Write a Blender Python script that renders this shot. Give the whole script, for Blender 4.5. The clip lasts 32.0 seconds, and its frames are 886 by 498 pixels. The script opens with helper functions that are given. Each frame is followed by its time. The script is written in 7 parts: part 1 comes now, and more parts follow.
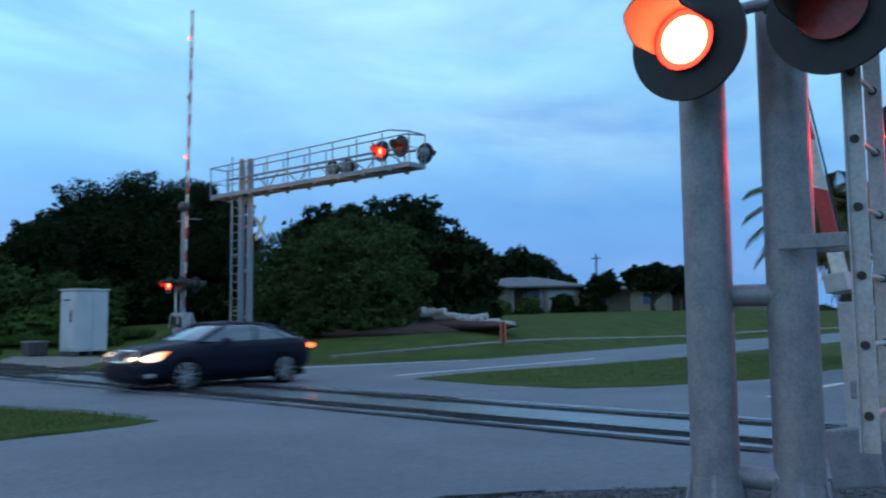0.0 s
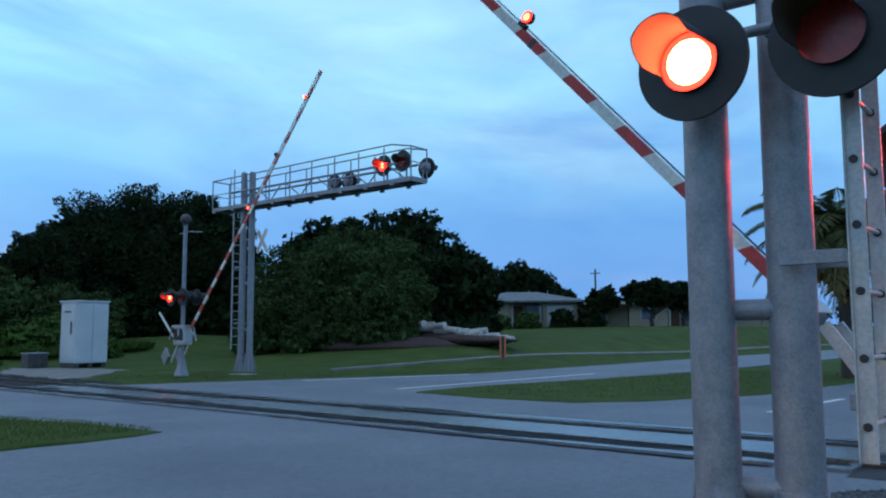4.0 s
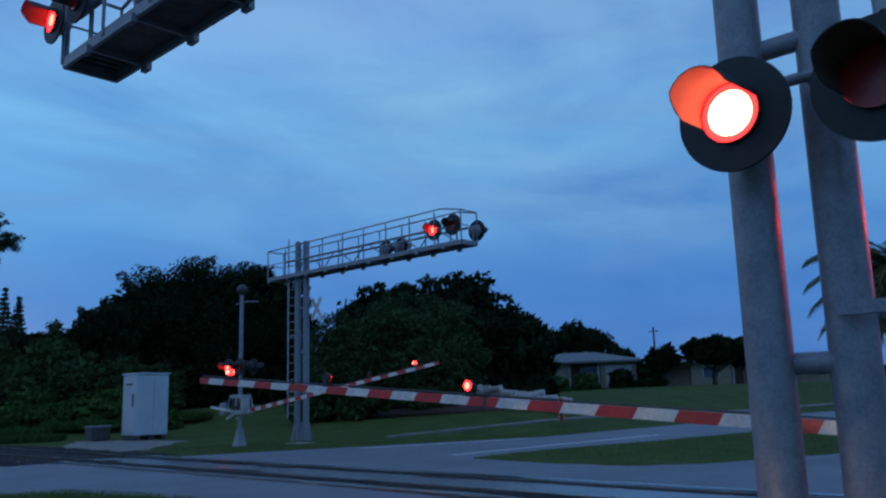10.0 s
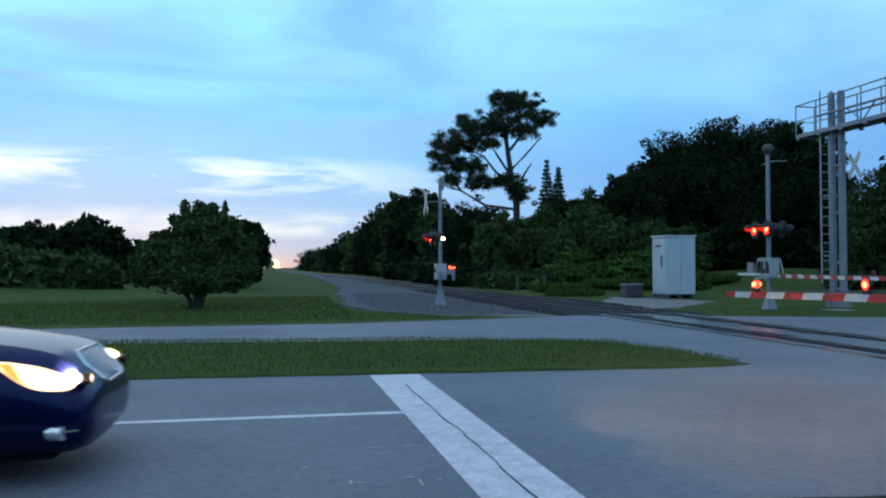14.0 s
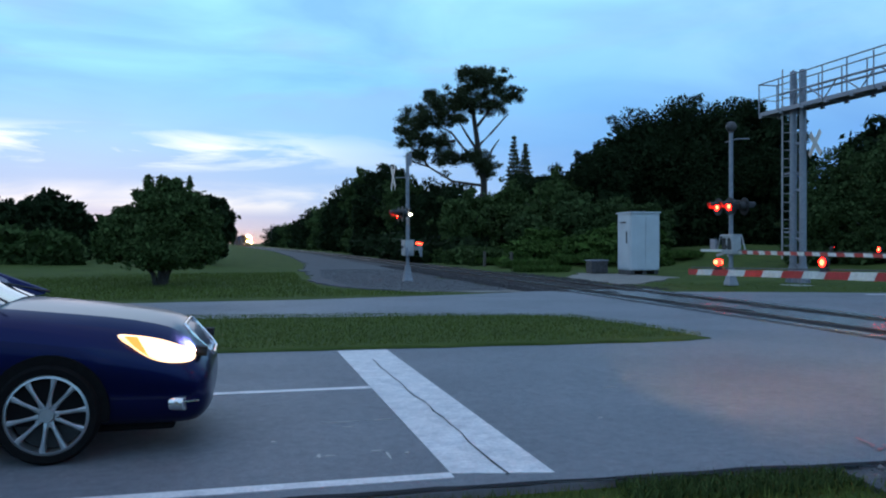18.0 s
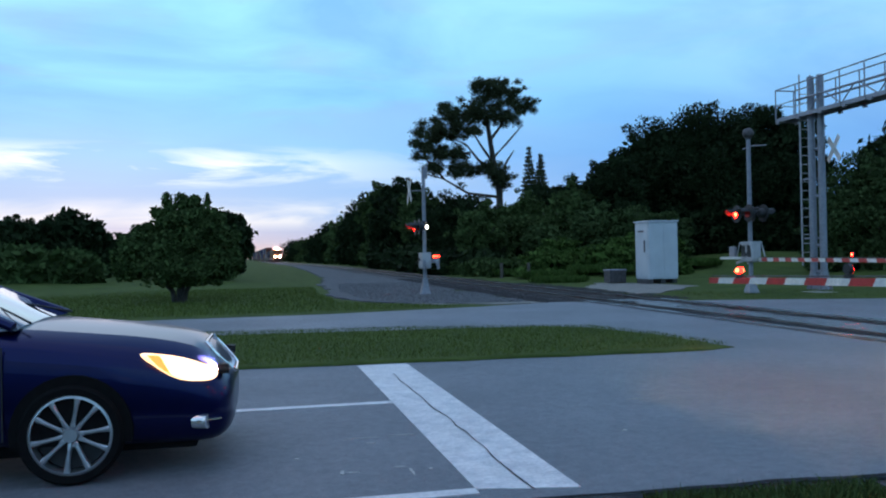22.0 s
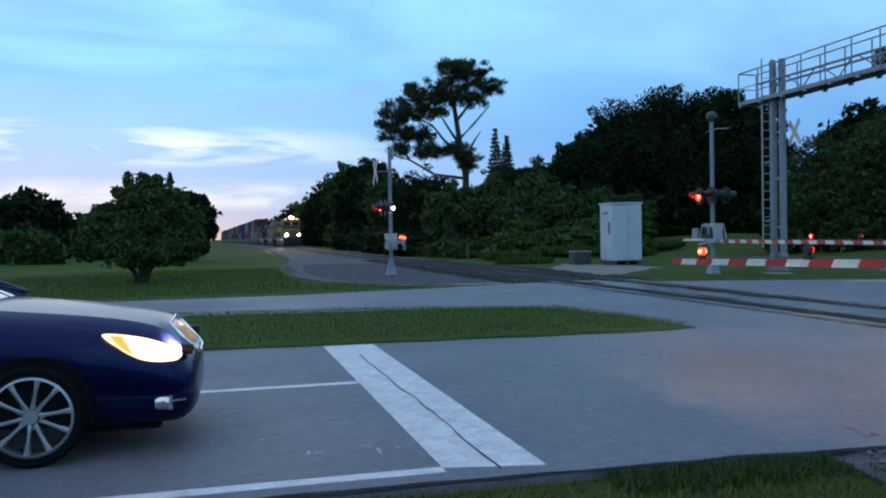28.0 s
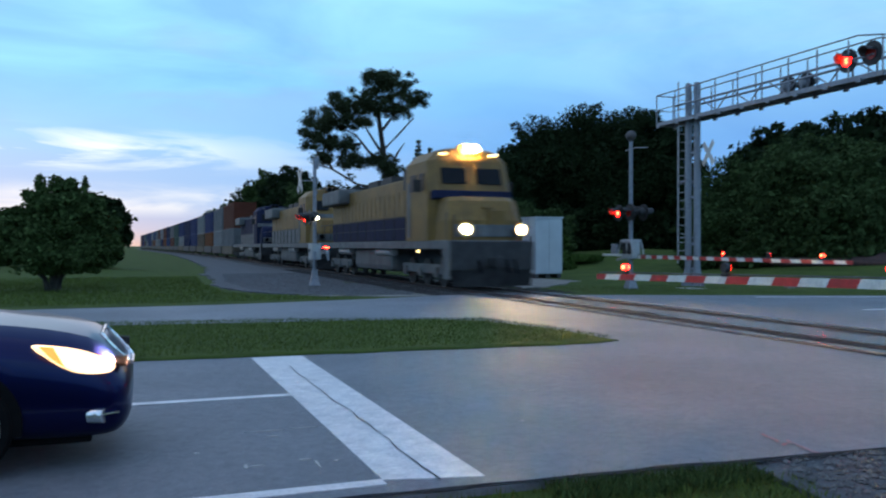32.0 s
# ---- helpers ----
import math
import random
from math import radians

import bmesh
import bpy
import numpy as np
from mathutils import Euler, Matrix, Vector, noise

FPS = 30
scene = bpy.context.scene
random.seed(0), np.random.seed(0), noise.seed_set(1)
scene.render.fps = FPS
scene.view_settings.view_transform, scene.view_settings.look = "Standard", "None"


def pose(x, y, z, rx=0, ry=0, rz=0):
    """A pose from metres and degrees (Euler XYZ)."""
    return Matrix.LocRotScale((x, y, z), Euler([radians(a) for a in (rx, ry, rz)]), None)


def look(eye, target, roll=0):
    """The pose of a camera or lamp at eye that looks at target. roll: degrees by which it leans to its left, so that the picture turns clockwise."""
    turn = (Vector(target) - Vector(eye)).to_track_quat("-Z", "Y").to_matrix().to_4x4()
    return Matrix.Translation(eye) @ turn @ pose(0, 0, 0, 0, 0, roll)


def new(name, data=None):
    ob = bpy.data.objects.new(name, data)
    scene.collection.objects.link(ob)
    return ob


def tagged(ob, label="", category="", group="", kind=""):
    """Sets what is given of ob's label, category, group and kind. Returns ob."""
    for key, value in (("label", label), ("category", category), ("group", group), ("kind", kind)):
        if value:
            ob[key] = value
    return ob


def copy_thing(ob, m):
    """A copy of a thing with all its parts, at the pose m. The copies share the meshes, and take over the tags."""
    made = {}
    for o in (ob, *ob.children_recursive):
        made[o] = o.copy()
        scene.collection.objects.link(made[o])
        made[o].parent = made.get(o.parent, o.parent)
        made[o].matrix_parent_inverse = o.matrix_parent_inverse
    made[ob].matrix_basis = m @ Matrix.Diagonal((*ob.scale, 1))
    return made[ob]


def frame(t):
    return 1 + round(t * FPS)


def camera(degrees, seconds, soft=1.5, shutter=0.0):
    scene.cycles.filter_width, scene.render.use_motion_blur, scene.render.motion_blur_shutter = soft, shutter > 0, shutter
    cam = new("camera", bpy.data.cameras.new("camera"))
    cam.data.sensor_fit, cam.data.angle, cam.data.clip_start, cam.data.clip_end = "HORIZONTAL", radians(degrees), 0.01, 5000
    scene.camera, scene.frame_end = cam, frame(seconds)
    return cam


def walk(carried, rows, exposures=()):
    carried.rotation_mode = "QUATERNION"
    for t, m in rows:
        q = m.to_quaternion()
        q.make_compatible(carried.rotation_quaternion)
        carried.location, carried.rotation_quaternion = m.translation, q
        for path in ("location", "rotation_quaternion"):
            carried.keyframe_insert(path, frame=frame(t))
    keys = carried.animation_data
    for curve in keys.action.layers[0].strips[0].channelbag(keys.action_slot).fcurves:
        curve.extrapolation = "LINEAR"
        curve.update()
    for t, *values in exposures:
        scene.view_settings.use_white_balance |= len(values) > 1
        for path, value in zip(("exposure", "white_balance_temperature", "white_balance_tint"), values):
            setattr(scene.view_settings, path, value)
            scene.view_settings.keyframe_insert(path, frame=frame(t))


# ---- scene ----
cam = camera(57.06, 32.0, 2.05, 0.7)
PATH = [
    (0.0, pose(0.118, 0.028, 1.521, 94.84, 0.54, -50.61)),
    (0.5, pose(0.059, -0.083, 1.515, 94.80, -0.09, -48.06)),
    (1.0, pose(0.031, -0.082, 1.522, 96.16, -0.08, -48.54)),
    (1.5, pose(-0.004, -0.041, 1.525, 95.40, 0.11, -48.96)),
    (2.0, pose(-0.012, -0.024, 1.518, 95.61, 0.38, -50.20)),
    (2.5, pose(-0.021, -0.028, 1.509, 96.30, 0.58, -50.60)),
    (4.5, pose(-0.007, 0.005, 1.509, 95.53, -0.07, -50.55)),
    (5.0, pose(-0.000, 0.000, 1.500, 94.93, 0.38, -49.46)),
    (5.5, pose(-0.000, 0.001, 1.500, 94.77, 0.50, -49.10)),
    (6.0, pose(-0.001, 0.008, 1.501, 94.72, 0.73, -48.86)),
    (6.5, pose(-0.000, 0.001, 1.500, 94.76, 0.73, -49.17)),
    (7.0, pose(0.000, 0.001, 1.499, 95.37, 0.71, -49.32)),
    (7.5, pose(-0.000, 0.001, 1.499, 98.76, 1.01, -48.63)),
    (8.0, pose(-0.000, 0.000, 1.500, 103.58, 0.71, -46.93)),
    (8.5, pose(-0.001, -0.000, 1.500, 104.37, 0.70, -46.76)),
    (9.0, pose(-0.001, 0.000, 1.500, 103.22, 0.75, -47.12)),
    (9.5, pose(0.008, -0.010, 1.500, 101.83, 0.87, -47.47)),
    (10.0, pose(0.020, -0.026, 1.500, 100.33, 1.55, -46.75)),
    (10.5, pose(0.010, -0.048, 1.491, 98.37, 1.70, -44.64)),
    (11.0, pose(-0.030, -0.030, 1.485, 96.54, 1.30, -40.07)),
    (11.5, pose(-0.106, 0.100, 1.505, 94.37, 0.62, -31.06)),
    (12.0, pose(-0.133, 0.098, 1.495, 92.52, 1.02, -19.34)),
    (12.5, pose(-0.022, 0.045, 1.493, 91.48, 0.08, -13.78)),
    (13.0, pose(0.030, -0.015, 1.503, 90.85, 0.18, -11.59)),
    (13.5, pose(0.029, -0.015, 1.504, 91.26, 0.20, -11.11)),
    (14.0, pose(0.022, -0.002, 1.500, 91.27, 0.13, -11.23)),
    (14.5, pose(0.014, -0.007, 1.497, 90.91, 0.12, -11.23)),
    (16.5, pose(0.024, -0.015, 1.497, 90.24, 0.54, -11.44)),
    (17.0, pose(0.015, -0.017, 1.500, 89.92, 0.50, -11.74)),
    (17.5, pose(0.019, -0.024, 1.501, 89.73, 0.20, -12.68)),
    (18.0, pose(0.011, -0.047, 1.501, 89.58, 0.08, -13.53)),
    (18.5, pose(0.012, -0.038, 1.502, 89.50, 0.22, -13.96)),
    (19.0, pose(0.012, -0.020, 1.497, 89.56, 0.27, -14.54)),
    (19.5, pose(-0.006, -0.032, 1.503, 89.75, 0.21, -14.92)),
    (20.0, pose(-0.011, -0.020, 1.509, 89.90, 0.55, -14.56)),
    (20.5, pose(0.001, 0.003, 1.499, 90.05, 0.79, -13.94)),
    (21.0, pose(0.004, 0.029, 1.494, 89.85, 0.97, -13.16)),
    (21.5, pose(-0.008, 0.025, 1.503, 90.05, 0.98, -12.62)),
    (22.0, pose(-0.010, -0.015, 1.512, 90.44, 1.06, -12.38)),
    (22.5, pose(0.010, -0.074, 1.504, 90.99, 1.17, -13.47)),
    (23.0, pose(-0.006, -0.057, 1.514, 90.66, 0.69, -14.54)),
    (23.5, pose(-0.011, -0.035, 1.509, 90.04, 0.18, -14.32)),
    (24.0, pose(-0.006, -0.025, 1.506, 89.73, 0.44, -14.14)),
    (24.5, pose(-0.011, -0.020, 1.511, 89.60, 0.40, -14.16)),
    (25.0, pose(-0.020, -0.009, 1.504, 89.77, 0.42, -14.26)),
    (25.5, pose(-0.020, 0.013, 1.500, 89.63, 0.40, -14.21)),
    (27.5, pose(-0.016, 0.021, 1.495, 89.26, 0.84, -14.66)),
    (28.0, pose(-0.015, 0.001, 1.502, 89.09, 0.92, -14.77)),
    (28.5, pose(-0.024, -0.026, 1.506, 89.19, 0.95, -15.22)),
    (29.0, pose(-0.036, -0.020, 1.510, 89.24, 0.83, -15.65)),
    (29.5, pose(-0.051, -0.031, 1.508, 89.20, 0.79, -15.98)),
    (30.0, pose(-0.071, -0.035, 1.522, 89.40, 0.80, -16.40)),
    (30.5, pose(-0.098, -0.053, 1.534, 89.47, 0.57, -16.83)),
    (31.0, pose(-0.109, -0.031, 1.524, 89.61, 0.59, -17.80)),
    (31.5, pose(-0.144, -0.020, 1.524, 89.50, 0.44, -18.51)),
    (32.0, pose(-0.179, -0.029, 1.526, 89.82, -0.08, -20.34)),
]
walk(cam, PATH, [(0.0, 0.0, 6430, 9), (7.0, 0.0, 6430, 9), (7.6, -0.30, 6000, 12), (8.2, -0.76, 5250, 14), (9.0, -1.15, 5150, 14), (9.6, -1.08, 5200, 15), (10.5, -0.58, 5700, 14), (11.2, 0.08, 6500, 8), (12.0, 0.0, 6500, 4), (14.0, 0.0, 6500, 5), (18.0, 0.0, 6500, 10), (32.0, 0.0, 6500, 10)])

# ---------------------------------------------------------------- world and light
world = bpy.data.worlds.new("dusk_sky")
scene.world = world
world.use_nodes = True
wn, wl = world.node_tree.nodes, world.node_tree.links
wn.clear()


def wnode(kind, **values):
    n = wn.new(kind)
    for key, value in values.items():
        n.inputs[key].default_value = value
    return n


def ramp(nodes, stops):
    n = nodes.new("ShaderNodeValToRGB")
    while len(n.color_ramp.elements) < len(stops):
        n.color_ramp.elements.new(0.5)
    for e, (pos, col) in zip(n.color_ramp.elements, stops):
        e.position, e.color = pos, (*col, 1)
    return n


w_out = wn.new("ShaderNodeOutputWorld")
w_bg = wnode("ShaderNodeBackground", Strength=1.0)
w_co = wn.new("ShaderNodeTexCoord")
w_sep = wn.new("ShaderNodeSeparateXYZ")
wl.new(w_co.outputs["Generated"], w_sep.inputs[0])
# clear sky behind the cloud, deep blue to the east, pale cyan over the sunset
w_high = ramp(wn, [(0.0, (0.17, 0.36, 0.78)), (0.08, (0.17, 0.43, 0.94)), (0.19, (0.27, 0.72, 1.22)), (0.33, (0.50, 1.05, 1.40)), (0.48, (0.58, 0.80, 1.22)), (1.0, (0.62, 0.76, 1.15))])
wl.new(w_sep.outputs["Z"], w_high.inputs[0])
# stretched cloud layer: project the direction on a flat ceiling
w_zc = wn.new("ShaderNodeMath")
w_zc.operation = "MAXIMUM"
w_zc.inputs[1].default_value = 0.0
wl.new(w_sep.outputs["Z"], w_zc.inputs[0])
w_za = wn.new("ShaderNodeMath")
w_za.operation = "ADD"
w_za.inputs[1].default_value = 0.30
wl.new(w_zc.outputs[0], w_za.inputs[0])
w_div = wn.new("ShaderNodeVectorMath")
w_div.operation = "DIVIDE"
w_comb = wn.new("ShaderNodeCombineXYZ")
for k in "XYZ":
    wl.new(w_za.outputs[0], w_comb.inputs[k])
wl.new(w_co.outputs["Generated"], w_div.inputs[0])
wl.new(w_comb.outputs[0], w_div.inputs[1])
w_map = wn.new("ShaderNodeMapping")
w_map.inputs["Scale"].default_value = (1.0, 1.7, 0.6)
w_map.inputs["Rotation"].default_value = (0, 0, 0.45)
wl.new(w_div.outputs[0], w_map.inputs[0])
w_n1 = wnode("ShaderNodeTexNoise", Scale=1.5, Detail=7.0, Roughness=0.52, Distortion=0.6)
wl.new(w_map.outputs[0], w_n1.inputs["Vector"])
w_c1 = ramp(wn, [(0.36, (0, 0, 0)), (0.66, (1, 1, 1))])
wl.new(w_n1.outputs["Fac"], w_c1.inputs[0])
w_cloud = wn.new("ShaderNodeMixRGB")
w_cloud.inputs[2].default_value = (0.15, 0.42, 0.92, 1)
w_amt = wn.new("ShaderNodeMath")
w_amt.operation = "MULTIPLY"
w_amt.inputs[1].default_value = 0.78
wl.new(w_c1.outputs[0], w_amt.inputs[0])
wl.new(w_amt.outputs[0], w_cloud.inputs[0])
wl.new(w_high.outputs[0], w_cloud.inputs[1])
# bank of darker cloud low in the east, away from the sunset
w_east = wn.new("ShaderNodeVectorMath")
w_east.operation = "DOT_PRODUCT"
w_east.inputs[1].default_value = (0.93, 0.36, -0.25)
wl.new(w_co.outputs["Generated"], w_east.inputs[0])
w_er = ramp(wn, [(0.25, (0, 0, 0)), (1.0, (0.6, 0.6, 0.6))])
wl.new(w_east.outputs["Value"], w_er.inputs[0])
w_em = wn.new("ShaderNodeMixRGB")
w_em.inputs[2].default_value = (0.115, 0.29, 0.70, 1)
wl.new(w_er.outputs[0], w_em.inputs[0])
wl.new(w_cloud.outputs[0], w_em.inputs[1])
# pale breaks low over the sunset, and the warm band at the horizon
w_sun = wn.new("ShaderNodeVectorMath")
w_sun.operation = "DOT_PRODUCT"
w_sun.inputs[1].default_value = (-0.22, 0.975, 0.02)
wl.new(w_co.outputs["Generated"], w_sun.inputs[0])
w_sr = ramp(wn, [(0.78, (0, 0, 0)), (1.0, (1, 1, 1))])
wl.new(w_sun.outputs["Value"], w_sr.inputs[0])
w_low = ramp(wn, [(0.0, (0.86, 0.58, 0.46)), (0.02, (0.62, 0.60, 0.72)), (0.05, (0.44, 0.60, 0.88)), (0.12, (0.44, 0.74, 1.08)), (0.22, (0.30, 0.72, 1.15))])
wl.new(w_sep.outputs["Z"], w_low.inputs[0])
w_lowa = ramp(wn, [(0.0, (0.9, 0.9, 0.9)), (0.06, (0.75, 0.75, 0.75)), (0.14, (0.5, 0.5, 0.5)), (0.22, (0, 0, 0))])
wl.new(w_sep.outputs["Z"], w_lowa.inputs[0])
w_lf = wn.new("ShaderNodeMath")
w_lf.operation = "MULTIPLY"
wl.new(w_sr.outputs[0], w_lf.inputs[0])
wl.new(w_lowa.outputs[0], w_lf.inputs[1])
w_warm = wn.new("ShaderNodeMixRGB")
wl.new(w_lf.outputs[0], w_warm.inputs[0])
wl.new(w_em.outputs[0], w_warm.inputs[1])
wl.new(w_low.outputs[0], w_warm.inputs[2])
# bright broken streaks low over the sunset and thin slate wisps higher up, laid out by bearing and height
w_az = wn.new("ShaderNodeMath")
w_az.operation = "ARCTAN2"
wl.new(w_sep.outputs["X"], w_az.inputs[0])
wl.new(w_sep.outputs["Y"], w_az.inputs[1])
w_plan = wn.new("ShaderNodeCombineXYZ")
wl.new(w_az.outputs[0], w_plan.inputs["X"])
wl.new(w_sep.outputs["Z"], w_plan.inputs["Y"])


def sky_layer(below, scale, turn, shift, lo, hi, heights, bearings, amount, colour):
    """Mix a layer of torn cloud over the sky below it, kept to a span of heights and bearings."""
    mp = wn.new("ShaderNodeMapping")
    mp.inputs["Scale"].default_value = (scale[0], scale[1], 1.0)
    mp.inputs["Rotation"].default_value = (0, 0, radians(turn))
    mp.inputs["Location"].default_value = (shift, shift * 0.7, 0)
    wl.new(w_plan.outputs[0], mp.inputs[0])
    nz = wnode("ShaderNodeTexNoise", Scale=1.0, Detail=7.0, Roughness=0.55, Distortion=0.5)
    wl.new(mp.outputs[0], nz.inputs["Vector"])
    c = ramp(wn, [(lo, (0, 0, 0)), (hi, (1, 1, 1))])
    wl.new(nz.outputs["Fac"], c.inputs[0])
    h = ramp(wn, [(p, (v, v, v)) for p, v in heights])
    wl.new(w_sep.outputs["Z"], h.inputs[0])
    sp = wn.new("ShaderNodeMapRange")
    sp.inputs["From Min"].default_value, sp.inputs["From Max"].default_value = -1.0, 1.6
    wl.new(w_az.outputs[0], sp.inputs["Value"])
    g = ramp(wn, [((p + 1.0) / 2.6, (v, v, v)) for p, v in bearings])
    wl.new(sp.outputs[0], g.inputs[0])
    m1, m2, m3 = (wn.new("ShaderNodeMath") for _ in range(3))
    for n in (m1, m2, m3):
        n.operation = "MULTIPLY"
    wl.new(c.outputs[0], m1.inputs[0])
    wl.new(h.outputs[0], m1.inputs[1])
    wl.new(m1.outputs[0], m2.inputs[0])
    wl.new(g.outputs[0], m2.inputs[1])
    wl.new(m2.outputs[0], m3.inputs[0])
    m3.inputs[1].default_value = amount
    mx = wn.new("ShaderNodeMixRGB")
    mx.inputs[2].default_value = (*colour, 1)
    wl.new(m3.outputs[0], mx.inputs[0])
    wl.new(below, mx.inputs[1])
    return mx.outputs[0]


sky = sky_layer(w_warm.outputs[0], (5.0, 34.0), 0, 2.3, 0.30, 0.55, [(0.045, 0), (0.065, 1), (0.088, 1), (0.12, 0)], [(-0.9, 0.6), (0.25, 0.9), (0.6, 0.3), (0.9, 0.1)], 0.75, (0.34, 0.55, 0.92))
sky = sky_layer(sky, (4.2, 30.0), 0, 5.1, 0.46, 0.57, [(0.082, 0), (0.098, 1), (0.114, 1), (0.136, 0)], [(-0.9, 0.8), (-0.02, 1), (0.10, 0.35), (0.3, 0.0)], 0.95, (1.05, 1.12, 1.10))
sky = sky_layer(sky, (6.0, 26.0), 0, 9.4, 0.40, 0.62, [(0.032, 0), (0.044, 1), (0.058, 1), (0.075, 0)], [(-0.9, 0.3), (-0.05, 0.9), (0.14, 0.9), (0.3, 0.1)], 0.65, (0.98, 0.98, 1.0))
sky = sky_layer(sky, (2.6, 15.0), 7, 1.2, 0.49, 0.61, [(0.12, 0), (0.17, 0.9), (0.40, 0.8), (0.7, 0)], [(-0.9, 0.9), (0.15, 0.6), (0.7, 0.35), (1.4, 0.5)], 0.70, (0.30, 0.46, 0.80))
sky = sky_layer(sky, (2.0, 7.0), 5, 3.4, 0.25, 0.60, [(0.02, 0.3), (0.10, 1), (0.20, 0.8), (0.30, 0)], [(0.1, 0), (0.35, 1), (0.75, 1), (1.2, 0.5)], 0.45, (0.19, 0.42, 0.88))
sky = sky_layer(sky, (3.2, 11.0), -4, 7.7, 0.30, 0.66, [(0.13, 0), (0.21, 0.9), (0.42, 1), (0.6, 0)], [(-0.6, 0.2), (0.45, 0.3), (0.8, 1), (1.25, 0.7)], 0.50, (0.60, 1.0, 1.15))
# physical sky with the sun on the horizon, added faintly
w_nish = wn.new("ShaderNodeTexSky")
w_nish.sky_type = "NISHITA"
w_nish.sun_disc = False
w_nish.sun_elevation, w_nish.sun_rotation = radians(1.5), radians(-12)
w_nmul = wn.new("ShaderNodeMixRGB")
w_nmul.blend_type = "ADD"
w_nmul.inputs[0].default_value = 0.008
wl.new(sky, w_nmul.inputs[1])
wl.new(w_nish.outputs[0], w_nmul.inputs[2])
w_tone = wn.new("ShaderNodeMixRGB")
w_tone.blend_type = "MULTIPLY"
w_tone.inputs[0].default_value = 1.0
w_tone.inputs[2].default_value = (1.08, 1.10, 1.05, 1)
wl.new(w_nmul.outputs[0], w_tone.inputs[1])
wl.new(w_tone.outputs[0], w_bg.inputs["Color"])
wl.new(w_bg.outputs[0], w_out.inputs["Surface"])

sun_data = bpy.data.lights.new("sun", "SUN")
sun_data.energy, sun_data.angle, sun_data.color = 0.16, radians(40), (1.0, 0.66, 0.42)
sun = new("sun", sun_data)
sun.matrix_world = look((-60, 280, 60), (0, 0, 0))

# ---------------------------------------------------------------- materials


def material(name, color, rough=0.7, metal=0.0, dark=None, scale=8.0, detail=4.0, mix=0.5, bump=0.0, bump_scale=60.0, spec=0.5,
             emit=None, strength=0.0, coat=0.0, vary=0.0, island=0.0, fine=0.0, mottle=0.0):
    """Base colour with stains at one scale and grain at another, fine relief, and variation from piece to piece."""
    m = bpy.data.materials.new(name)
    m.use_nodes = True
    nodes, links = m.node_tree.nodes, m.node_tree.links
    b = nodes["Principled BSDF"]
    b.inputs["Base Color"].default_value = (*color, 1)
    b.inputs["Roughness"].default_value = rough
    b.inputs["Metallic"].default_value = metal
    b.inputs["Specular IOR Level"].default_value = spec
    b.inputs["Coat Weight"].default_value = coat
    if emit:
        b.inputs["Emission Color"].default_value = (*emit, 1)
        b.inputs["Emission Strength"].default_value = strength
    if dark is None and not bump and not vary and not island:
        return m
    co = nodes.new("ShaderNodeTexCoord")
    last = None
    if dark is not None:
        n = nodes.new("ShaderNodeTexNoise")
        n.inputs["Scale"].default_value, n.inputs["Detail"].default_value = scale, detail
        links.new(co.outputs["Object"], n.inputs["Vector"])
        r = ramp(nodes, [(0.5 - 0.3 * mix - 0.02, dark), (0.5 + 0.3 * mix + 0.02, color)])
        links.new(n.outputs["Fac"], r.inputs[0])
        last = r.outputs[0]
        if fine:
            g = nodes.new("ShaderNodeTexNoise")
            g.inputs["Scale"].default_value, g.inputs["Detail"].default_value = fine, 3.0
            links.new(co.outputs["Object"], g.inputs["Vector"])
            gr = ramp(nodes, [(0.3, (0.84, 0.84, 0.84)), (0.7, (1.12, 1.12, 1.12))])
            links.new(g.outputs["Fac"], gr.inputs[0])
            mu = nodes.new("ShaderNodeMixRGB")
            mu.blend_type, mu.inputs[0].default_value = "MULTIPLY", 1.0
            links.new(last, mu.inputs[1])
            links.new(gr.outputs[0], mu.inputs[2])
            last = mu.outputs[0]
        if mottle:
            g = nodes.new("ShaderNodeTexNoise")
            g.inputs["Scale"].default_value, g.inputs["Detail"].default_value, g.inputs["Roughness"].default_value = mottle, 9.0, 0.68
            links.new(co.outputs["Object"], g.inputs["Vector"])
            gr = ramp(nodes, [(0.30, (0.76, 0.78, 0.82)), (0.5, (1.0, 1.0, 1.0)), (0.72, (1.24, 1.22, 1.19))])
            links.new(g.outputs["Fac"], gr.inputs[0])
            mu = nodes.new("ShaderNodeMixRGB")
            mu.blend_type, mu.inputs[0].default_value = "MULTIPLY", 1.0
            links.new(last, mu.inputs[1])
            links.new(gr.outputs[0], mu.inputs[2])
            last = mu.outputs[0]
    if vary or island:
        src = nodes.new("ShaderNodeObjectInfo") if vary else nodes.new("ShaderNodeNewGeometry")
        amt = vary or island
        hs = nodes.new("ShaderNodeHueSaturation")
        mr = nodes.new("ShaderNodeMapRange")
        mr.inputs["To Min"].default_value, mr.inputs["To Max"].default_value = 1 - amt, 1 + amt
        links.new(src.outputs["Random" if vary else "Random Per Island"], mr.inputs["Value"])
        links.new(mr.outputs[0], hs.inputs["Value"])
        if last:
            links.new(last, hs.inputs["Color"])
        else:
            hs.inputs["Color"].default_value = (*color, 1)
        last = hs.outputs[0]
    if last:
        links.new(last, b.inputs["Base Color"])
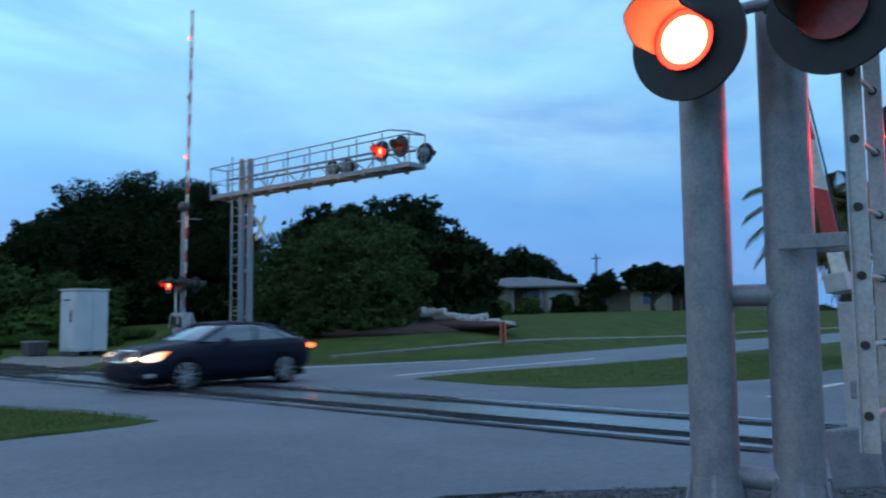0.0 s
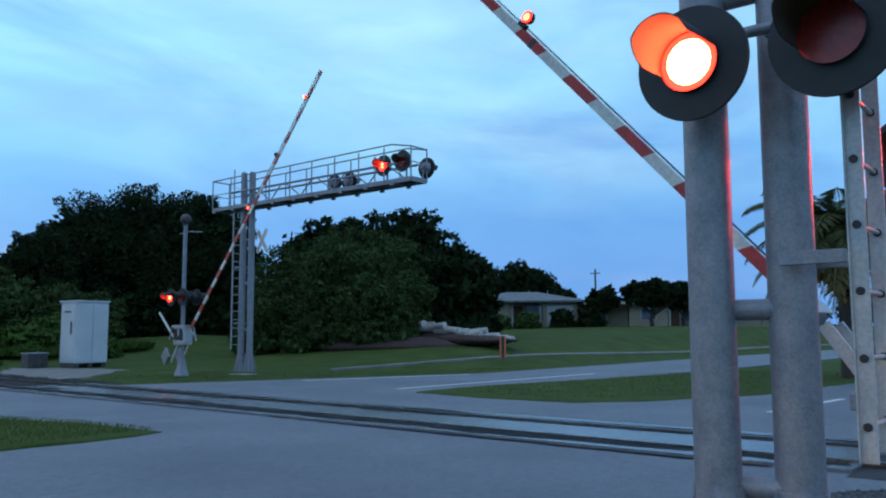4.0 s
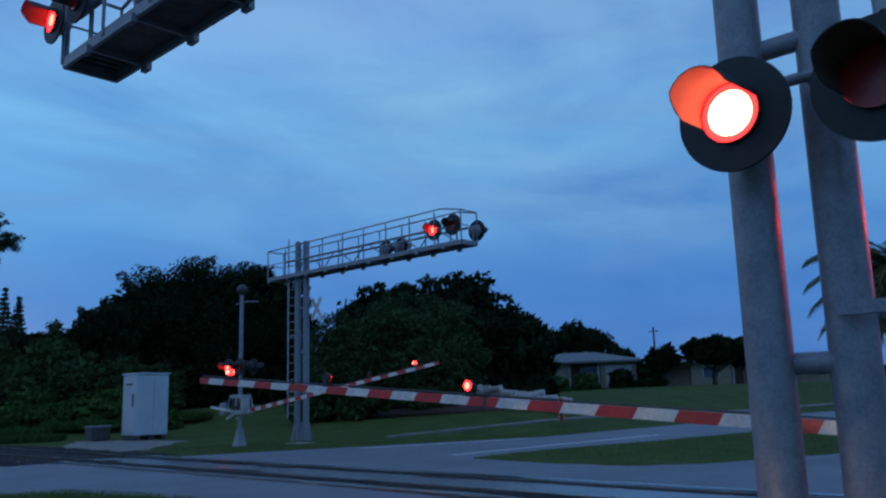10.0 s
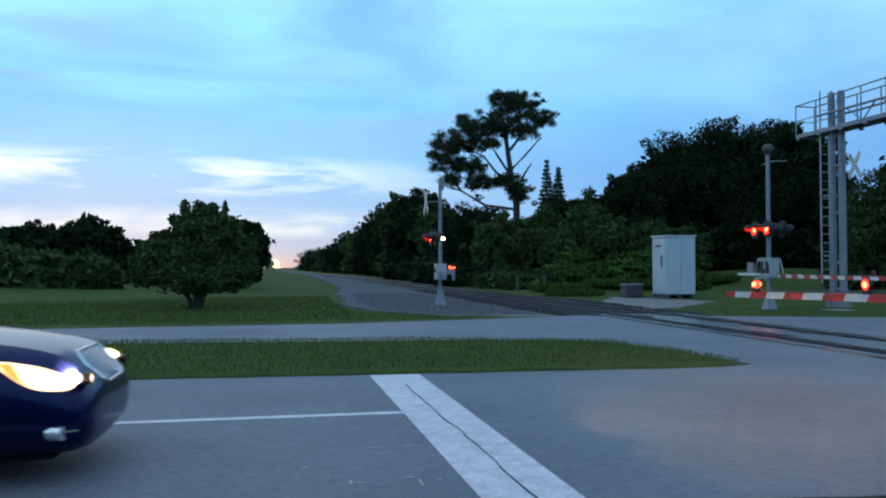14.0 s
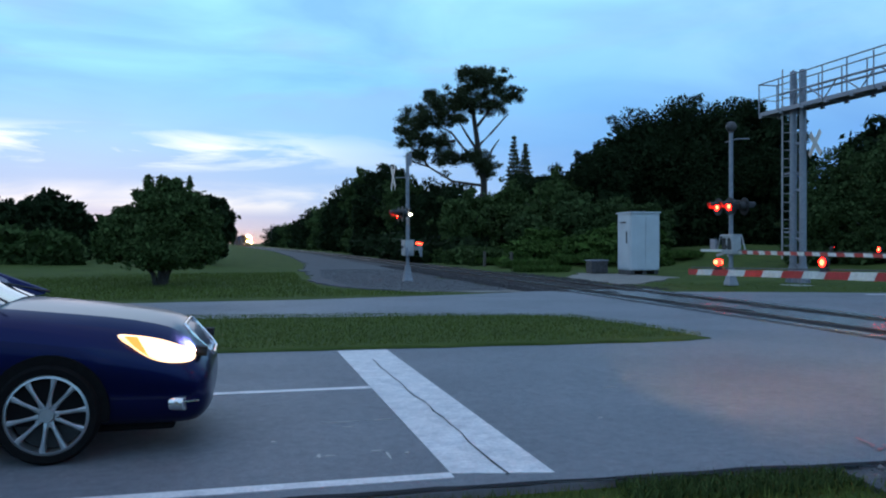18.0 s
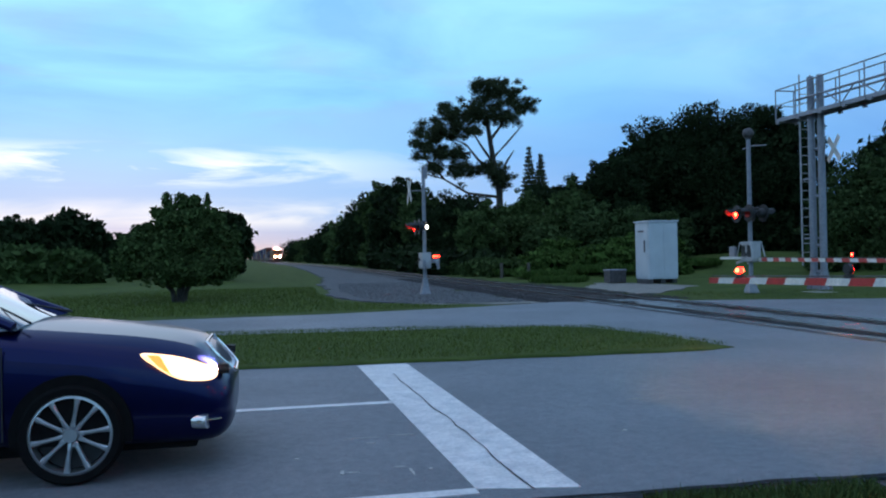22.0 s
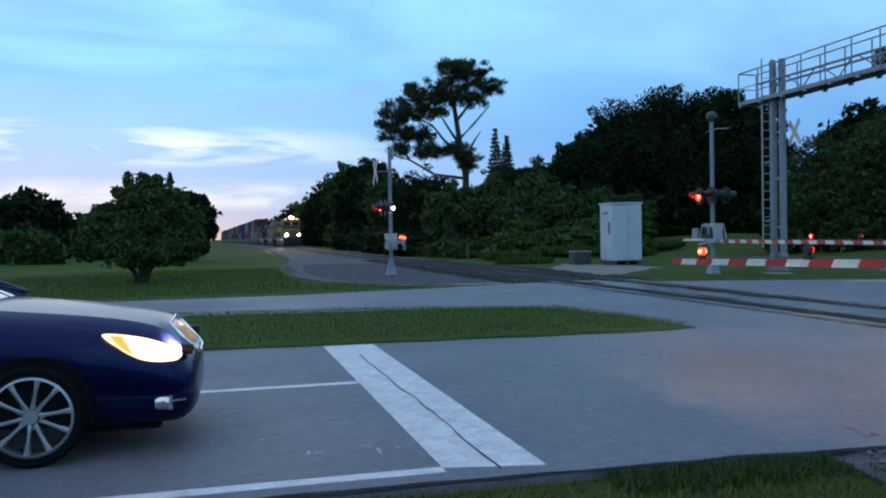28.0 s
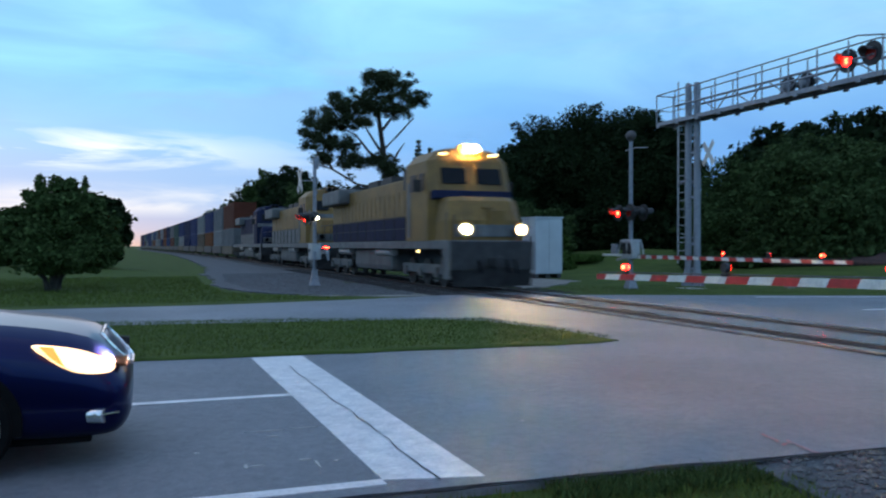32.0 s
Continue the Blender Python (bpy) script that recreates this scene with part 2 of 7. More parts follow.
    if bump:
        n = nodes.new("ShaderNodeTexNoise")
        n.inputs["Scale"].default_value, n.inputs["Detail"].default_value = bump_scale, 5.0
        links.new(co.outputs["Object"], n.inputs["Vector"])
        bp = nodes.new("ShaderNodeBump")
        bp.inputs["Strength"].default_value, bp.inputs["Distance"].default_value = bump, 0.02
        links.new(n.outputs["Fac"], bp.inputs["Height"])
        links.new(bp.outputs[0], b.inputs["Normal"])
    return m


M_GALV = material("galvanised_steel", (0.255, 0.255, 0.281), 0.5, 0.25, dark=(0.215, 0.215, 0.24), scale=6, detail=6, mix=0.9, bump=0.02, bump_scale=40, fine=60, mottle=9)
M_ALU = material("silver_paint", (0.46, 0.45, 0.45), 0.45, 0.2, dark=(0.34, 0.33, 0.33), scale=6, mix=0.8, fine=50)
M_DARKSTEEL = material("weathered_dark_steel", (0.10, 0.09, 0.09), 0.6, 0.3, dark=(0.05, 0.045, 0.045), scale=9, bump=0.1)
M_BLACK = material("matt_black_paint", (0.012, 0.012, 0.013), 0.6, 0.0, dark=(0.02, 0.018, 0.018), scale=12, bump=0.03)
M_ASPHALT = material("worn_grey_asphalt", (0.168, 0.176, 0.192), 0.62, 0.0, dark=(0.108, 0.115, 0.129), scale=0.45, detail=8, mix=0.75, bump=0.45, bump_scale=120, spec=0.45, fine=38, mottle=11)
M_PANEL = material("smooth_worn_asphalt", (0.172, 0.178, 0.195), 0.26, 0.0, dark=(0.098, 0.101, 0.110), scale=0.9, detail=8, mix=0.9, bump=0.10, bump_scale=50, fine=20)
M_PATCH = material("dark_tar_patch", (0.011, 0.012, 0.015), 0.7, 0.0, dark=(0.024, 0.025, 0.029), scale=3, bump=0.2, bump_scale=70, spec=0.05)
M_WHITE = material("worn_white_road_paint", (0.66, 0.63, 0.62), 0.6, 0.0, dark=(0.54, 0.515, 0.505), scale=2.2, detail=8, mix=0.7, bump=0.15, bump_scale=80, fine=40, mottle=6)
M_REDPAINT = material("faded_red_marking", (0.34, 0.10, 0.11), 0.7, dark=(0.22, 0.16, 0.17), scale=5, mix=0.6)
M_GRASS = material("mown_grass", (0.078, 0.104, 0.023), 0.95, 0.0, dark=(0.036, 0.057, 0.013), scale=0.8, detail=9, mix=0.9, bump=0.9, bump_scale=25, spec=0.1, fine=12)
M_BLADE = material("grass_blades", (0.084, 0.112, 0.024), 0.9, 0.0, island=0.4, spec=0.1)
M_GRAVEL = material("grey_gravel", (0.088, 0.089, 0.096), 0.9, 0.0, dark=(0.038, 0.039, 0.043), scale=5, detail=8, mix=0.9, bump=1.0, bump_scale=35, fine=30)
M_BALLAST = material("dark_ballast", (0.050, 0.045, 0.044), 0.95, 0.0, dark=(0.020, 0.018, 0.019), scale=5, detail=8, mix=0.9, bump=1.0, bump_scale=18, fine=22)
M_DIRT = material("bare_sandy_ground", (0.22, 0.20, 0.175), 0.95, 0.0, dark=(0.14, 0.13, 0.11), scale=2, detail=8, bump=0.4, bump_scale=40)
M_MULCH = material("dark_mulch", (0.075, 0.035, 0.028), 0.95, 0.0, dark=(0.03, 0.018, 0.015), scale=9, bump=0.8, bump_scale=30)
M_CONC = material("pale_concrete", (0.46, 0.44, 0.41), 0.85, 0.0, dark=(0.34, 0.325, 0.30), scale=1.5, detail=8, mix=0.8, bump=0.2, bump_scale=60, fine=30)
M_RAIL = material("worn_rail_steel", (0.16, 0.15, 0.15), 0.28, 0.8, dark=(0.08, 0.06, 0.05), scale=20)
M_RAILWEB = material("rusty_rail_side", (0.075, 0.045, 0.035), 0.85, 0.2, dark=(0.045, 0.03, 0.025), scale=14)
M_TIE = material("weathered_wood_tie", (0.050, 0.041, 0.036), 0.9, 0.0, dark=(0.026, 0.022, 0.020), scale=8, vary=0.3)
M_CASE = material("white_equipment_paint", (0.53, 0.55, 0.57), 0.5, 0.1, dark=(0.42, 0.44, 0.46), scale=1.2, detail=6, mix=0.8, bump=0.03)
M_GWHITE = material("reflective_white_sheet", (0.72, 0.68, 0.62), 0.4, dark=(0.60, 0.56, 0.51), scale=6, fine=30)
M_GRED = material("reflective_red_sheet", (0.52, 0.035, 0.030), 0.4, dark=(0.40, 0.03, 0.026), scale=6, fine=30)
M_LED = material("lit_red_signal_lens", (0.5, 0.02, 0.01), 0.4, emit=(1.0, 0.012, 0.006), strength=15)
M_LEDFAR = material("lit_far_signal_lens", (0.5, 0.02, 0.01), 0.4, emit=(1.0, 0.007, 0.004), strength=20)
M_LEDCORE = material("hot_signal_core", (0.8, 0.3, 0.1), 0.4, emit=(1.0, 0.13, 0.045), strength=55)
M_LENS = material("unlit_red_lens", (0.42, 0.022, 0.014), 0.25, dark=(0.24, 0.014, 0.010), scale=40)
M_LAMPRED = material("lit_gate_lamp", (0.6, 0.03, 0.02), 0.4, emit=(1.0, 0.045, 0.016), strength=34)
M_LAMPWHITE = material("lit_white_marker", (0.9, 0.9, 0.8), 0.4, emit=(1.0, 0.88, 0.62), strength=22)
M_RUBBER = material("black_rubber", (0.0045, 0.0045, 0.005), 0.9, dark=(0.007, 0.007, 0.007), scale=20, bump=0.1, spec=0.1)
M_ALLOY = material("silver_alloy", (0.46, 0.47, 0.48), 0.34, 0.75, dark=(0.38, 0.39, 0.40), scale=10)
M_CHROME = material("chrome_trim", (0.8, 0.8, 0.8), 0.12, 1.0)
M_BLUECAR = material("dark_blue_car_paint", (0.0022, 0.0046, 0.052), 0.30, 0.75, dark=(0.0018, 0.004, 0.045), scale=3, coat=0.35, spec=0.2)
M_NAVYCAR = material("black_blue_car_paint", (0.004, 0.005, 0.016), 0.5, 0.0, dark=(0.003, 0.004, 0.012), scale=3, coat=0.12, spec=0.12)
M_CARGLASS = material("tinted_car_glass", (0.05, 0.07, 0.09), 0.05, 0.0, spec=0.9, coat=1.0)
M_HEADLAMP = material("lit_headlamp", (0.9, 0.85, 0.75), 0.2, emit=(1.0, 0.62, 0.30), strength=2.1)
# black visor paint lightened and warmed inside, so the lamp's glow shows
M_HOODLIT = material("visor_inside_lit", (0.085, 0.060, 0.050), 0.6, dark=(0.065, 0.05, 0.045), scale=12)
M_LEDBEAM = material("lit_gate_signal_lens", (0.5, 0.02, 0.01), 0.4, emit=(1.0, 0.03, 0.01), strength=260)
M_AMBER = material("amber_turn_lens", (0.7, 0.22, 0.04), 0.2, emit=(1.0, 0.20, 0.03), strength=2.6)
M_TAIL = material("lit_tail_lamp", (0.5, 0.02, 0.01), 0.3, emit=(1.0, 0.10, 0.03), strength=9)
M_FOG = material("fog_lamp_reflector", (0.75, 0.75, 0.75), 0.18, 0.9)
M_LYELLOW = material("locomotive_yellow", (0.215, 0.110, 0.014), 0.6, 0.0, dark=(0.12, 0.063, 0.011), scale=1.6, detail=8, mix=0.8, fine=14)
M_LBLUE = material("locomotive_blue", (0.013, 0.017, 0.050), 0.75, 0.0, dark=(0.009, 0.011, 0.03), scale=1.6, detail=8, mix=0.8, spec=0.15)
M_LGREY = material("locomotive_grey", (0.15, 0.147, 0.145), 0.7, 0.0, dark=(0.06, 0.058, 0.056), scale=1.8, detail=8, mix=0.9)
M_LDARK = material("locomotive_grime", (0.045, 0.042, 0.042), 0.7, 0.2, dark=(0.025, 0.023, 0.023), scale=3)
M_LGLASS = material("locomotive_glass", (0.008, 0.009, 0.011), 0.45, 0.0, spec=0.12)
M_TRAINLAMP = material("lit_train_headlamp", (1.0, 0.9, 0.7), 0.2, emit=(1.0, 0.60, 0.22), strength=700)
M_TRAINBULB = material("train_headlamp_filament", (1.0, 0.9, 0.7), 0.2, emit=(1.0, 0.62, 0.26), strength=16000)
M_LOWBEAM = material("lit_low_beam", (1.0, 0.9, 0.7), 0.2, emit=(1.0, 0.56, 0.24), strength=150000)
M_STEPLAMP = material("lit_step_lamp", (1.0, 0.9, 0.6), 0.2, emit=(1.0, 0.66, 0.24), strength=4)
M_BARK = material("rough_bark", (0.060, 0.048, 0.038), 0.95, 0.0, dark=(0.03, 0.024, 0.02), scale=5, bump=0.8, bump_scale=14)
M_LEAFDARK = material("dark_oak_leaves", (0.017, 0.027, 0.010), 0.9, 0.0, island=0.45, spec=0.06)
M_LEAF = material("green_leaves", (0.054, 0.080, 0.025), 0.9, 0.0, island=0.5, spec=0.08)
M_LEAFBRIGHT = material("bright_green_leaves", (0.055, 0.092, 0.020), 0.9, 0.0, island=0.5, spec=0.08)
M_SHRUB = material("muted_shrub_leaves", (0.047, 0.070, 0.024), 0.9, 0.0, island=0.5, spec=0.06)
M_PINE = material("pine_needles", (0.043, 0.052, 0.024), 0.9, 0.0, island=0.4, spec=0.06)
M_PALM = material("palm_fronds", (0.090, 0.092, 0.035), 0.8, 0.0, island=0.4, spec=0.15)
M_PALMDRY = material("dry_palm_skirt", (0.26, 0.13, 0.045), 0.95, 0.0, island=0.35)
M_STUCCO = material("tan_stucco", (0.29, 0.235, 0.175), 0.9, 0.0, dark=(0.23, 0.19, 0.14), scale=1.5, bump=0.2)
M_ROOF = material("grey_shingles", (0.17, 0.175, 0.18), 0.85, 0.0, dark=(0.11, 0.115, 0.12), scale=2.0, detail=6, bump=0.3)
M_GARAGE = material("white_garage_door", (0.42, 0.42, 0.43), 0.6, dark=(0.36, 0.36, 0.37), scale=2)
M_WINDOW = material("dark_window_glass", (0.025, 0.03, 0.035), 0.06, 0.0, spec=0.8)
M_DOORBROWN = material("brown_front_door", (0.16, 0.06, 0.03), 0.6, dark=(0.12, 0.05, 0.025), scale=3)
M_TARP = material("pale_weathered_wood", (0.52, 0.48, 0.44), 0.85, 0.0, dark=(0.34, 0.31, 0.28), scale=3, bump=0.4, bump_scale=14)
M_BARREL = material("orange_sheet", (0.62, 0.14, 0.035), 0.5, dark=(0.5, 0.11, 0.03), scale=5)
M_WOODPOLE = material("weathered_wood_pole", (0.10, 0.08, 0.065), 0.9, dark=(0.06, 0.05, 0.04), scale=4)
BOX_MATS = [material("container_" + n, c, 0.75, 0.0, dark=tuple(v * 0.68 for v in c), scale=0.9, detail=7, mix=0.8, fine=9, spec=0.12) for n, c in (
    ("rust_red", (0.13, 0.040, 0.024)), ("pale_grey", (0.17, 0.175, 0.18)), ("blue", (0.022, 0.042, 0.13)), ("white", (0.24, 0.24, 0.24)),
    ("orange", (0.18, 0.060, 0.020)), ("green", (0.05, 0.095, 0.075)), ("dark_blue", (0.013, 0.024, 0.07)), ("tan", (0.14, 0.11, 0.08)))]

M_STONE = material("broken_grey_stone", (0.115, 0.112, 0.112), 0.9, 0.0, island=0.35, spec=0.2)
M_STONEDARK = material("broken_ballast_stone", (0.042, 0.038, 0.038), 0.9, 0.0, island=0.4, spec=0.2)

# ---------------------------------------------------------------- mesh helpers


def finish(name, bm, mat, smooth=False):
    me = bpy.data.meshes.new(name)
    bm.to_mesh(me)
    bm.free()
    for m in (mat if isinstance(mat, (list, tuple)) else [mat]):
        me.materials.append(m)
    if smooth:
        for p in me.polygons:
            p.use_smooth = True
        me.set_sharp_from_angle(angle=radians(42))
    return me


def part(name, bm, mat, parent=None, label="", smooth=False):
    ob = new(name, finish(name, bm, mat, smooth))
    ob.parent = parent
    return tagged(ob, label)


def thing(name, m, label, category, group="", kind=""):
    ob = new(name)
    ob.matrix_world = m
    return tagged(ob, label, category, group, kind)


def box(bm, c, s, rot=None, bevel=0.0, mi=0):
    n0 = len(bm.faces)
    r = bmesh.ops.create_cube(bm, size=1.0)
    vs = r["verts"]
    bmesh.ops.scale(bm, vec=s, verts=vs)
    if bevel:
        es = list({e for v in vs for e in v.link_edges})
        rb = bmesh.ops.bevel(bm, geom=es, offset=bevel, segments=2, affect="EDGES", profile=0.6)
        vs = list({v for f in rb["faces"] for v in f.verts} | {v for v in vs if v.is_valid})
        seen, todo = set(vs), list(vs)
        while todo:
            v = todo.pop()
            for e in v.link_edges:
                o = e.other_vert(v)
                if o not in seen:
                    seen.add(o)
                    todo.append(o)
        vs = list(seen)
    m = Matrix.Translation(c) @ (Euler([radians(a) for a in rot]).to_matrix().to_4x4() if rot else Matrix())
    bmesh.ops.transform(bm, matrix=m, verts=vs)
    if mi:
        for f in {f for v in vs for f in v.link_faces}:
            f.material_index = mi
    return vs


def tube(bm, a, b, r0, r1=None, seg=10, caps=True, mi=0):
    a, b = Vector(a), Vector(b)
    d = b - a
    r1 = r0 if r1 is None else r1
    r = bmesh.ops.create_cone(bm, cap_ends=caps, cap_tris=False, segments=seg, radius1=r0, radius2=max(r1, 1e-4), depth=d.length)
    m = Matrix.Translation((a + b) / 2) @ d.to_track_quat("Z", "Y").to_matrix().to_4x4()
    bmesh.ops.transform(bm, matrix=m, verts=r["verts"])
    if mi:
        for f in {f for v in r["verts"] for f in v.link_faces}:
            f.material_index = mi
    return r["verts"]


def ball(bm, c, r, seg=12, squash=(1, 1, 1)):
    vs = bmesh.ops.create_uvsphere(bm, u_segments=seg, v_segments=max(6, seg // 2), radius=r)["verts"]
    bmesh.ops.scale(bm, vec=squash, verts=vs)
    bmesh.ops.translate(bm, vec=c, verts=vs)
    return vs


def prism(bm, pts, z0, z1):
    """A slab over a polygon in the ground plane."""
    lo = [bm.verts.new((x, y, z0)) for x, y in pts]
    hi = [bm.verts.new((x, y, z1)) for x, y in pts]
    bm.faces.new(hi)
    bm.faces.new(lo[::-1])
    n = len(pts)
    for i in range(n):
        j = (i + 1) % n
        bm.faces.new((lo[i], lo[j], hi[j], hi[i]))


def loft(bm, rings, close_ends=True, mi=0):
    rows = [[bm.verts.new(p) for p in ring] for ring in rings]
    for a, b in zip(rows, rows[1:]):
        n = len(a)
        for i in range(n):
            j = (i + 1) % n
            f = bm.faces.new((a[i], a[j], b[j], b[i]))
            f.material_index = mi
    if close_ends:
        bm.faces.new(rows[0][::-1]).material_index = mi
        bm.faces.new(rows[-1]).material_index = mi
    return rows


def arrays_mesh(name, verts, faces, mat):
    me = bpy.data.meshes.new(name)
    me.from_pydata(verts.tolist(), [], faces.tolist())
    me.materials.append(mat)
    return me


# ---------------------------------------------------------------- ground
def rise(x, y):
    """Height of the open ground: flat at the crossing, a gentle lawn up to the houses, low swells to the west."""
    s = min(max((y - 19.0) / 6.0, 0.0), 1.0)
    s = s * s * (3 - 2 * s)
    up = min(max(0.042 * (x - 18.0), 0.0), 2.0) * s
    far = 0.9 * min(max((-x - 2.0) / 18.0, 0.0), 1.0) * min(max((y - 34.0) / 20.0, 0.0), 1.0)
    mound = 1.3 * math.exp(-((x - 33.5) / 6.5) ** 2 - ((y - 29.5) / 6.0) ** 2)
    bank = 0.9 * math.exp(-((y - 46.5) / 5.0) ** 2) * min(max((x - 14.8) / 5.0, 0.0), 1.0) * min(max((40.0 - x) / 6.0, 0.0), 1.0)
    return up + far + mound * 0.45 + bank


def make_ground():
    xs = [-2500, -900, -400, -200, -120] + list(range(-80, 121, 4)) + [160, 220, 320, 500, 1000, 2500]
    ys = [-2500, -900, -400, -200, -100, -50] + list(range(-24, 121, 4)) + [160, 220, 320, 500, 800, 1400, 2500]
    bm = bmesh.new()
    grid = [[bm.verts.new((x, y, rise(x, y) - 0.02 + (0.02 * noise.noise((x * 0.2, y * 0.2, 0)) if abs(x) < 100 and y > 26 else 0))) for x in xs] for y in ys]
    for a, b in zip(grid, grid[1:]):
        for i in range(len(a) - 1):
            bm.faces.new((a[i], a[i + 1], b[i + 1], b[i]))
    ob = part("ground", bm, M_GRASS, smooth=True)
    tagged(ob, "mown green lawn running level to the horizon", "ground", kind="structure")


make_ground()


def fray(pts, amp, step=0.5):
    """Soft, uneven edge for a loose surface: the outline cut up and shaken."""
    out = []
    for a, b in zip(pts, pts[1:] + pts[:1]):
        L = math.hypot(b[0] - a[0], b[1] - a[1])
        n = min(90, max(1, int(L / step)))
        for k in range(n):
            x, y = a[0] + (b[0] - a[0]) * k / n, a[1] + (b[1] - a[1]) * k / n
            out.append((x + amp * noise.noise((x * 0.9, y * 0.9, 1.0)) + amp * 0.5 * noise.noise((x * 3.1, y * 3.1, 5.0)), y + amp * noise.noise((x * 0.9, y * 0.9, 9.0)) + amp * 0.5 * noise.noise((x * 3.1, y * 3.1, 7.0))))
    return out


def slab(name, pts, z0, z1, mat, label, category, kind="structure"):
    bm = bmesh.new()
    prism(bm, pts, z0, z1)
    return tagged(part(name, bm, mat), label, category, kind=kind)


# the road crosses the rails nearly at right angles; one sheet carries both carriageways over the crossing
slab("road", [(-400, 4.75), (2.7, 4.62), (4.6, 4.5), (5.5, 4.4), (6.4, 3.7), (7.4, 2.7), (9.0, 1.5), (13, 0.2), (22, 0.6), (30, 0.4), (400, -12.0), (400, 2.0), (30, 8.4), (24.0, 17.75), (13.0, 22.0), (8.6, 23.4), (5.9, 22.4), (1.5, 21.4), (-8, 21.1), (-400, 24.0)], -0.30, 0.03, M_ASPHALT,
     "worn pale grey asphalt road over the level crossing", "road")
slab("far_road", [(24.0, 17.75), (23.4, 12.2), (60, 11.5), (400, 5.0), (400, 22.0), (60, 19.2), (43, 17.8)], -0.30, 0.028, M_ASPHALT, "pale grey asphalt carriageway beyond the tracks", "road")


def island(name, pts, label):
    """Grass island: a rounded, slightly uneven sod with blades along it."""
    bm = bmesh.new()
    n = len(pts)
    cx, cy = sum(p[0] for p in pts) / n, sum(p[1] for p in pts) / n
    fine = []
    for i in range(n):
        a, b = pts[i], pts[(i + 1) % n]
        steps = max(1, int(math.hypot(b[0] - a[0], b[1] - a[1]) / 0.35)) if math.hypot(b[0] - a[0], b[1] - a[1]) < 60 else 60
        for k in range(steps):
            x, y = a[0] + (b[0] - a[0]) * k / steps, a[1] + (b[1] - a[1]) * k / steps
            w = 0.07 * noise.noise((x * 1.7, y * 1.7, 3.0))
            fine.append((x + w, y + w))
    rings = []
    for z, inset in ((-0.05, 0.0), (0.04, 0.0), (0.062, 0.12), (0.075, 0.5)):
        rings.append([bm.verts.new((x + (cx - x) / max(math.hypot(cx - x, cy - y), 1) * inset, y + (cy - y) / max(math.hypot(cx - x, cy - y), 1) * inset, z)) for x, y in fine])
    for a, b in zip(rings, rings[1:]):
        m = len(a)
        for i in range(m):
            j = (i + 1) % m
            bm.faces.new((a[i], a[j], b[j], b[i]))
    bm.faces.new(rings[-1])
    return tagged(part(name, bm, M_GRASS), label, "grass island", kind="structure")


ISLAND_NEAR = [(-60, 12.9), (-3.4, 11.4), (2.0, 11.12), (5.0, 10.95), (6.4, 10.95), (6.95, 11.15), (6.75, 13.2), (6.3, 14.8), (5.6, 15.45), (2.4, 15.85), (-5.2, 16.8), (-60, 19.2)]
ISLAND_FAR = [(15.3, 13.4), (14.9, 10.8), (15.1, 8.8), (16.5, 7.7), (19.7, 6.4), (30, 5.4), (60, 3.0), (60, 10.5), (35, 11.2), (22, 12.5), (17.5, 13.4)]
island("median_island", ISLAND_NEAR, "long mown grass median between the carriageways")
island("far_island", ISLAND_FAR, "grass median beyond the railway tracks")
# gravel siding strip beside the rails and its sandy mouth
slab("gravel_strip", fray([(3.1, 27.2), (5.8, 24.8), (8.2, 24.3), (8.4, 60), (8.3, 120), (7.4, 160), (-0.8, 400), (-2.4, 400), (5.0, 160), (4.9, 100), (4.2, 60), (2.9, 44), (2.6, 38), (2.5, 32)], 0.6, 0.6), -0.2, 0.012, M_GRAVEL, "grey gravel service track beside the rails", "gravel track")
slab("gravel_mouth", fray([(4.6, 25.4), (7.0, 23.7), (8.7, 23.8), (8.2, 26.6), (3.4, 27.6)], 0.4, 0.3), -0.2, 0.006, M_DIRT, "bare sandy patch where the gravel meets the road", "bare ground")
slab("equipment_pad", fray([(14.2, 27.5), (17.0, 30.5), (20.4, 33.2), (19.6, 37.0), (16.0, 37.4), (13.4, 33.0), (13.1, 27.0)], 0.4, 0.3), -0.2, 0.02, M_DIRT, "pale gravel and concrete pad round the equipment cabinet", "pad")
bm = bmesh.new()
loft(bm, [[(x, y, rise(x, y) - 0.2), (x, y + 0.24, rise(x, y + 0.24) - 0.2), (x, y + 0.24, rise(x, y + 0.24) + 0.09), (x, y, rise(x, y) + 0.09)] for x, y in [(21 + 3.0 * k, 22.4 - 0.074 * 3.0 * k if k < 9 else 20.4 - 0.01 * 3.0 * (k - 9)) for k in range(24)]])
bmesh.ops.recalc_face_normals(bm, faces=bm.faces)
tagged(part("sidewalk", bm, M_DIRT), "narrow pale concrete sidewalk across the lawn", "sidewalk", kind="structure")
slab("roadside_gravel", [(3.5, -0.5), (9.2, -0.5), (9.0, 1.6), (7.4, 2.8), (6.4, 3.8), (5.5, 4.5), (4.7, 4.55), (3.8, 4.60), (3.6, 3.4)], -0.2, 0.015, M_GRAVEL, "grey gravel round the signal mast foot", "gravel")

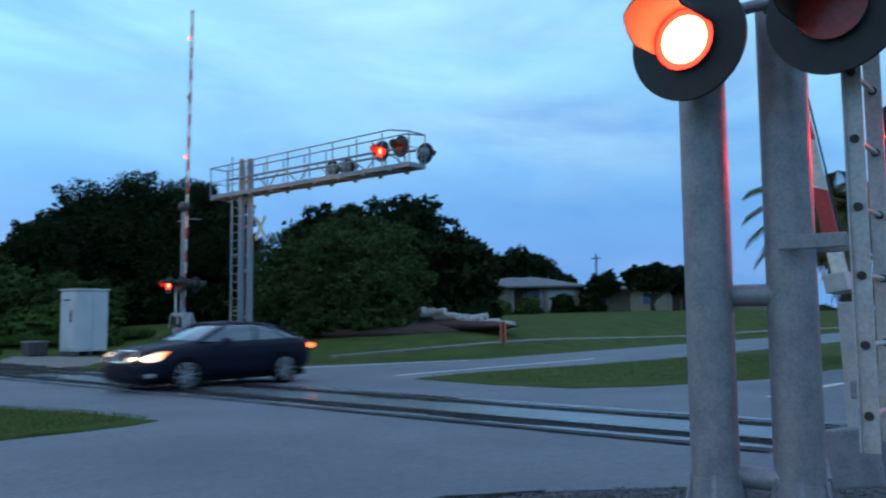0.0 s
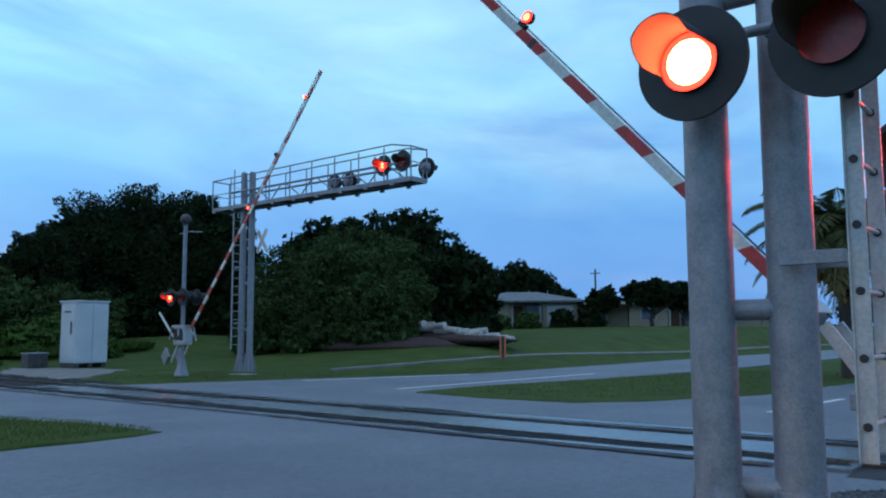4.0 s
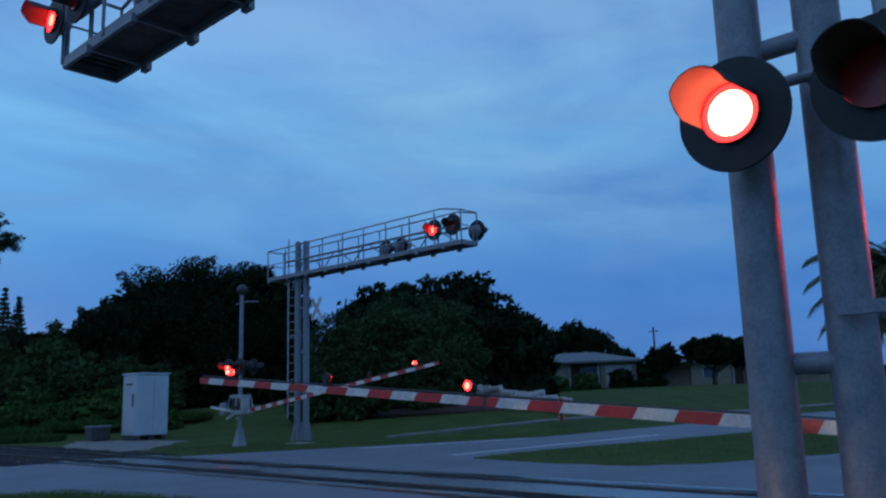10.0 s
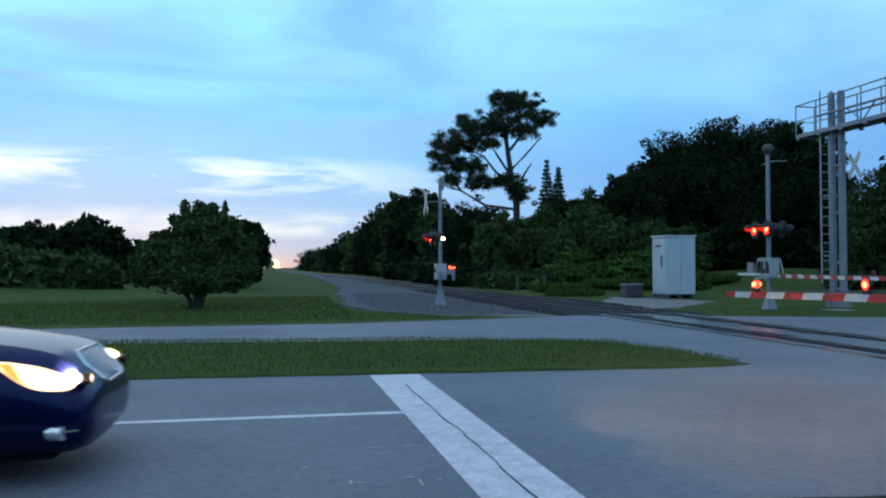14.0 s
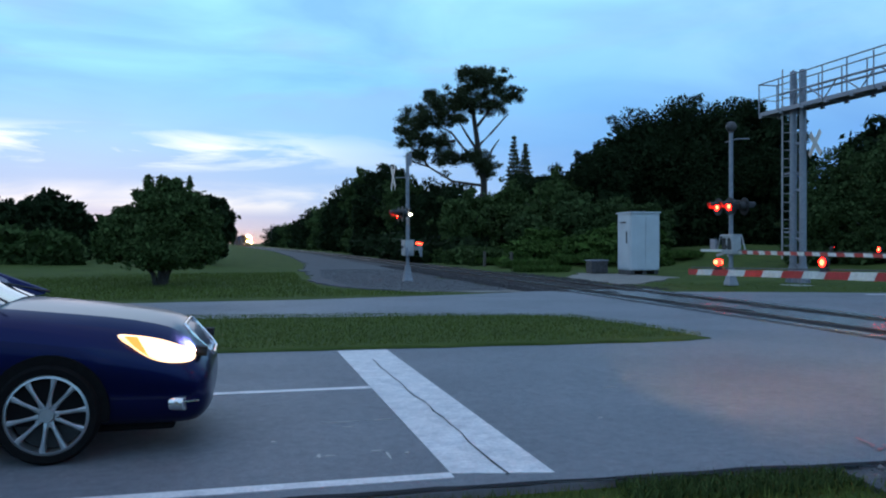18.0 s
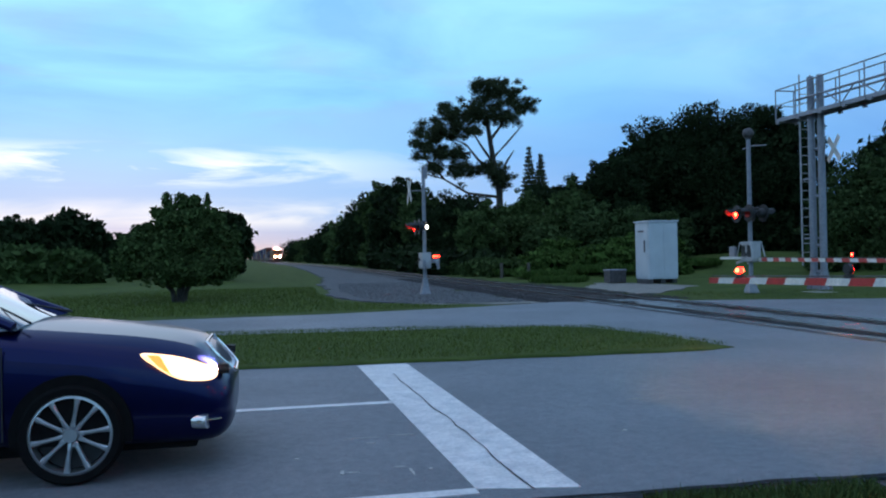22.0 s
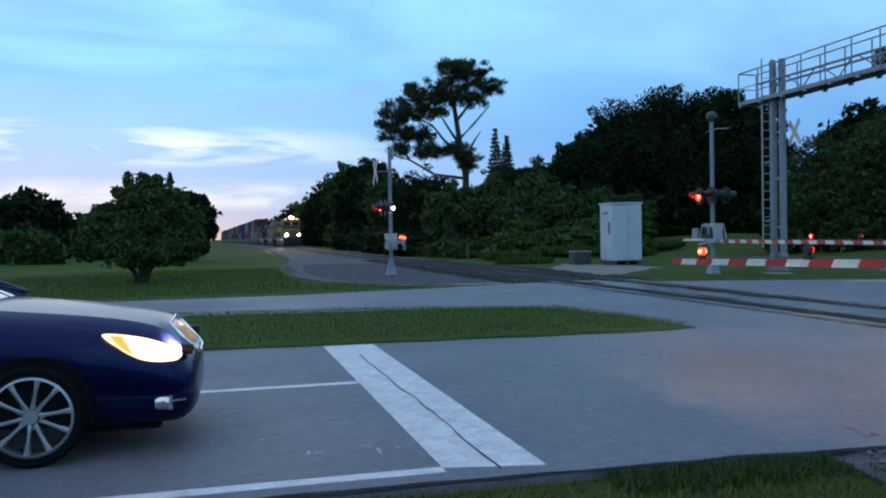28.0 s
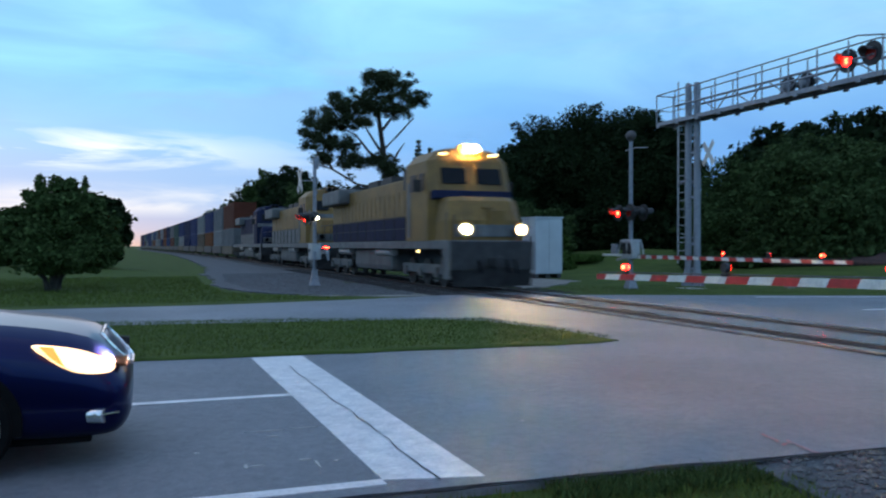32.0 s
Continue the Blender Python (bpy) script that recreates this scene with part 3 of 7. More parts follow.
# road markings
slab("stop_line", [(1.27, 4.98), (1.92, 4.84), (1.88, 11.05), (1.20, 11.05)], 0.02, 0.036, M_WHITE, "wide worn white stop line with a tar crack", "road marking")
slab("lane_line", [(-300, 8.13), (1.24, 8.12), (1.24, 8.25), (-300, 8.27)], 0.02, 0.036, M_WHITE, "thin white lane line", "road marking")
slab("edge_line", [(-300, 5.06), (1.27, 4.88), (1.27, 5.0), (-300, 5.20)], 0.02, 0.036, M_WHITE, "white edge line along the kerbside", "road marking")
slab("far_lane_line", [(15.5, 4.9), (19.5, 4.6), (19.5, 4.75), (15.5, 5.05)], 0.02, 0.036, M_WHITE, "short white line beyond the tracks", "road marking")
slab("far_edge_line", [(16.0, 14.6), (26, 14.3), (26, 14.45), (16, 14.75)], 0.02, 0.036, M_WHITE, "white line on the far carriageway", "road marking")

slab("far_edge_line", [(17, 19.4), (23.0, 17.6), (23.0, 17.72), (17, 19.55)], 0.02, 0.036, M_WHITE, "white edge line along the far kerb", "road marking")
_r = random.Random(44)
for cx, cy, w, h in ((0.49, 5.62, 0.035, 0.20), (0.56, 5.60, 0.12, 0.03), (0.96, 5.52, 0.03, 0.24), (0.90, 5.66, 0.14, 0.03), (1.10, 5.56, 0.05, 0.05), (0.75, 6.64, 0.42, 0.018), (1.08, 6.66, 0.30, 0.02), (0.80, 6.44, 0.10, 0.03), (0.2, 6.1, 0.06, 0.05), (2.9, 6.3, 0.05, 0.03), (3.6, 7.6, 0.16, 0.02)):
    pts = [(cx + w * math.cos(a) * _r.uniform(0.4, 1.1) / 2, cy + h * math.sin(a) * _r.uniform(0.4, 1.1) / 2) for a in [k * math.tau / 9 for k in range(9)]]
    slab("paint_chip", pts, 0.025, 0.0345, M_CONC, "small pale scrape on the asphalt", "road marking")


def crack(name, pts, w, label):
    bm = bmesh.new()
    random.seed(len(pts) * 7 + int(w * 1000))
    out_l, out_r = [], []
    for (ax, ay), (bx, by) in zip(pts, pts[1:]):
        L = math.hypot(bx - ax, by - ay)
        nx, ny = -(by - ay) / L, (bx - ax) / L
        for k in range(max(2, int(L / 0.25))):
            u = k / max(2, int(L / 0.25))
            j, h = random.uniform(-0.02, 0.02), w * random.uniform(0.5, 1.2)
            x, y = ax + (bx - ax) * u + nx * j, ay + (by - ay) * u + ny * j
            out_l.append(bm.verts.new((x + nx * h, y + ny * h, 0.0405)))
            out_r.append(bm.verts.new((x - nx * h, y - ny * h, 0.0405)))
    for i in range(len(out_l) - 1):
        bm.faces.new((out_l[i], out_r[i], out_r[i + 1], out_l[i + 1]))
    return tagged(part(name, bm, M_PATCH), label, "road crack", kind="structure")


crack("road_crack", [(1.62, 4.86), (1.60, 6.6), (1.56, 8.6), (1.54, 10.4)], 0.0065, "dark tar crack along the stop line")
crack("road_crack", [(-0.9, 4.70), (1.6, 4.66), (3.6, 4.57), (4.6, 4.50), (5.5, 4.40), (6.4, 3.70)], 0.035, "dark broken edge of the asphalt by the verge")
crack("road_crack", [(9.3, 3.0), (9.36, 9.0), (9.5, 16.0), (9.7, 22.5)], 0.05, "dark patched joint beside the rails")
crack("road_crack", [(12.05, 2.0), (12.1, 9.0), (12.05, 15.0), (12.1, 22.0)], 0.06, "dark patched joint beside the rails")
slab("tar_patch", [(9.35, 11.2), (9.9, 11.0), (9.95, 13.6), (9.5, 13.5)], 0.02, 0.0375, M_PATCH, "dark asphalt patch at the crossing", "road patch")
slab("tar_patch", [(9.55, 8.6), (9.8, 8.5), (9.85, 10.6), (9.6, 10.7)], 0.02, 0.0375, M_PATCH, "dark asphalt patch at the crossing", "road patch")
slab("tar_patch", [(11.5, 10.4), (12.0, 10.2), (12.1, 13.4), (11.6, 13.2)], 0.02, 0.0375, M_PATCH, "dark asphalt patch at the crossing", "road patch")
for pts, w in (([(4.46, 5.16), (4.41, 4.96), (4.33, 4.81)], 0.018), ([(4.33, 4.81), (4.46, 4.85), (4.48, 5.03)], 0.015), ([(4.46, 4.85), (4.39, 4.61), (4.41, 4.46)], 0.016)):
    crack("red_mark", pts, w, "faded red survey squiggle sprayed on the asphalt").data.materials[0] = M_REDPAINT


# ---------------------------------------------------------------- railway
def bend(y):
    """Where the middle of the track runs: straight over the crossing, swinging a little west far out."""
    if y < 100:
        return 10.65
    if y < 160:
        return 10.65 - 0.034 * (y - 100) ** 2 / 120
    return 10.65 - 1.02 - 0.034 * (y - 160)


def make_track():
    bm = bmesh.new()
    ys = [22.8, 23.6, 25, 30, 40, 60, 100, 110, 120, 130, 140, 150, 160, 260, 420, 700, 1100]
    prof = [(8.2, -0.05), (9.2, 0.035), (12.1, 0.035), (13.6, -0.08)]
    rows = [[bm.verts.new((x - 10.65 + bend(y), y, z)) for x, z in prof] for y in ys]
    for a, b in zip(rows, rows[1:]):
        for i in range(3):
            bm.faces.new((a[i], a[i + 1], b[i + 1], b[i]))
    rows = [[bm.verts.new((x, y, z)) for x, z in prof] for y in (2.2, -20, -100, -600)]
    for a, b in zip(rows, rows[1:]):
        for i in range(3):
            bm.faces.new((b[i], b[i + 1], a[i + 1], a[i]))
    tagged(part("ballast", bm, M_BALLAST), "dark crushed stone ballast under the track", "ballast", kind="structure")
    track = thing("railway_track", Matrix(), "straight railway track crossing the road on timber ties", "railway track", kind="structure")
    for x in (-0.72, 0.715):
        for name, w, z0, z1, mat, label in (("rail_head", 0.036, 0.07, 0.10, M_RAIL, "shiny worn steel rail head"), ("rail_web", 0.065, 0.01, 0.069, M_RAILWEB, "rusty rail foot")):
            bm = bmesh.new()
            loft(bm, [[(bend(y) + x - w, y, z0), (bend(y) + x + w, y, z0), (bend(y) + x + w, y, z1), (bend(y) + x - w, y, z1)] for y in [-600, 0, 40, 100, 110, 120, 130, 140, 150, 160, 300, 600, 1100]])
            part(name, bm, mat, track, label)
    tie = None
    y = 23.4
    k = 0
    while k < 150:
        bm = bmesh.new() if tie is None else None
        if tie is None:
            box(bm, (0, 0, 0), (2.6, 0.22, 0.09), bevel=0.012)
            tie = part("tie", bm, M_TIE, track)
            ob = tie
        else:
            ob = new("tie", tie.data)
            ob.parent = track
        ob.matrix_local = pose(10.65 + random.uniform(-0.04, 0.04), y, 0.01, 0, 0, random.uniform(-1, 1))
        y += 0.53
        k += 1


make_track()
slab("crossing_panel", [(9.38, 2.2), (12.04, 2.2), (12.04, 23.0), (9.38, 23.2)], -0.1, 0.072, M_PANEL, "smooth grey asphalt panel between and beside the rails", "crossing panel")
for x, w in ((9.72, 0.27), (10.06, 0.13), (11.22, 0.11), (11.56, 0.28)):
    slab("flangeway", fray([(x - w / 2, 2.3), (x + w / 2, 2.3), (x + w / 2, 22.9), (x - w / 2, 22.9)], 0.11, 0.13), 0.0, 0.077, M_PATCH, "black rubber flangeway filler along the rail", "flangeway")
_r = random.Random(71)
for k in range(26):
    x = _r.choice((9.62, 9.70, 11.62, 11.70, 11.12, 10.2)) + _r.uniform(-0.08, 0.08)
    y, L, w = _r.uniform(3.5, 22.0), _r.uniform(0.4, 1.8), _r.uniform(0.06, 0.22)
    slab("tar_smear", fray([(x - w / 2, y), (x, y - 0.1), (x + w / 2, y), (x + w / 2, y + L), (x, y + L + 0.15), (x - w / 2, y + L)], 0.12, 0.12), 0.03, 0.0745 + 0.00005 * k, M_PATCH, "dark irregular tar smear beside the rail", "road patch")

# ---------------------------------------------------------------- signals
LED_UNITS = []  # (object, name of its flashing set)


def signal_light(parent, m, flash="", size=0.30, back=None, label="round black signal light with a hooded red lens"):
    """A flashing light that faces -X of the pose m: background disc > housing, hood, lens."""
    bm = bmesh.new()
    tube(bm, (0.012, 0, 0), (-0.012, 0, 0), size, size, 36)
    plate = part("signal_light", bm, M_BLACK, parent, label)
    plate.matrix_local = m
    bm = bmesh.new()
    r = size * 0.5
    loft(bm, [[(x, rr * math.cos(a), rr * math.sin(a)) for a in [k * math.tau / 20 for k in range(20)]] for x, rr in ((0.014, r * 1.15), (0.08, r * 1.12), (0.16, r * 0.9), (0.20, r * 0.5))])
    part("housing", bm, back or M_GALV, plate, "rounded lamp housing", smooth=True)
    bm = bmesh.new()
    # hood: part of a tube over the lens, longer at the top
    n, R = 16, r * 1.06
    front, back, front2, back2 = [], [], [], []
    for k in range(n + 1):
        a = radians(-20 + 182 * k / n)
        c, s = math.cos(a), math.sin(a)
        reach = 0.24 + 0.11 * min(1.0, max(0.0, math.sin(a) * 1.4 + 0.45))
        for lst, rr, x in ((back, R, -0.012), (front, R, -0.012 - reach), (back2, R - 0.006, -0.012), (front2, R - 0.006, -0.012 - reach)):
            lst.append(bm.verts.new((x, rr * c, rr * s)))
    for a, b, mi in ((back, front, 0), (front2, back2, 1), (front, front2, 0)):
        for k in range(n):
            bm.faces.new((a[k], a[k + 1], b[k + 1], b[k])).material_index = mi
    part("hood", bm, [M_BLACK, M_HOODLIT], plate, "black sloping visor", smooth=True)
    bm = bmesh.new()
    tube(bm, (-0.010, 0, 0), (-0.048, 0, 0), r * 1.03, r * 1.03, 24, caps=False)
    part("lens_ring", bm, M_BLACK, plate)
    bm = bmesh.new()
    if flash:
        # LED unit: lit face in front, dark red face behind, on an upright pivot
        for x, mi in ((-0.004, 0), (0.004, 1)):
            vs = [bm.verts.new((x, r * 1.025 * math.cos(a), r * 1.025 * math.sin(a))) for a in [k * math.tau / 24 for k in range(24)]]
            f = bm.faces.new(vs if mi else vs[::-1])
            f.material_index = mi
        cr = r * (0.80 if flash in ("near_left", "near_right") else 0.52)
        vs = [bm.verts.new((-0.007, cr * math.cos(a), cr * math.sin(a))) for a in [k * math.tau / 24 for k in range(24)]]
        bm.faces.new(vs[::-1]).material_index = 2
        led = part("led_unit", bm, [M_LED, M_LENS, M_LEDCORE] if flash in ("near_left", "near_right") else [M_LEDBEAM, M_LENS, M_LEDBEAM] if flash in ("gate_left", "gate_right") else [M_LEDFAR, M_LENS, M_LAMPRED], plate, "round red LED lens of the flashing light")
        led.matrix_local = pose(-0.030, 0, 0)
        LED_UNITS.append((led, flash))
    else:
        tube(bm, (-0.022, 0, 0), (-0.034, 0, 0), r * 0.97, r * 0.8, 24)
        part("lens", bm, M_LENS, plate, "unlit dark red lens")
    return plate


def crossbuck(parent, m, scale=1.0):
    for a in (45, -45):
        bm = bmesh.new()
        box(bm, (0, 0, 0), (0.012, 1.22 * scale, 0.23 * scale), rot=(a, 0, 0), bevel=0.004)
        blade = part("crossbuck_blade", bm, M_GWHITE, parent, "white crossbuck blade with black lettering")
        blade.matrix_local = m @ pose(0.004 if a > 0 else -0.012, 0, 0)
        if scale:
            for k, word in enumerate((("RAIL", "ROAD"), ("CROS", "SING"))[0 if a > 0 else 1]):
                cu = bpy.data.curves.new("sign_text", "FONT")
                cu.body, cu.size, cu.align_x, cu.align_y, cu.extrude = word, 0.19 * scale, "CENTER", "CENTER", 0.001
                t = new("lettering", cu)
                t.data.materials.append(M_BLACK)
                t.parent = blade
                t.matrix_local = pose(-0.0085, 0, 0, a, 0, 0) @ pose(0, (0.36 if k == 0 else -0.36) * scale, 0) @ pose(0, 0, 0, 90, 0, -90)


def cantilever(m, zb, front, back, label, group, y1=8.7, lens=0.30):
    """Twin-pole cantilever: arm towards +Y, traffic lights facing -X (front) or +X (back), ladder behind."""
    top = thing("cantilever_signal", m, label, "cantilever signal", group)
    for y, px_ in ((0.210, -0.045), (-0.172, 0.045)):
        bm = bmesh.new()
        tube(bm, (px_, y, 0.35), (px_, y, zb + 1.35), 0.119, 0.114, 28)
        part("pole", bm, M_GALV, top, "thick grey galvanised steel pole", smooth=True)
        bm = bmesh.new()
        tube(bm, (px_, y, 0.12), (px_, y, 0.72), 0.165, 0.130, 28)
        foot = part("pole_base", bm, M_GALV, top, "flared pole foot with welded gussets", smooth=True)
        for k in range(6):
            bm = bmesh.new()
            a = k * math.tau / 6 + 0.3
            c, s = math.cos(a), math.sin(a)
            v = [bm.verts.new((px_ + c * r0 - s * w, y + s * r0 + c * w, z)) for w in (-0.012, 0.012) for r0, z in ((0.125, 0.12), (0.26, 0.12), (0.25, 0.18), (0.131, 0.74))]
            for f in ((0, 1, 2, 3), (7, 6, 5, 4), (0, 4, 5, 1), (1, 5, 6, 2), (2, 6, 7, 3), (3, 7, 4, 0)):
                bm.faces.new([v[i] for i in f])
            part("gusset", bm, M_GALV, foot)
    bm = bmesh.new()
    box(bm, (0, 0, -0.02), (0.72, 0.98, 0.12), bevel=0.03)
    part("foundation", bm, M_CONC, top, "square concrete foundation")
    for z in (0.72, 1.62, 3.3, 4.9):
        bm = bmesh.new()
        tube(bm, (0, -0.185, z), (0, 0.185, z), 0.055, 0.055, 16)
        part("cross_tie", bm, M_GALV, top, "short pipe joining the two poles", smooth=True)
    # walkway
    y0 = -1.65
    for x in (-0.34, 0.34):
        bm = bmesh.new()
        box(bm, (x, (y0 + y1) / 2, zb + 0.07), (0.05, y1 - y0, 0.14), bevel=0.006)
        part("walkway_channel", bm, M_GALV, top)
    bm = bmesh.new()
    n = 70
    for k in range(n):
        y = y0 + (k + 0.5) * (y1 - y0) / n
        box(bm, (0, y, zb + 0.125), (0.64, 0.055, 0.03))
    box(bm, (0, (y0 + y1) / 2 - 0.25, zb + 0.098), (0.62, y1 - y0 - 0.55, 0.012))
    box(bm, (0, (y0 + y1) / 2, zb + 0.146), (0.64, y1 - y0 - 0.05, 0.008))
    part("walkway_grating", bm, M_DARKSTEEL, top, "dark steel walkway grating")
    for k in range(9):
        bm = bmesh.new()
        y = y1 - 0.75 - 1.14 * k
        box(bm, (0.0, y, zb + 0.02), (0.72, 0.05, 0.05), bevel=0.006)
        for x in (-0.38, 0.38):
            box(bm, (x, y, zb - 0.01), (0.07, 0.16, 0.10))
        part("cross_bracket", bm, M_GALV, top)
    # truss on the traffic side and its web
    for x in (-0.30, 0.30):
        bm = bmesh.new()
        tube(bm, (x, -0.6, zb + 0.62), (x, y1 - 0.3, zb + 0.62), 0.040, 0.040, 12)
        part("truss_chord", bm, M_GALV, top)
    for k in range(5):
        ya, yb = 0.1 + k * 1.6, 0.65 + k * 1.6
        for p, q in (((0.30, ya, zb + 0.12), (0.30, yb, zb + 0.62)), ((0.30, yb + 0.25, zb + 0.62), (0.30, yb + 1.0, zb + 0.12))):
            bm = bmesh.new()
            tube(bm, p, q, 0.022, 0.022, 8)
            part("truss_brace", bm, M_GALV, top)
    for x in (-0.37, 0.37):
        for k in range(10):
            bm = bmesh.new()
            y = y0 + k * (y1 - y0) / 9
            tube(bm, (x, y, zb + 0.05), (x, y, zb + 1.16 + (0.0 if k < 9 else -0.1)), 0.022, 0.022, 8)
            part("handrail_post", bm, M_GALV, top)
        bm = bmesh.new()
        tube(bm, (x, y0, zb + 1.16), (x, y1 - 0.8, zb + 1.22), 0.024, 0.024, 8)
        tube(bm, (x, y1 - 0.8, zb + 1.22), (x, y1, zb + 1.06), 0.024, 0.024, 8)
        part("handrail", bm, M_GALV, top)
        bm = bmesh.new()
        tube(bm, (x, y0, zb + 0.62), (x, 0.0, zb + 0.62), 0.016, 0.016, 8)
        part("mid_rail", bm, M_GALV, top)
    for y in (y0, y1):
        for z, rr in ((1.16 if y < 0 else 1.06, 0.024), (0.6, 0.016)):
            bm = bmesh.new()
            tube(bm, (-0.37, y, zb + z), (0.37, y, zb + z), rr, rr, 8)
            part("end_rail", bm, M_GALV, top)
        bm = bmesh.new()
        box(bm, (0, y, zb + 0.07), (0.70, 0.05, 0.14))
        part("end_plate", bm, M_GALV, top)
    # ladder: two flat side rails with bolt ends, round rungs
    ly = -0.545
    bm = bmesh.new()
    box(bm, (-0.20, ly + 0.052, 1.19), (0.035, 0.04, 0.08), bevel=0.008)
    part("junction_fitting", bm, M_GALV, top, "small grey junction fitting")
    for x in (-0.21, 0.21):
        bm = bmesh.new()
        box(bm, (x, ly, (0.92 + zb + 1.5) / 2), (0.012, 0.078, zb + 1.5 - 0.92), bevel=0.003)
        box(bm, (x + (0.02 if x > 0 else -0.02) * 0.5, ly + 0.036, (0.92 + zb + 1.5) / 2), (0.03, 0.008, zb + 1.5 - 0.92))
        part("ladder_rail", bm, M_ALU, top, "flat pale ladder side rail")
        for k in range(int((zb + 0.3) / 0.305)):
            bm = bmesh.new()
            tube(bm, (x - 0.014, ly, 1.08 + 0.305 * k), (x + 0.014, ly, 1.08 + 0.305 * k), 0.020, 0.020, 10)
            part("rung_end", bm, M_BLACK, top, "dark round rung end")
    for k in range(int((zb + 0.3) / 0.305)):
        bm = bmesh.new()
        tube(bm, (-0.20, ly, 1.08 + 0.305 * k), (0.20, ly, 1.08 + 0.305 * k), 0.012, 0.012, 8)
        part("rung", bm, M_ALU, top)
    for z in (1.86, 3.9):
        for x in (-0.16, 0.16):
            bm = bmesh.new()
            box(bm, (x, -0.33, z), (0.05, 0.30, 0.065), bevel=0.004)
            part("ladder_bracket", bm, M_GALV, top, "flat galvanised bracket to the ladder")
    for y, z, flash in front:
        signal_light(top, pose(-0.48, y, zb + z), flash, lens)
        bm = bmesh.new()
        tube(bm, (-0.30, y, zb + 0.1), (-0.30, y, zb + z), 0.03, 0.03, 8)
        tube(bm, (-0.30, y, zb + z), (-0.42, y, zb + z), 0.03, 0.03, 8)
        part("lamp_arm", bm, M_GALV, top)
    for y, z, flash in back:
        signal_light(top, pose(0.30, y, zb + z, 0, 0, 180), flash, lens)
        bm = bmesh.new()
        tube(bm, (0.12, y, zb + 0.1), (0.12, y, zb + z), 0.03, 0.03, 8)
        tube(bm, (0.12, y, zb + z), (0.25, y, zb + z), 0.03, 0.03, 8)
        part("lamp_arm", bm, M_GALV, top)
    return top


near_cant = cantilever(pose(4.27, 1.42, 0), 5.75, [(8.75, 0.62, "near_out"), (8.05, 0.66, "near_in")], [(7.75, 0.80, ""), (7.0, 0.80, "")],
                       "tall grey cantilever signal with twin poles at the roadside", "cantilever signals")
crossbuck(near_cant, pose(-0.40, 6.8, 6.80), 1.0)
# roadside pair on the near poles
for y, f in ((0.14, "near_left"), (-0.52, "near_right")):
    signal_light(near_cant, pose(-0.42, y - 0.015, 2.845, 0, 0, -3), f, 0.29)
bm = bmesh.new()
tube(bm, (-0.20, -0.55, 3.02), (-0.20, 0.20, 3.02), 0.03, 0.03, 12)
tube(bm, (-0.20, -0.50, 3.02), (-0.20, -0.50, 2.85), 0.03, 0.03, 12)
tube(bm, (-0.20, 0.14, 3.02), (-0.20, 0.14, 2.85), 0.03, 0.03, 12)
tube(bm, (-0.20, -0.185, 3.02), (0.0, -0.185, 3.02), 0.04, 0.04, 12)
part("lamp_crossarm", bm, M_GALV, near_cant, "grey pipe crossarm carrying two lights")
far_cant = cantilever(pose(18.44, 24.37, 0, 0, 0, 180), 6.05, [(4.1, 0.52, ""), (4.85, 0.50, ""), (8.25, 0.52, "")], [(7.15, 0.62, "far_a"), (7.95, 0.66, "far_b")],
                      "tall grey cantilever signal with twin poles beyond the tracks", "cantilever signals", 8.35, 0.33)
crossbuck(far_cant, pose(-0.25, 0.55, 4.85, 0, 0, -12), 0.9)


ARM_LAMPS = []  # (object, its seat on the arm, name of its flashing set)


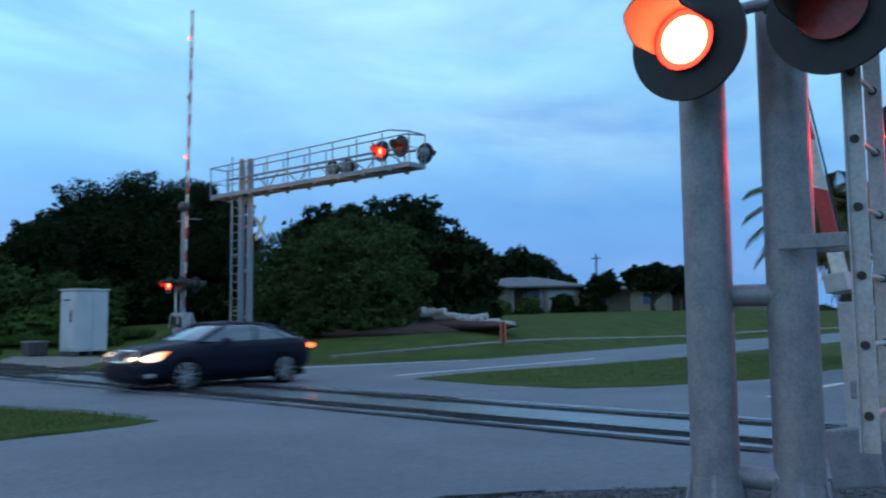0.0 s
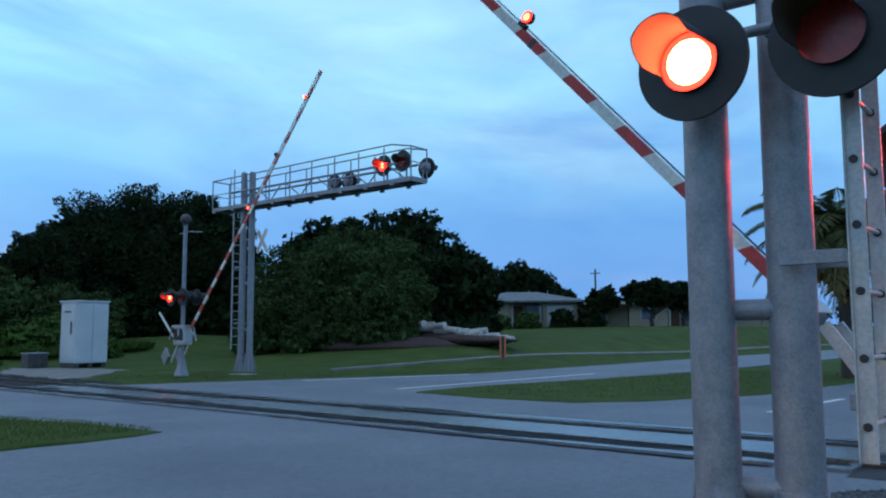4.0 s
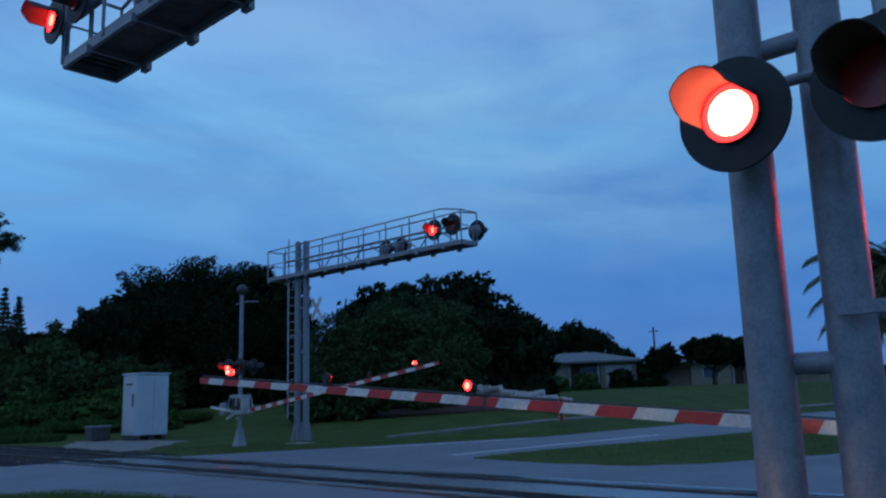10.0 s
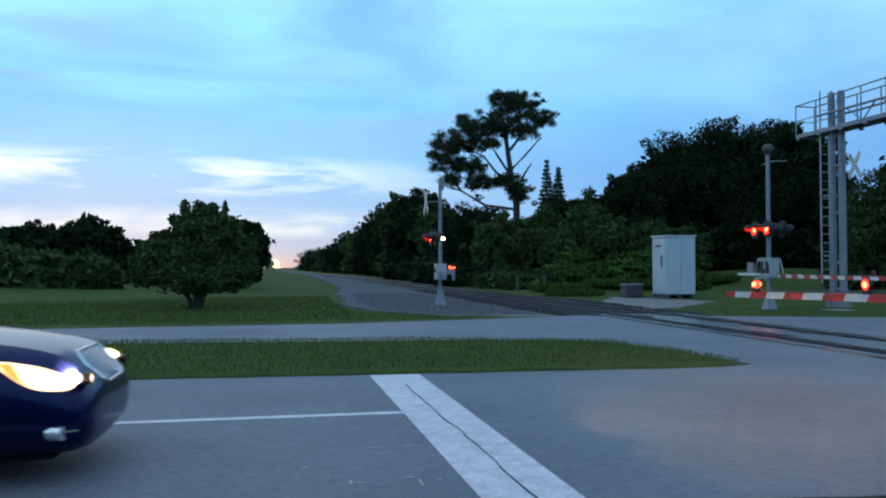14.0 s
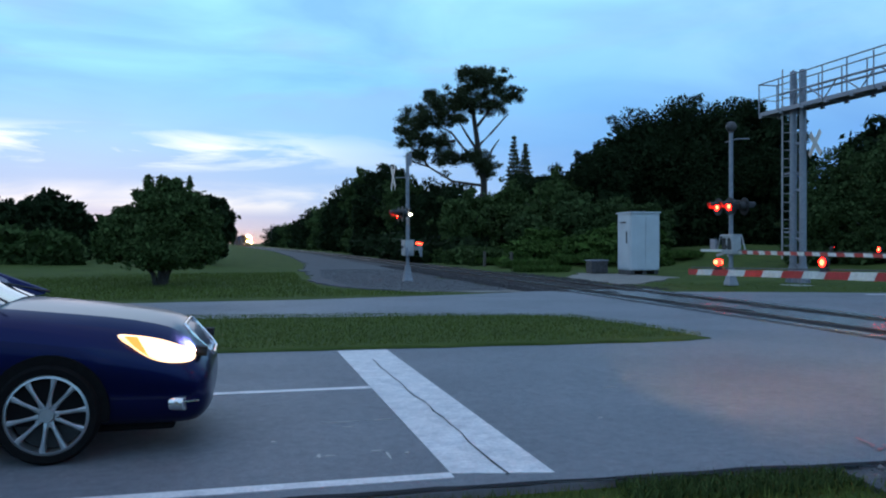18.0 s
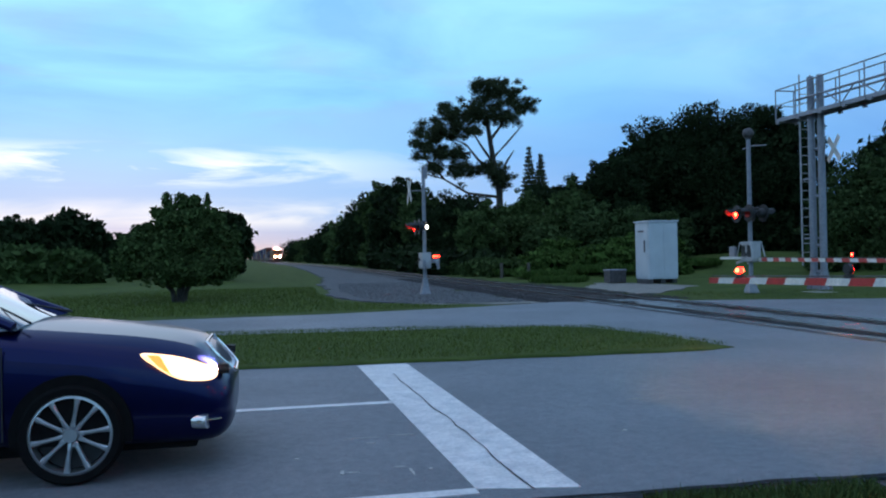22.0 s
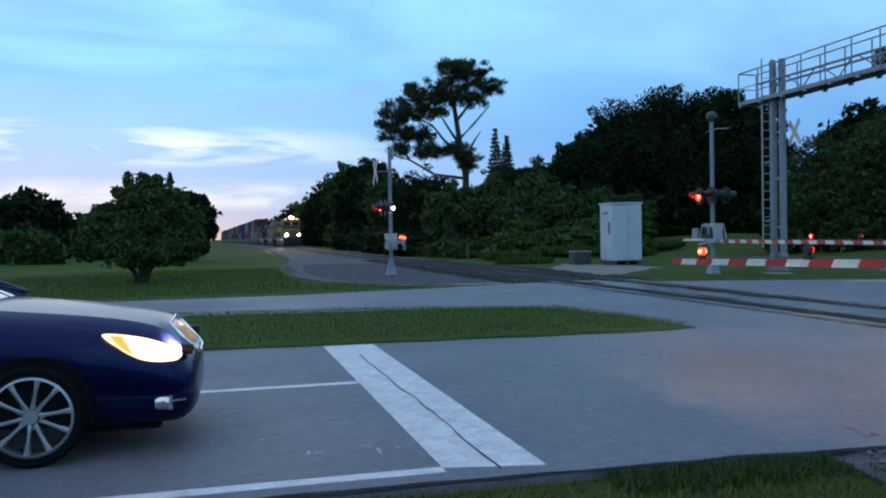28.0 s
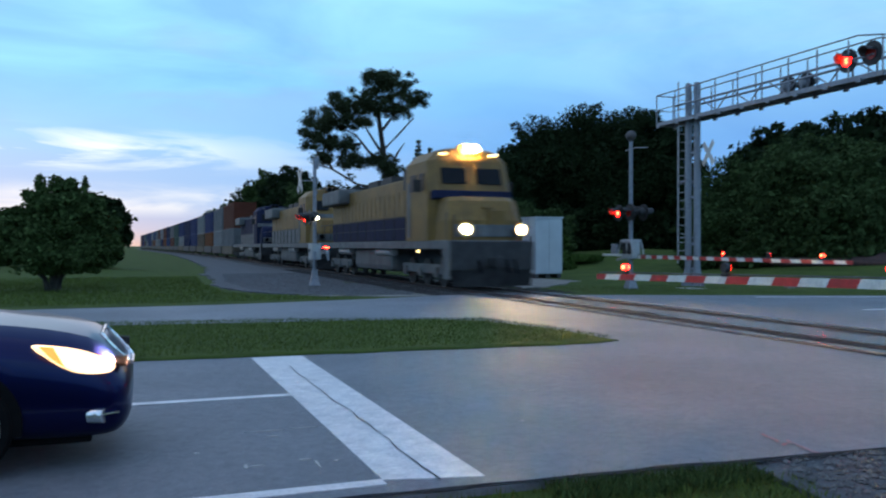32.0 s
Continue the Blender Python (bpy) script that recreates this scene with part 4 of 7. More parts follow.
def gate_arm(parent, piv, length, h0, h1, lamps, label, lean=-0.028, cw=(-0.82, -0.14, 0.42, 0.34), turn_lamp=0):
    """Striped arm along +Y of its pivot, with counterweight frame and lamps."""
    arm = new("gate_arm")
    arm.parent = parent
    arm.matrix_local = piv
    tagged(arm, label)
    seg, k, y = 0.406, 0, 0.35
    while y < length:
        y2 = min(y + seg, length)
        bm = bmesh.new()
        ha, hb = h0 + (h1 - h0) * y / length, h0 + (h1 - h0) * y2 / length
        la, lb = lean * (0 if k == 0 else 1), lean * (0 if y2 >= length else 1)
        v = [bm.verts.new(p) for x in (-0.022, 0.022) for p in ((x, y - la, -ha / 2), (x, y2 - lb, -hb / 2), (x, y2 + lb, hb / 2), (x, y + la, ha / 2))]
        for f in ((0, 1, 2, 3), (7, 6, 5, 4), (0, 4, 5, 1), (1, 5, 6, 2), (2, 6, 7, 3), (3, 7, 4, 0)):
            bm.faces.new([v[i] for i in f])
        part("red_stripe" if k % 2 else "white_stripe", bm, M_GRED if k % 2 else M_GWHITE, arm)
        y, k = y2, k + 1
    bm = bmesh.new()
    tube(bm, (0.03, 0.3, h0 * 0.62), (0.03, length, h1 * 0.8), 0.008, 0.008, 6)
    box(bm, (0, length * 0.42, 0), (0.056, 0.05, h0 * 0.75 + 0.02))
    part("arm_conduit", bm, M_DARKSTEEL, arm, "thin cable and splice along the arm")
    for yl in lamps:
        hh = h0 + (h1 - h0) * yl / length
        bm = bmesh.new()
        seat = pose(0, yl, hh / 2 + 0.11)
        if yl == lamps[-1] or turn_lamp == 2:
            tube(bm, (-0.055, 0, 0), (0.055, 0, 0), 0.030, 0.030, 16)
            tube(bm, (-0.03, 0, 0), (0.03, 0, 0), 0.047, 0.047, 16, mi=1)
            lamp = part("arm_lamp", bm, [M_LAMPRED, M_LEDFAR], arm, "steadily lit red lamp on the gate arm")
        else:
            tube(bm, (-0.028, 0, 0), (0.03, 0, 0), 0.062, 0.062, 16, mi=2)
            tube(bm, (-0.034, 0, 0), (-0.029, 0, 0), 0.058, 0.056, 16, mi=1)
            tube(bm, (-0.040, 0, 0), (-0.035, 0, 0), 0.036, 0.030, 16)
            lamp = part("arm_lamp", bm, [M_LAMPRED, M_LEDFAR, M_BLACK], arm, "flashing red lamp on the gate arm")
            ARM_LAMPS.append((lamp, seat if turn_lamp == 0 else seat @ pose(0, 0, 0, 0, 0, 180), "arm_in" if yl == lamps[0] else "arm_mid"))
        lamp.matrix_local = seat
        bm = bmesh.new()
        box(bm, (0, yl, hh / 2 + 0.02), (0.06, 0.10, 0.05))
        part("lamp_bracket", bm, M_BLACK, arm)
    bm = bmesh.new()
    for x in (-0.20, 0.20):
        box(bm, (x, -0.30, -0.05), (0.03, 1.15, 0.10), rot=(8, 0, 0), bevel=0.006)
    box(bm, (0, 0.42, 0.0), (0.42, 0.14, 0.16), bevel=0.01)
    part("arm_fork", bm, M_ALU, arm, "silver forked arm support")
    for x in (-0.26, 0.26):
        bm = bmesh.new()
        box(bm, (x, cw[0], cw[1]), (0.09, cw[2], cw[3]), bevel=0.02)
        part("counterweight", bm, M_GALV, arm, "grey iron counterweight plate")
    return arm


def gate_mast(name, m, height, label, lights, mech=1.30, my=0.0, deep=0.46, tall=0.50):
    top = thing(name, m, label, "crossing gate", "crossing gates")
    bm = bmesh.new()
    tube(bm, (0, my, 0.25), (0, my, height), 0.075, 0.070, 20)
    part("mast", bm, M_GALV, top, "slim silver mast", smooth=True)
    bm = bmesh.new()
    loft(bm, [[(w * c, my + w * s, z) for c, s in ((-1, -1), (1, -1), (1, 1), (-1, 1))] for z, w in ((0.02, 0.19), (0.08, 0.18), (0.28, 0.13), (0.46, 0.105), (0.62, 0.095))])
    part("mast_base", bm, M_GALV, top, "pinched cast mast foot")
    bm = bmesh.new()
    box(bm, (0, my - 0.02, mech), (0.36, deep, tall), bevel=0.05)
    box(bm, (0.0, my - 0.02, mech + tall / 2 + 0.02), (0.38, deep + 0.02, 0.04), bevel=0.01)
    part("gate_mechanism", bm, M_ALU, top, "boxy grey gate mechanism")
    bm = bmesh.new()
    tube(bm, (-0.24, 0, 1.35), (0.24, 0, 1.35), 0.06, 0.06, 16)
    if my:
        tube(bm, (-0.1, 0, 1.35), (-0.1, my, 1.35), 0.05, 0.05, 12)
    part("pivot_shaft", bm, M_DARKSTEEL, top)
    for dx, y, z, yaw, flash in lights:
        signal_light(top, pose(dx, y, z, 0, 0, yaw), flash, back=M_BLACK)
    if lights:
        bm = bmesh.new()
        z = lights[0][2]
        tube(bm, (0, my - 0.52, z + 0.18), (0, my + 0.52, z + 0.18), 0.025, 0.025, 10)
        box(bm, (0, my, z + 0.18), (0.2, 0.2, 0.12), bevel=0.02)
        part("lamp_crossarm", bm, M_DARKSTEEL, top, "dark crossarm carrying the lights")
    return top


# far gate: arm comes down towards -Y over the far carriageway
far_gate = gate_mast("crossing_gate", pose(16.37, 25.15, 0), 5.35, "silver gate mast with bell and striped arm beyond the tracks", [(-0.28, 0.36, 2.75, 0, "mast_a"), (-0.28, -0.36, 2.75, 0, "mast_b"), (0.28, 0.36, 2.75, 180, ""), (0.28, -0.36, 2.75, 180, "")], mech=1.42, deep=0.66, tall=0.66)
bm = bmesh.new()
ball(bm, (0, 0, 5.52), 0.19, 16, (1, 1, 1.0))
tube(bm, (0, 0, 5.3), (0, 0, 5.5), 0.09, 0.07, 12)
part("bell", bm, M_DARKSTEEL, far_gate, "dark round crossing bell", smooth=True)
bm = bmesh.new()
tube(bm, (0, 0.35, 5.02), (0, -0.3, 5.06), 0.02, 0.02, 8)
tube(bm, (0, -0.3, 5.06), (0, -1.05, 4.98), 0.02, 0.014, 8)
part("sign_bracket", bm, M_GALV, far_gate, "thin horizontal bracket")
for y in (0.17, -0.17):
    bm = bmesh.new()
    box(bm, (-0.185, y - 0.02, 1.46), (0.02, 0.22, 0.40), bevel=0.008)
    part("mechanism_cover", bm, M_BLACK, far_gate, "dark recessed cover of the gate mechanism")
for x in (-0.22, 0.22):
    bm = bmesh.new()
    tube(bm, (x, -0.30, 1.75), (x, -0.50, 1.24), 0.022, 0.022, 8)
    tube(bm, (x, 0.30, 1.75), (x, 0.47, 1.28), 0.022, 0.022, 8)
    tube(bm, (x, -0.32, 1.74), (x, 0.32, 1.74), 0.022, 0.022, 8)
    part("guard_bar", bm, M_ALU, far_gate, "bent silver guard bar")
FAR_ARM = gate_arm(far_gate, pose(0.16, 0.15, 1.17, 0, 0, 171.4), 11.47, 0.125, 0.085, (6.16, 8.32, 10.47), "striped red and white gate arm swinging down", cw=(-0.98, 0.24, 0.46, 0.44), turn_lamp=1)
SHORT_ARM = new("short_arm")
SHORT_ARM.parent = far_gate
SHORT_ARM.matrix_local = pose(-0.16, 0.12, 1.22)
tagged(SHORT_ARM, "short pale arm over the sidewalk")
bm = bmesh.new()
box(bm, (0, 0.80, 0), (0.03, 1.45, 0.09), bevel=0.008)
part("white_board", bm, M_GWHITE, SHORT_ARM)
bm = bmesh.new()
box(bm, (0.0, 0.06, 0), (0.07, 0.18, 0.12), bevel=0.01)
part("arm_bracket", bm, M_ALU, SHORT_ARM)
near_gate = gate_mast("crossing_gate", pose(7.18, 1.52, 0), 3.6, "gate mast behind the roadside poles with a striped arm", [(-0.25, -0.42, 2.84, 0, "gate_right"), (-0.25, -1.10, 2.84, 0, "gate_left")], my=-0.75)
bm = bmesh.new()
box(bm, (-0.10, 0.44, 1.86), (0.06, 0.17, 0.52), bevel=0.02)
fr = part("reflector_frame", bm, M_BLACK, near_gate, "black frame of a red side reflector")
bm = bmesh.new()
box(bm, (-0.135, 0.44, 1.86), (0.012, 0.10, 0.42))
part("reflector", bm, M_GRED, fr, "red reflective strip")
NEAR_ARM = gate_arm(near_gate, pose(-0.42, 0.0, 1.34), 9.95, 0.110, 0.085, (4.42, 6.88, 9.15), "long striped red and white gate arm swinging down")
side_gate = gate_mast("crossing_gate", pose(6.08, 31.05, 0), 4.9, "gate mast with crossbuck beside the gravel", [(-0.28, 0.42, 2.62, 0, "side_a"), (-0.28, -0.42, 2.62, 0, "side_b")], deep=0.80, tall=0.58)
crossbuck(side_gate, pose(-0.5, 0.35, 4.05), 1.0)
bm = bmesh.new()
tube(bm, (0, 0, 4.05), (-0.5, 0.35, 4.05), 0.02, 0.02, 8)
part("sign_arm", bm, M_GALV, side_gate)
bm = bmesh.new()
box(bm, (0.1, 0, 4.75), (0.12, 0.12, 0.5), bevel=0.03)
part("bell_bracket", bm, M_GALV, side_gate)
bm = bmesh.new()
ball(bm, (0.05, -0.33, 2.60), 0.055, 12)
part("marker_lamp", bm, M_LAMPWHITE, side_gate, "lit white lamp on the crossarm")
SIDE_ARM = gate_arm(side_gate, pose(0.3, 0.0, 1.30, 0, 0, -14.5), 6.0, 0.16, 0.10, (1.8, 3.4, 5.4), "striped gate arm reaching over the side road", turn_lamp=2)


# ---------------------------------------------------------------- roadside cabinets and small things
def make_case():
    top = thing("equipment_cabinet", pose(17.92, 35.1, 0), "tall white metal signal equipment cabinet on a pad", "equipment cabinet")
    bm = bmesh.new()
    box(bm, (0, 0, 1.56), (1.42, 1.42, 2.66), bevel=0.02)
    part("body", bm, M_CASE, top)
    bm = bmesh.new()
    box(bm, (0, 0, 2.90), (1.54, 1.54, 0.07), bevel=0.015)
    part("lid", bm, M_CASE, top, "overhanging white lid")
    for x in (-0.36, 0.36):
        bm = bmesh.new()
        box(bm, (x, -0.72, 1.55), (0.69, 0.025, 2.5), bevel=0.008)
        d = part("door", bm, M_CASE, top, "closed flush cabinet door")
    bm = bmesh.new()
    box(bm, (-0.72, 0.0, 1.55), (0.025, 1.2, 2.5), bevel=0.008)
    d = part("door", bm, M_CASE, top, "closed side door")
    bm = bmesh.new()
    box(bm, (-0.75, -0.30, 1.75), (0.03, 0.10, 0.55), bevel=0.01)
    part("latch", bm, M_DARKSTEEL, d, "dark upright latch")
    bm = bmesh.new()
    box(bm, (-0.75, 0.05, 2.45), (0.02, 0.55, 0.07))
    part("hasp", bm, M_DARKSTEEL, d, "dark hasp bar")
    for x in (-0.6, 0.0, 0.6):
        bm = bmesh.new()
        box(bm, (x, 0, 0.13), (0.2, 1.25, 0.22))
        part("foot", bm, M_DARKSTEEL, top)
    b2 = thing("battery_box", pose(16.5, 36.6, 0), "low dark grey metal battery box beside the cabinet", "battery box")
    bm = bmesh.new()
    box(bm, (0, 0, 0.34), (0.85, 0.7, 0.58), bevel=0.03)
    part("body", bm, M_DARKSTEEL, b2)
    bm = bmesh.new()
    box(bm, (0, 0, 0.65), (0.92, 0.76, 0.06), bevel=0.02)
    part("lid", bm, M_GALV, b2, "grey lid")


make_case()


def make_marker():
    top = thing("road_marker", pose(30.0, 21.1, rise(30, 21.1)), "orange and white striped hazard marker on the verge", "hazard marker")
    bm = bmesh.new()
    box(bm, (0, 0, 0.15), (0.05, 0.05, 0.4))
    part("post", bm, M_DARKSTEEL, top)
    for y in (-0.10, 0.10):
        bm = bmesh.new()
        box(bm, (0, y, 0.68), (0.03, 0.075, 0.95), bevel=0.005)
        part("panel", bm, M_BARREL, top, "orange reflective panel")
    bm = bmesh.new()
    box(bm, (-0.003, 0, 0.68), (0.02, 0.12, 0.95))
    part("panel", bm, M_BLACK, top, "dark middle panel")
    top.matrix_world = pose(30.0, 21.1, rise(30, 21.1) - 0.02, 0, 5, 40)


make_marker()


def make_post_pair():
    for x, y in ((13.9, 47.0), (14.6, 44.0)):
        top = thing("short_post", pose(x, y, 0), "short dark wooden post among the weeds", "post")
        bm = bmesh.new()
        tube(bm, (0, 0, -0.1), (0, 0, 1.0), 0.10, 0.09, 10)
        part("post", bm, M_WOODPOLE, top)


make_post_pair()


# ---------------------------------------------------------------- cars
def ring_body(x, w, zb, zs, zt, wt):
    """Cross section of a car body at x: half width w, sill zb, shoulder zs, top zt with half width wt."""
    half = [(w * 0.86, zb), (w * 0.97, zb + 0.10), (w, zb + (zs - zb) * 0.55), (w * 0.985, zs - 0.02), (w * 0.94, zs + 0.02), (wt, zt)]
    return [(x, y, z) for y, z in half] + [(x, 0.0, zt + 0.012)] + [(x, -y, z) for y, z in reversed(half)]


def wheel(parent, x, y, side, r, name="wheel"):
    bm = bmesh.new()
    prof = [(r * 0.80, -0.10), (r * 0.93, -0.105), (r * 0.99, -0.075), (r, 0), (r * 0.99, 0.075), (r * 0.93, 0.105), (r * 0.80, 0.10)]
    loft(bm, [[(p * math.cos(a), yy, p * math.sin(a)) for p, yy in prof] for a in [k * math.tau / 40 for k in range(41)]], close_ends=False)
    w = part(name, bm, M_RUBBER, parent, "black tyre on a silver alloy rim", smooth=True)
    w.matrix_local = pose(x, y, r, 0, 0, 0 if side < 0 else 180)
    bm = bmesh.new()
    R = r * 0.82
    loft(bm, [[(p * math.cos(a), yy, p * math.sin(a)) for p, yy in ((R, -0.085), (R * 0.90, -0.095), (R * 0.90, 0.02), (R, 0.06))] for a in [k * math.tau / 36 for k in range(37)]], close_ends=False)
    for k in range(10):
        a = k * math.tau / 10 + 0.16
        a += 0.035 if k % 2 else -0.035
        c, d = math.cos(a), math.sin(a)
        rings = []
        for u, h, y0 in ((0.14, 0.075, -0.070), (0.35, 0.045, -0.082), (0.65, 0.045, -0.088), (0.93, 0.075, -0.086)):
            rings.append([(R * (u * c - w_ * d), y0 + dy, R * (u * d + w_ * c)) for w_, dy in ((-h, 0.045), (-h, 0.008), (-h * 0.45, 0.0), (h * 0.45, 0.0), (h, 0.008), (h, 0.045))])
        loft(bm, rings)
    part("rim", bm, M_ALLOY, w, "silver ten-spoke alloy rim")
    bm = bmesh.new()
    tube(bm, (0, -0.065, 0), (0, -0.098, 0), R * 0.20, R * 0.16, 18)
    for k in range(5):
        a = k * math.tau / 5
        tube(bm, (R * 0.25 * math.cos(a), -0.07, R * 0.25 * math.sin(a)), (R * 0.25 * math.cos(a), -0.092, R * 0.25 * math.sin(a)), R * 0.045, R * 0.045, 8)
    part("hub_cap", bm, M_ALLOY, w, "round hub cap with lug nuts")
    bm = bmesh.new()
    tube(bm, (0, 0.0, 0), (0, 0.03, 0), R * 0.85, R * 0.85, 24)
    part("brake_disc", bm, M_BLACK, w)
    return w


def sedan(name, m, paint, label, lit_rear=False):
    """Four-door saloon facing +X, its nose at x = 0, near side -Y."""
    car = thing(name, m, label, "car")
    st = [(0.01, 0.60, 0.33, 0.50, 0.58, 0.46), (-0.02, 0.74, 0.23, 0.54, 0.65, 0.54), (-0.10, 0.825, 0.165, 0.59, 0.74, 0.60), (-0.20, 0.850, 0.16, 0.66, 0.865, 0.62), (-0.38, 0.870, 0.16, 0.73, 0.925, 0.66), (-0.70, 0.895, 0.17, 0.81, 0.98, 0.70),
          (-1.15, 0.905, 0.20, 0.87, 1.02, 0.74), (-1.45, 0.905, 0.20, 0.91, 1.06, 0.76), (-1.9, 0.905, 0.20, 0.94, 1.04, 0.80), (-2.8, 0.905, 0.20, 0.96, 1.04, 0.80), (-3.6, 0.90, 0.21, 0.98, 1.06, 0.78),
          (-4.1, 0.885, 0.24, 0.98, 1.10, 0.72), (-4.45, 0.85, 0.28, 0.96, 1.10, 0.68), (-4.60, 0.78, 0.34, 0.90, 1.04, 0.60), (-4.66, 0.62, 0.42, 0.80, 0.92, 0.50)]
    bm = bmesh.new()
    loft(bm, [ring_body(*s) for s in reversed(st)])
    bmesh.ops.recalc_face_normals(bm, faces=bm.faces)
    body = part("body", bm, paint, car, smooth=True)
    mod = body.modifiers.new("soft", "SUBSURF")
    mod.levels = mod.render_levels = 1
    # wheel well shade drawn as flat black arches over the uncut body
    for x in (-1.04, -3.70):
        for s in (-1, 1):
            bm = bmesh.new()
            vs = []
            for k in range(25):
                a = radians(-12 + 204 * k / 24)
                vs.append((x + 0.385 * math.cos(a), 0.345 + 0.385 * math.sin(a)))
            f = [bm.verts.new((px_, s * 0.912, z)) for px_, z in vs]
            b = [bm.verts.new((px_, s * 0.60, z)) for px_, z in vs]
            bm.faces.new(f if s < 0 else f[::-1])
            for i in range(24):
                bm.faces.new((f[i], f[i + 1], b[i + 1], b[i]))
            part("wheel_well_shade", bm, M_RUBBER, car, "flat black face standing in for wheel well shade")
            wheel(car, x, s * 0.845, s, 0.335)
    # greenhouse
    bm = bmesh.new()
    gh = [(-1.40, 0.78, 1.03, 0.02), (-1.85, 0.76, 1.02, 0.26), (-2.30, 0.74, 1.02, 0.40), (-2.9, 0.74, 1.02, 0.42), (-3.5, 0.73, 1.02, 0.34), (-4.0, 0.70, 1.04, 0.12), (-4.2, 0.68, 1.06, 0.02)]
    rings = []
    for x, w, z, h in reversed(gh):
        half = [(w, z), (w * 0.95, z + h * 0.45), (w * 0.84, z + h * 0.86), (w * 0.70, z + h)]
        rings.append([(x, y, zz) for y, zz in half] + [(x, 0, z + h + 0.015)] + [(x, -y, zz) for y, zz in reversed(half)])
    loft(bm, rings)
    bmesh.ops.recalc_face_normals(bm, faces=bm.faces)
    part("cabin_glass", bm, M_CARGLASS, car, "dark tinted glass cabin", smooth=True)
    bm = bmesh.new()
    rf = []
    for x, w, z in ((-3.7, 0.55, 1.36), (-3.3, 0.60, 1.42), (-2.8, 0.62, 1.455), (-2.4, 0.60, 1.45), (-2.15, 0.57, 1.40)):
        rf.append([(x, w, z - 0.05), (x, w * 0.9, z), (x, 0, z + 0.02), (x, -w * 0.9, z), (x, -w, z - 0.05), (x, 0, z - 0.06)])
    loft(bm, rf)
    bmesh.ops.recalc_face_normals(bm, faces=bm.faces)
    part("roof", bm, paint, car, smooth=True)
    for s in (-1, 1):
        for xa, za, xb, zb_ in ((-1.42, 1.05, -2.2, 1.39), (-2.95, 1.02, -2.98, 1.41), (-4.15, 1.08, -3.6, 1.36)):
            bm = bmesh.new()
            tube(bm, (xa, s * 0.77, za), (xb, s * 0.60, zb_), 0.035, 0.03, 8)
            part("pillar", bm, paint, car)
        bm = bmesh.new()
        box(bm, (-1.98, s * 0.98, 1.04), (0.13, 0.20, 0.13), bevel=0.04)
        part("mirror", bm, paint, car, "door mirror")
        # headlamp: swept teardrop on the front corner
        bm = bmesh.new()
        pts = [(-0.15, 0.815, 0.650), (-0.30, 0.858, 0.650), (-0.40, 0.878, 0.69), (-0.49, 0.890, 0.765), (-0.56, 0.893, 0.845), (-0.42, 0.845, 0.828), (-0.27, 0.800, 0.780), (-0.13, 0.765, 0.710)]
        soft = []
        for i in range(8):
            p0, p1, p2, p3 = (Vector(pts[(i + d) % 8]) for d in (-1, 0, 1, 2))
            for u in (0.0, 0.25, 0.5, 0.75):
                soft.append(0.5 * (2 * p1 + (p2 - p0) * u + (2 * p0 - 5 * p1 + 4 * p2 - p3) * u * u + (3 * p1 - p0 - 3 * p2 + p3) * u ** 3))
        pts = soft
        v = [bm.verts.new((x + 0.02, s * (y + 0.012), z)) for x, y, z in pts]
        w = [bm.verts.new((x - 0.05, s * (y - 0.06), z)) for x, y, z in pts]
        bm.faces.new(v)
        for i in range(32):
            j = (i + 1) % 32
            bm.faces.new((v[i], v[j], w[j], w[i]))
        hl = part("headlight", bm, M_HEADLAMP, car, "lit warm white swept headlight")
        bm = bmesh.new()
        v = [bm.verts.new((x, s * y, z)) for x, y, z in ((-0.40, 0.895, 0.695), (-0.49, 0.909, 0.765), (-0.56, 0.914, 0.845), (-0.475, 0.896, 0.835))]
        bm.faces.new(v)
        w = [bm.verts.new(a.co + Vector((0, -0.03 * s, 0))) for a in v]
        bm.faces.new(w)
        part("turn_signal", bm, M_AMBER, hl, "amber corner lens")
        bm = bmesh.new()
        tube(bm, (-0.115, s * 0.655, 0.702), (-0.030, s * 0.655, 0.696), 0.038, 0.038, 18, caps=False)
        can = part("lamp_can", bm, M_BLACK, hl)
        bm = bmesh.new()
        tube(bm, (-0.103, s * 0.655, 0.7012), (-0.098, s * 0.655, 0.7008), 0.036, 0.036, 18)
        part("low_beam", bm, M_LOWBEAM, can, "bright low beam lens")
        # added plates, no real car part: they keep light off the near road
        bm = bmesh.new()
        for k in range(9):
            box(bm, (-0.060, s * 0.655, 0.698 + 0.008 * (k - 4)), (0.060, 0.076, 0.0008), rot=(0, 3.5, 0))
        part("beam_louvres", bm, M_BLACK, can, "thin black plates added to level the beam")
        bm = bmesh.new()
        tube(bm, (-0.26, s * 0.800, 0.36), (-0.17, s * 0.838, 0.36), 0.055, 0.050, 18)
        box(bm, (-0.16, s * 0.838, 0.372), (0.17, 0.02, 0.012), rot=(0, 0, -22 * s))
        part("fog_lamp", bm, M_FOG, car, "round clear fog lamp with chrome bar")
        bm = bmesh.new()
        box(bm, (-4.56, s * 0.70, 0.86), (0.14, 0.28, 0.10), rot=(0, 0, 28 * s), bevel=0.02)
        part("tail_light", bm, M_TAIL if lit_rear else M_LENS, car, "red tail light")
        for xx in (-1.46, -2.56, -3.45):
            bm = bmesh.new()
            box(bm, (xx, s * 0.905, 0.62), (0.008, 0.012, 0.62))
            part("door_seam", bm, M_BLACK, car)
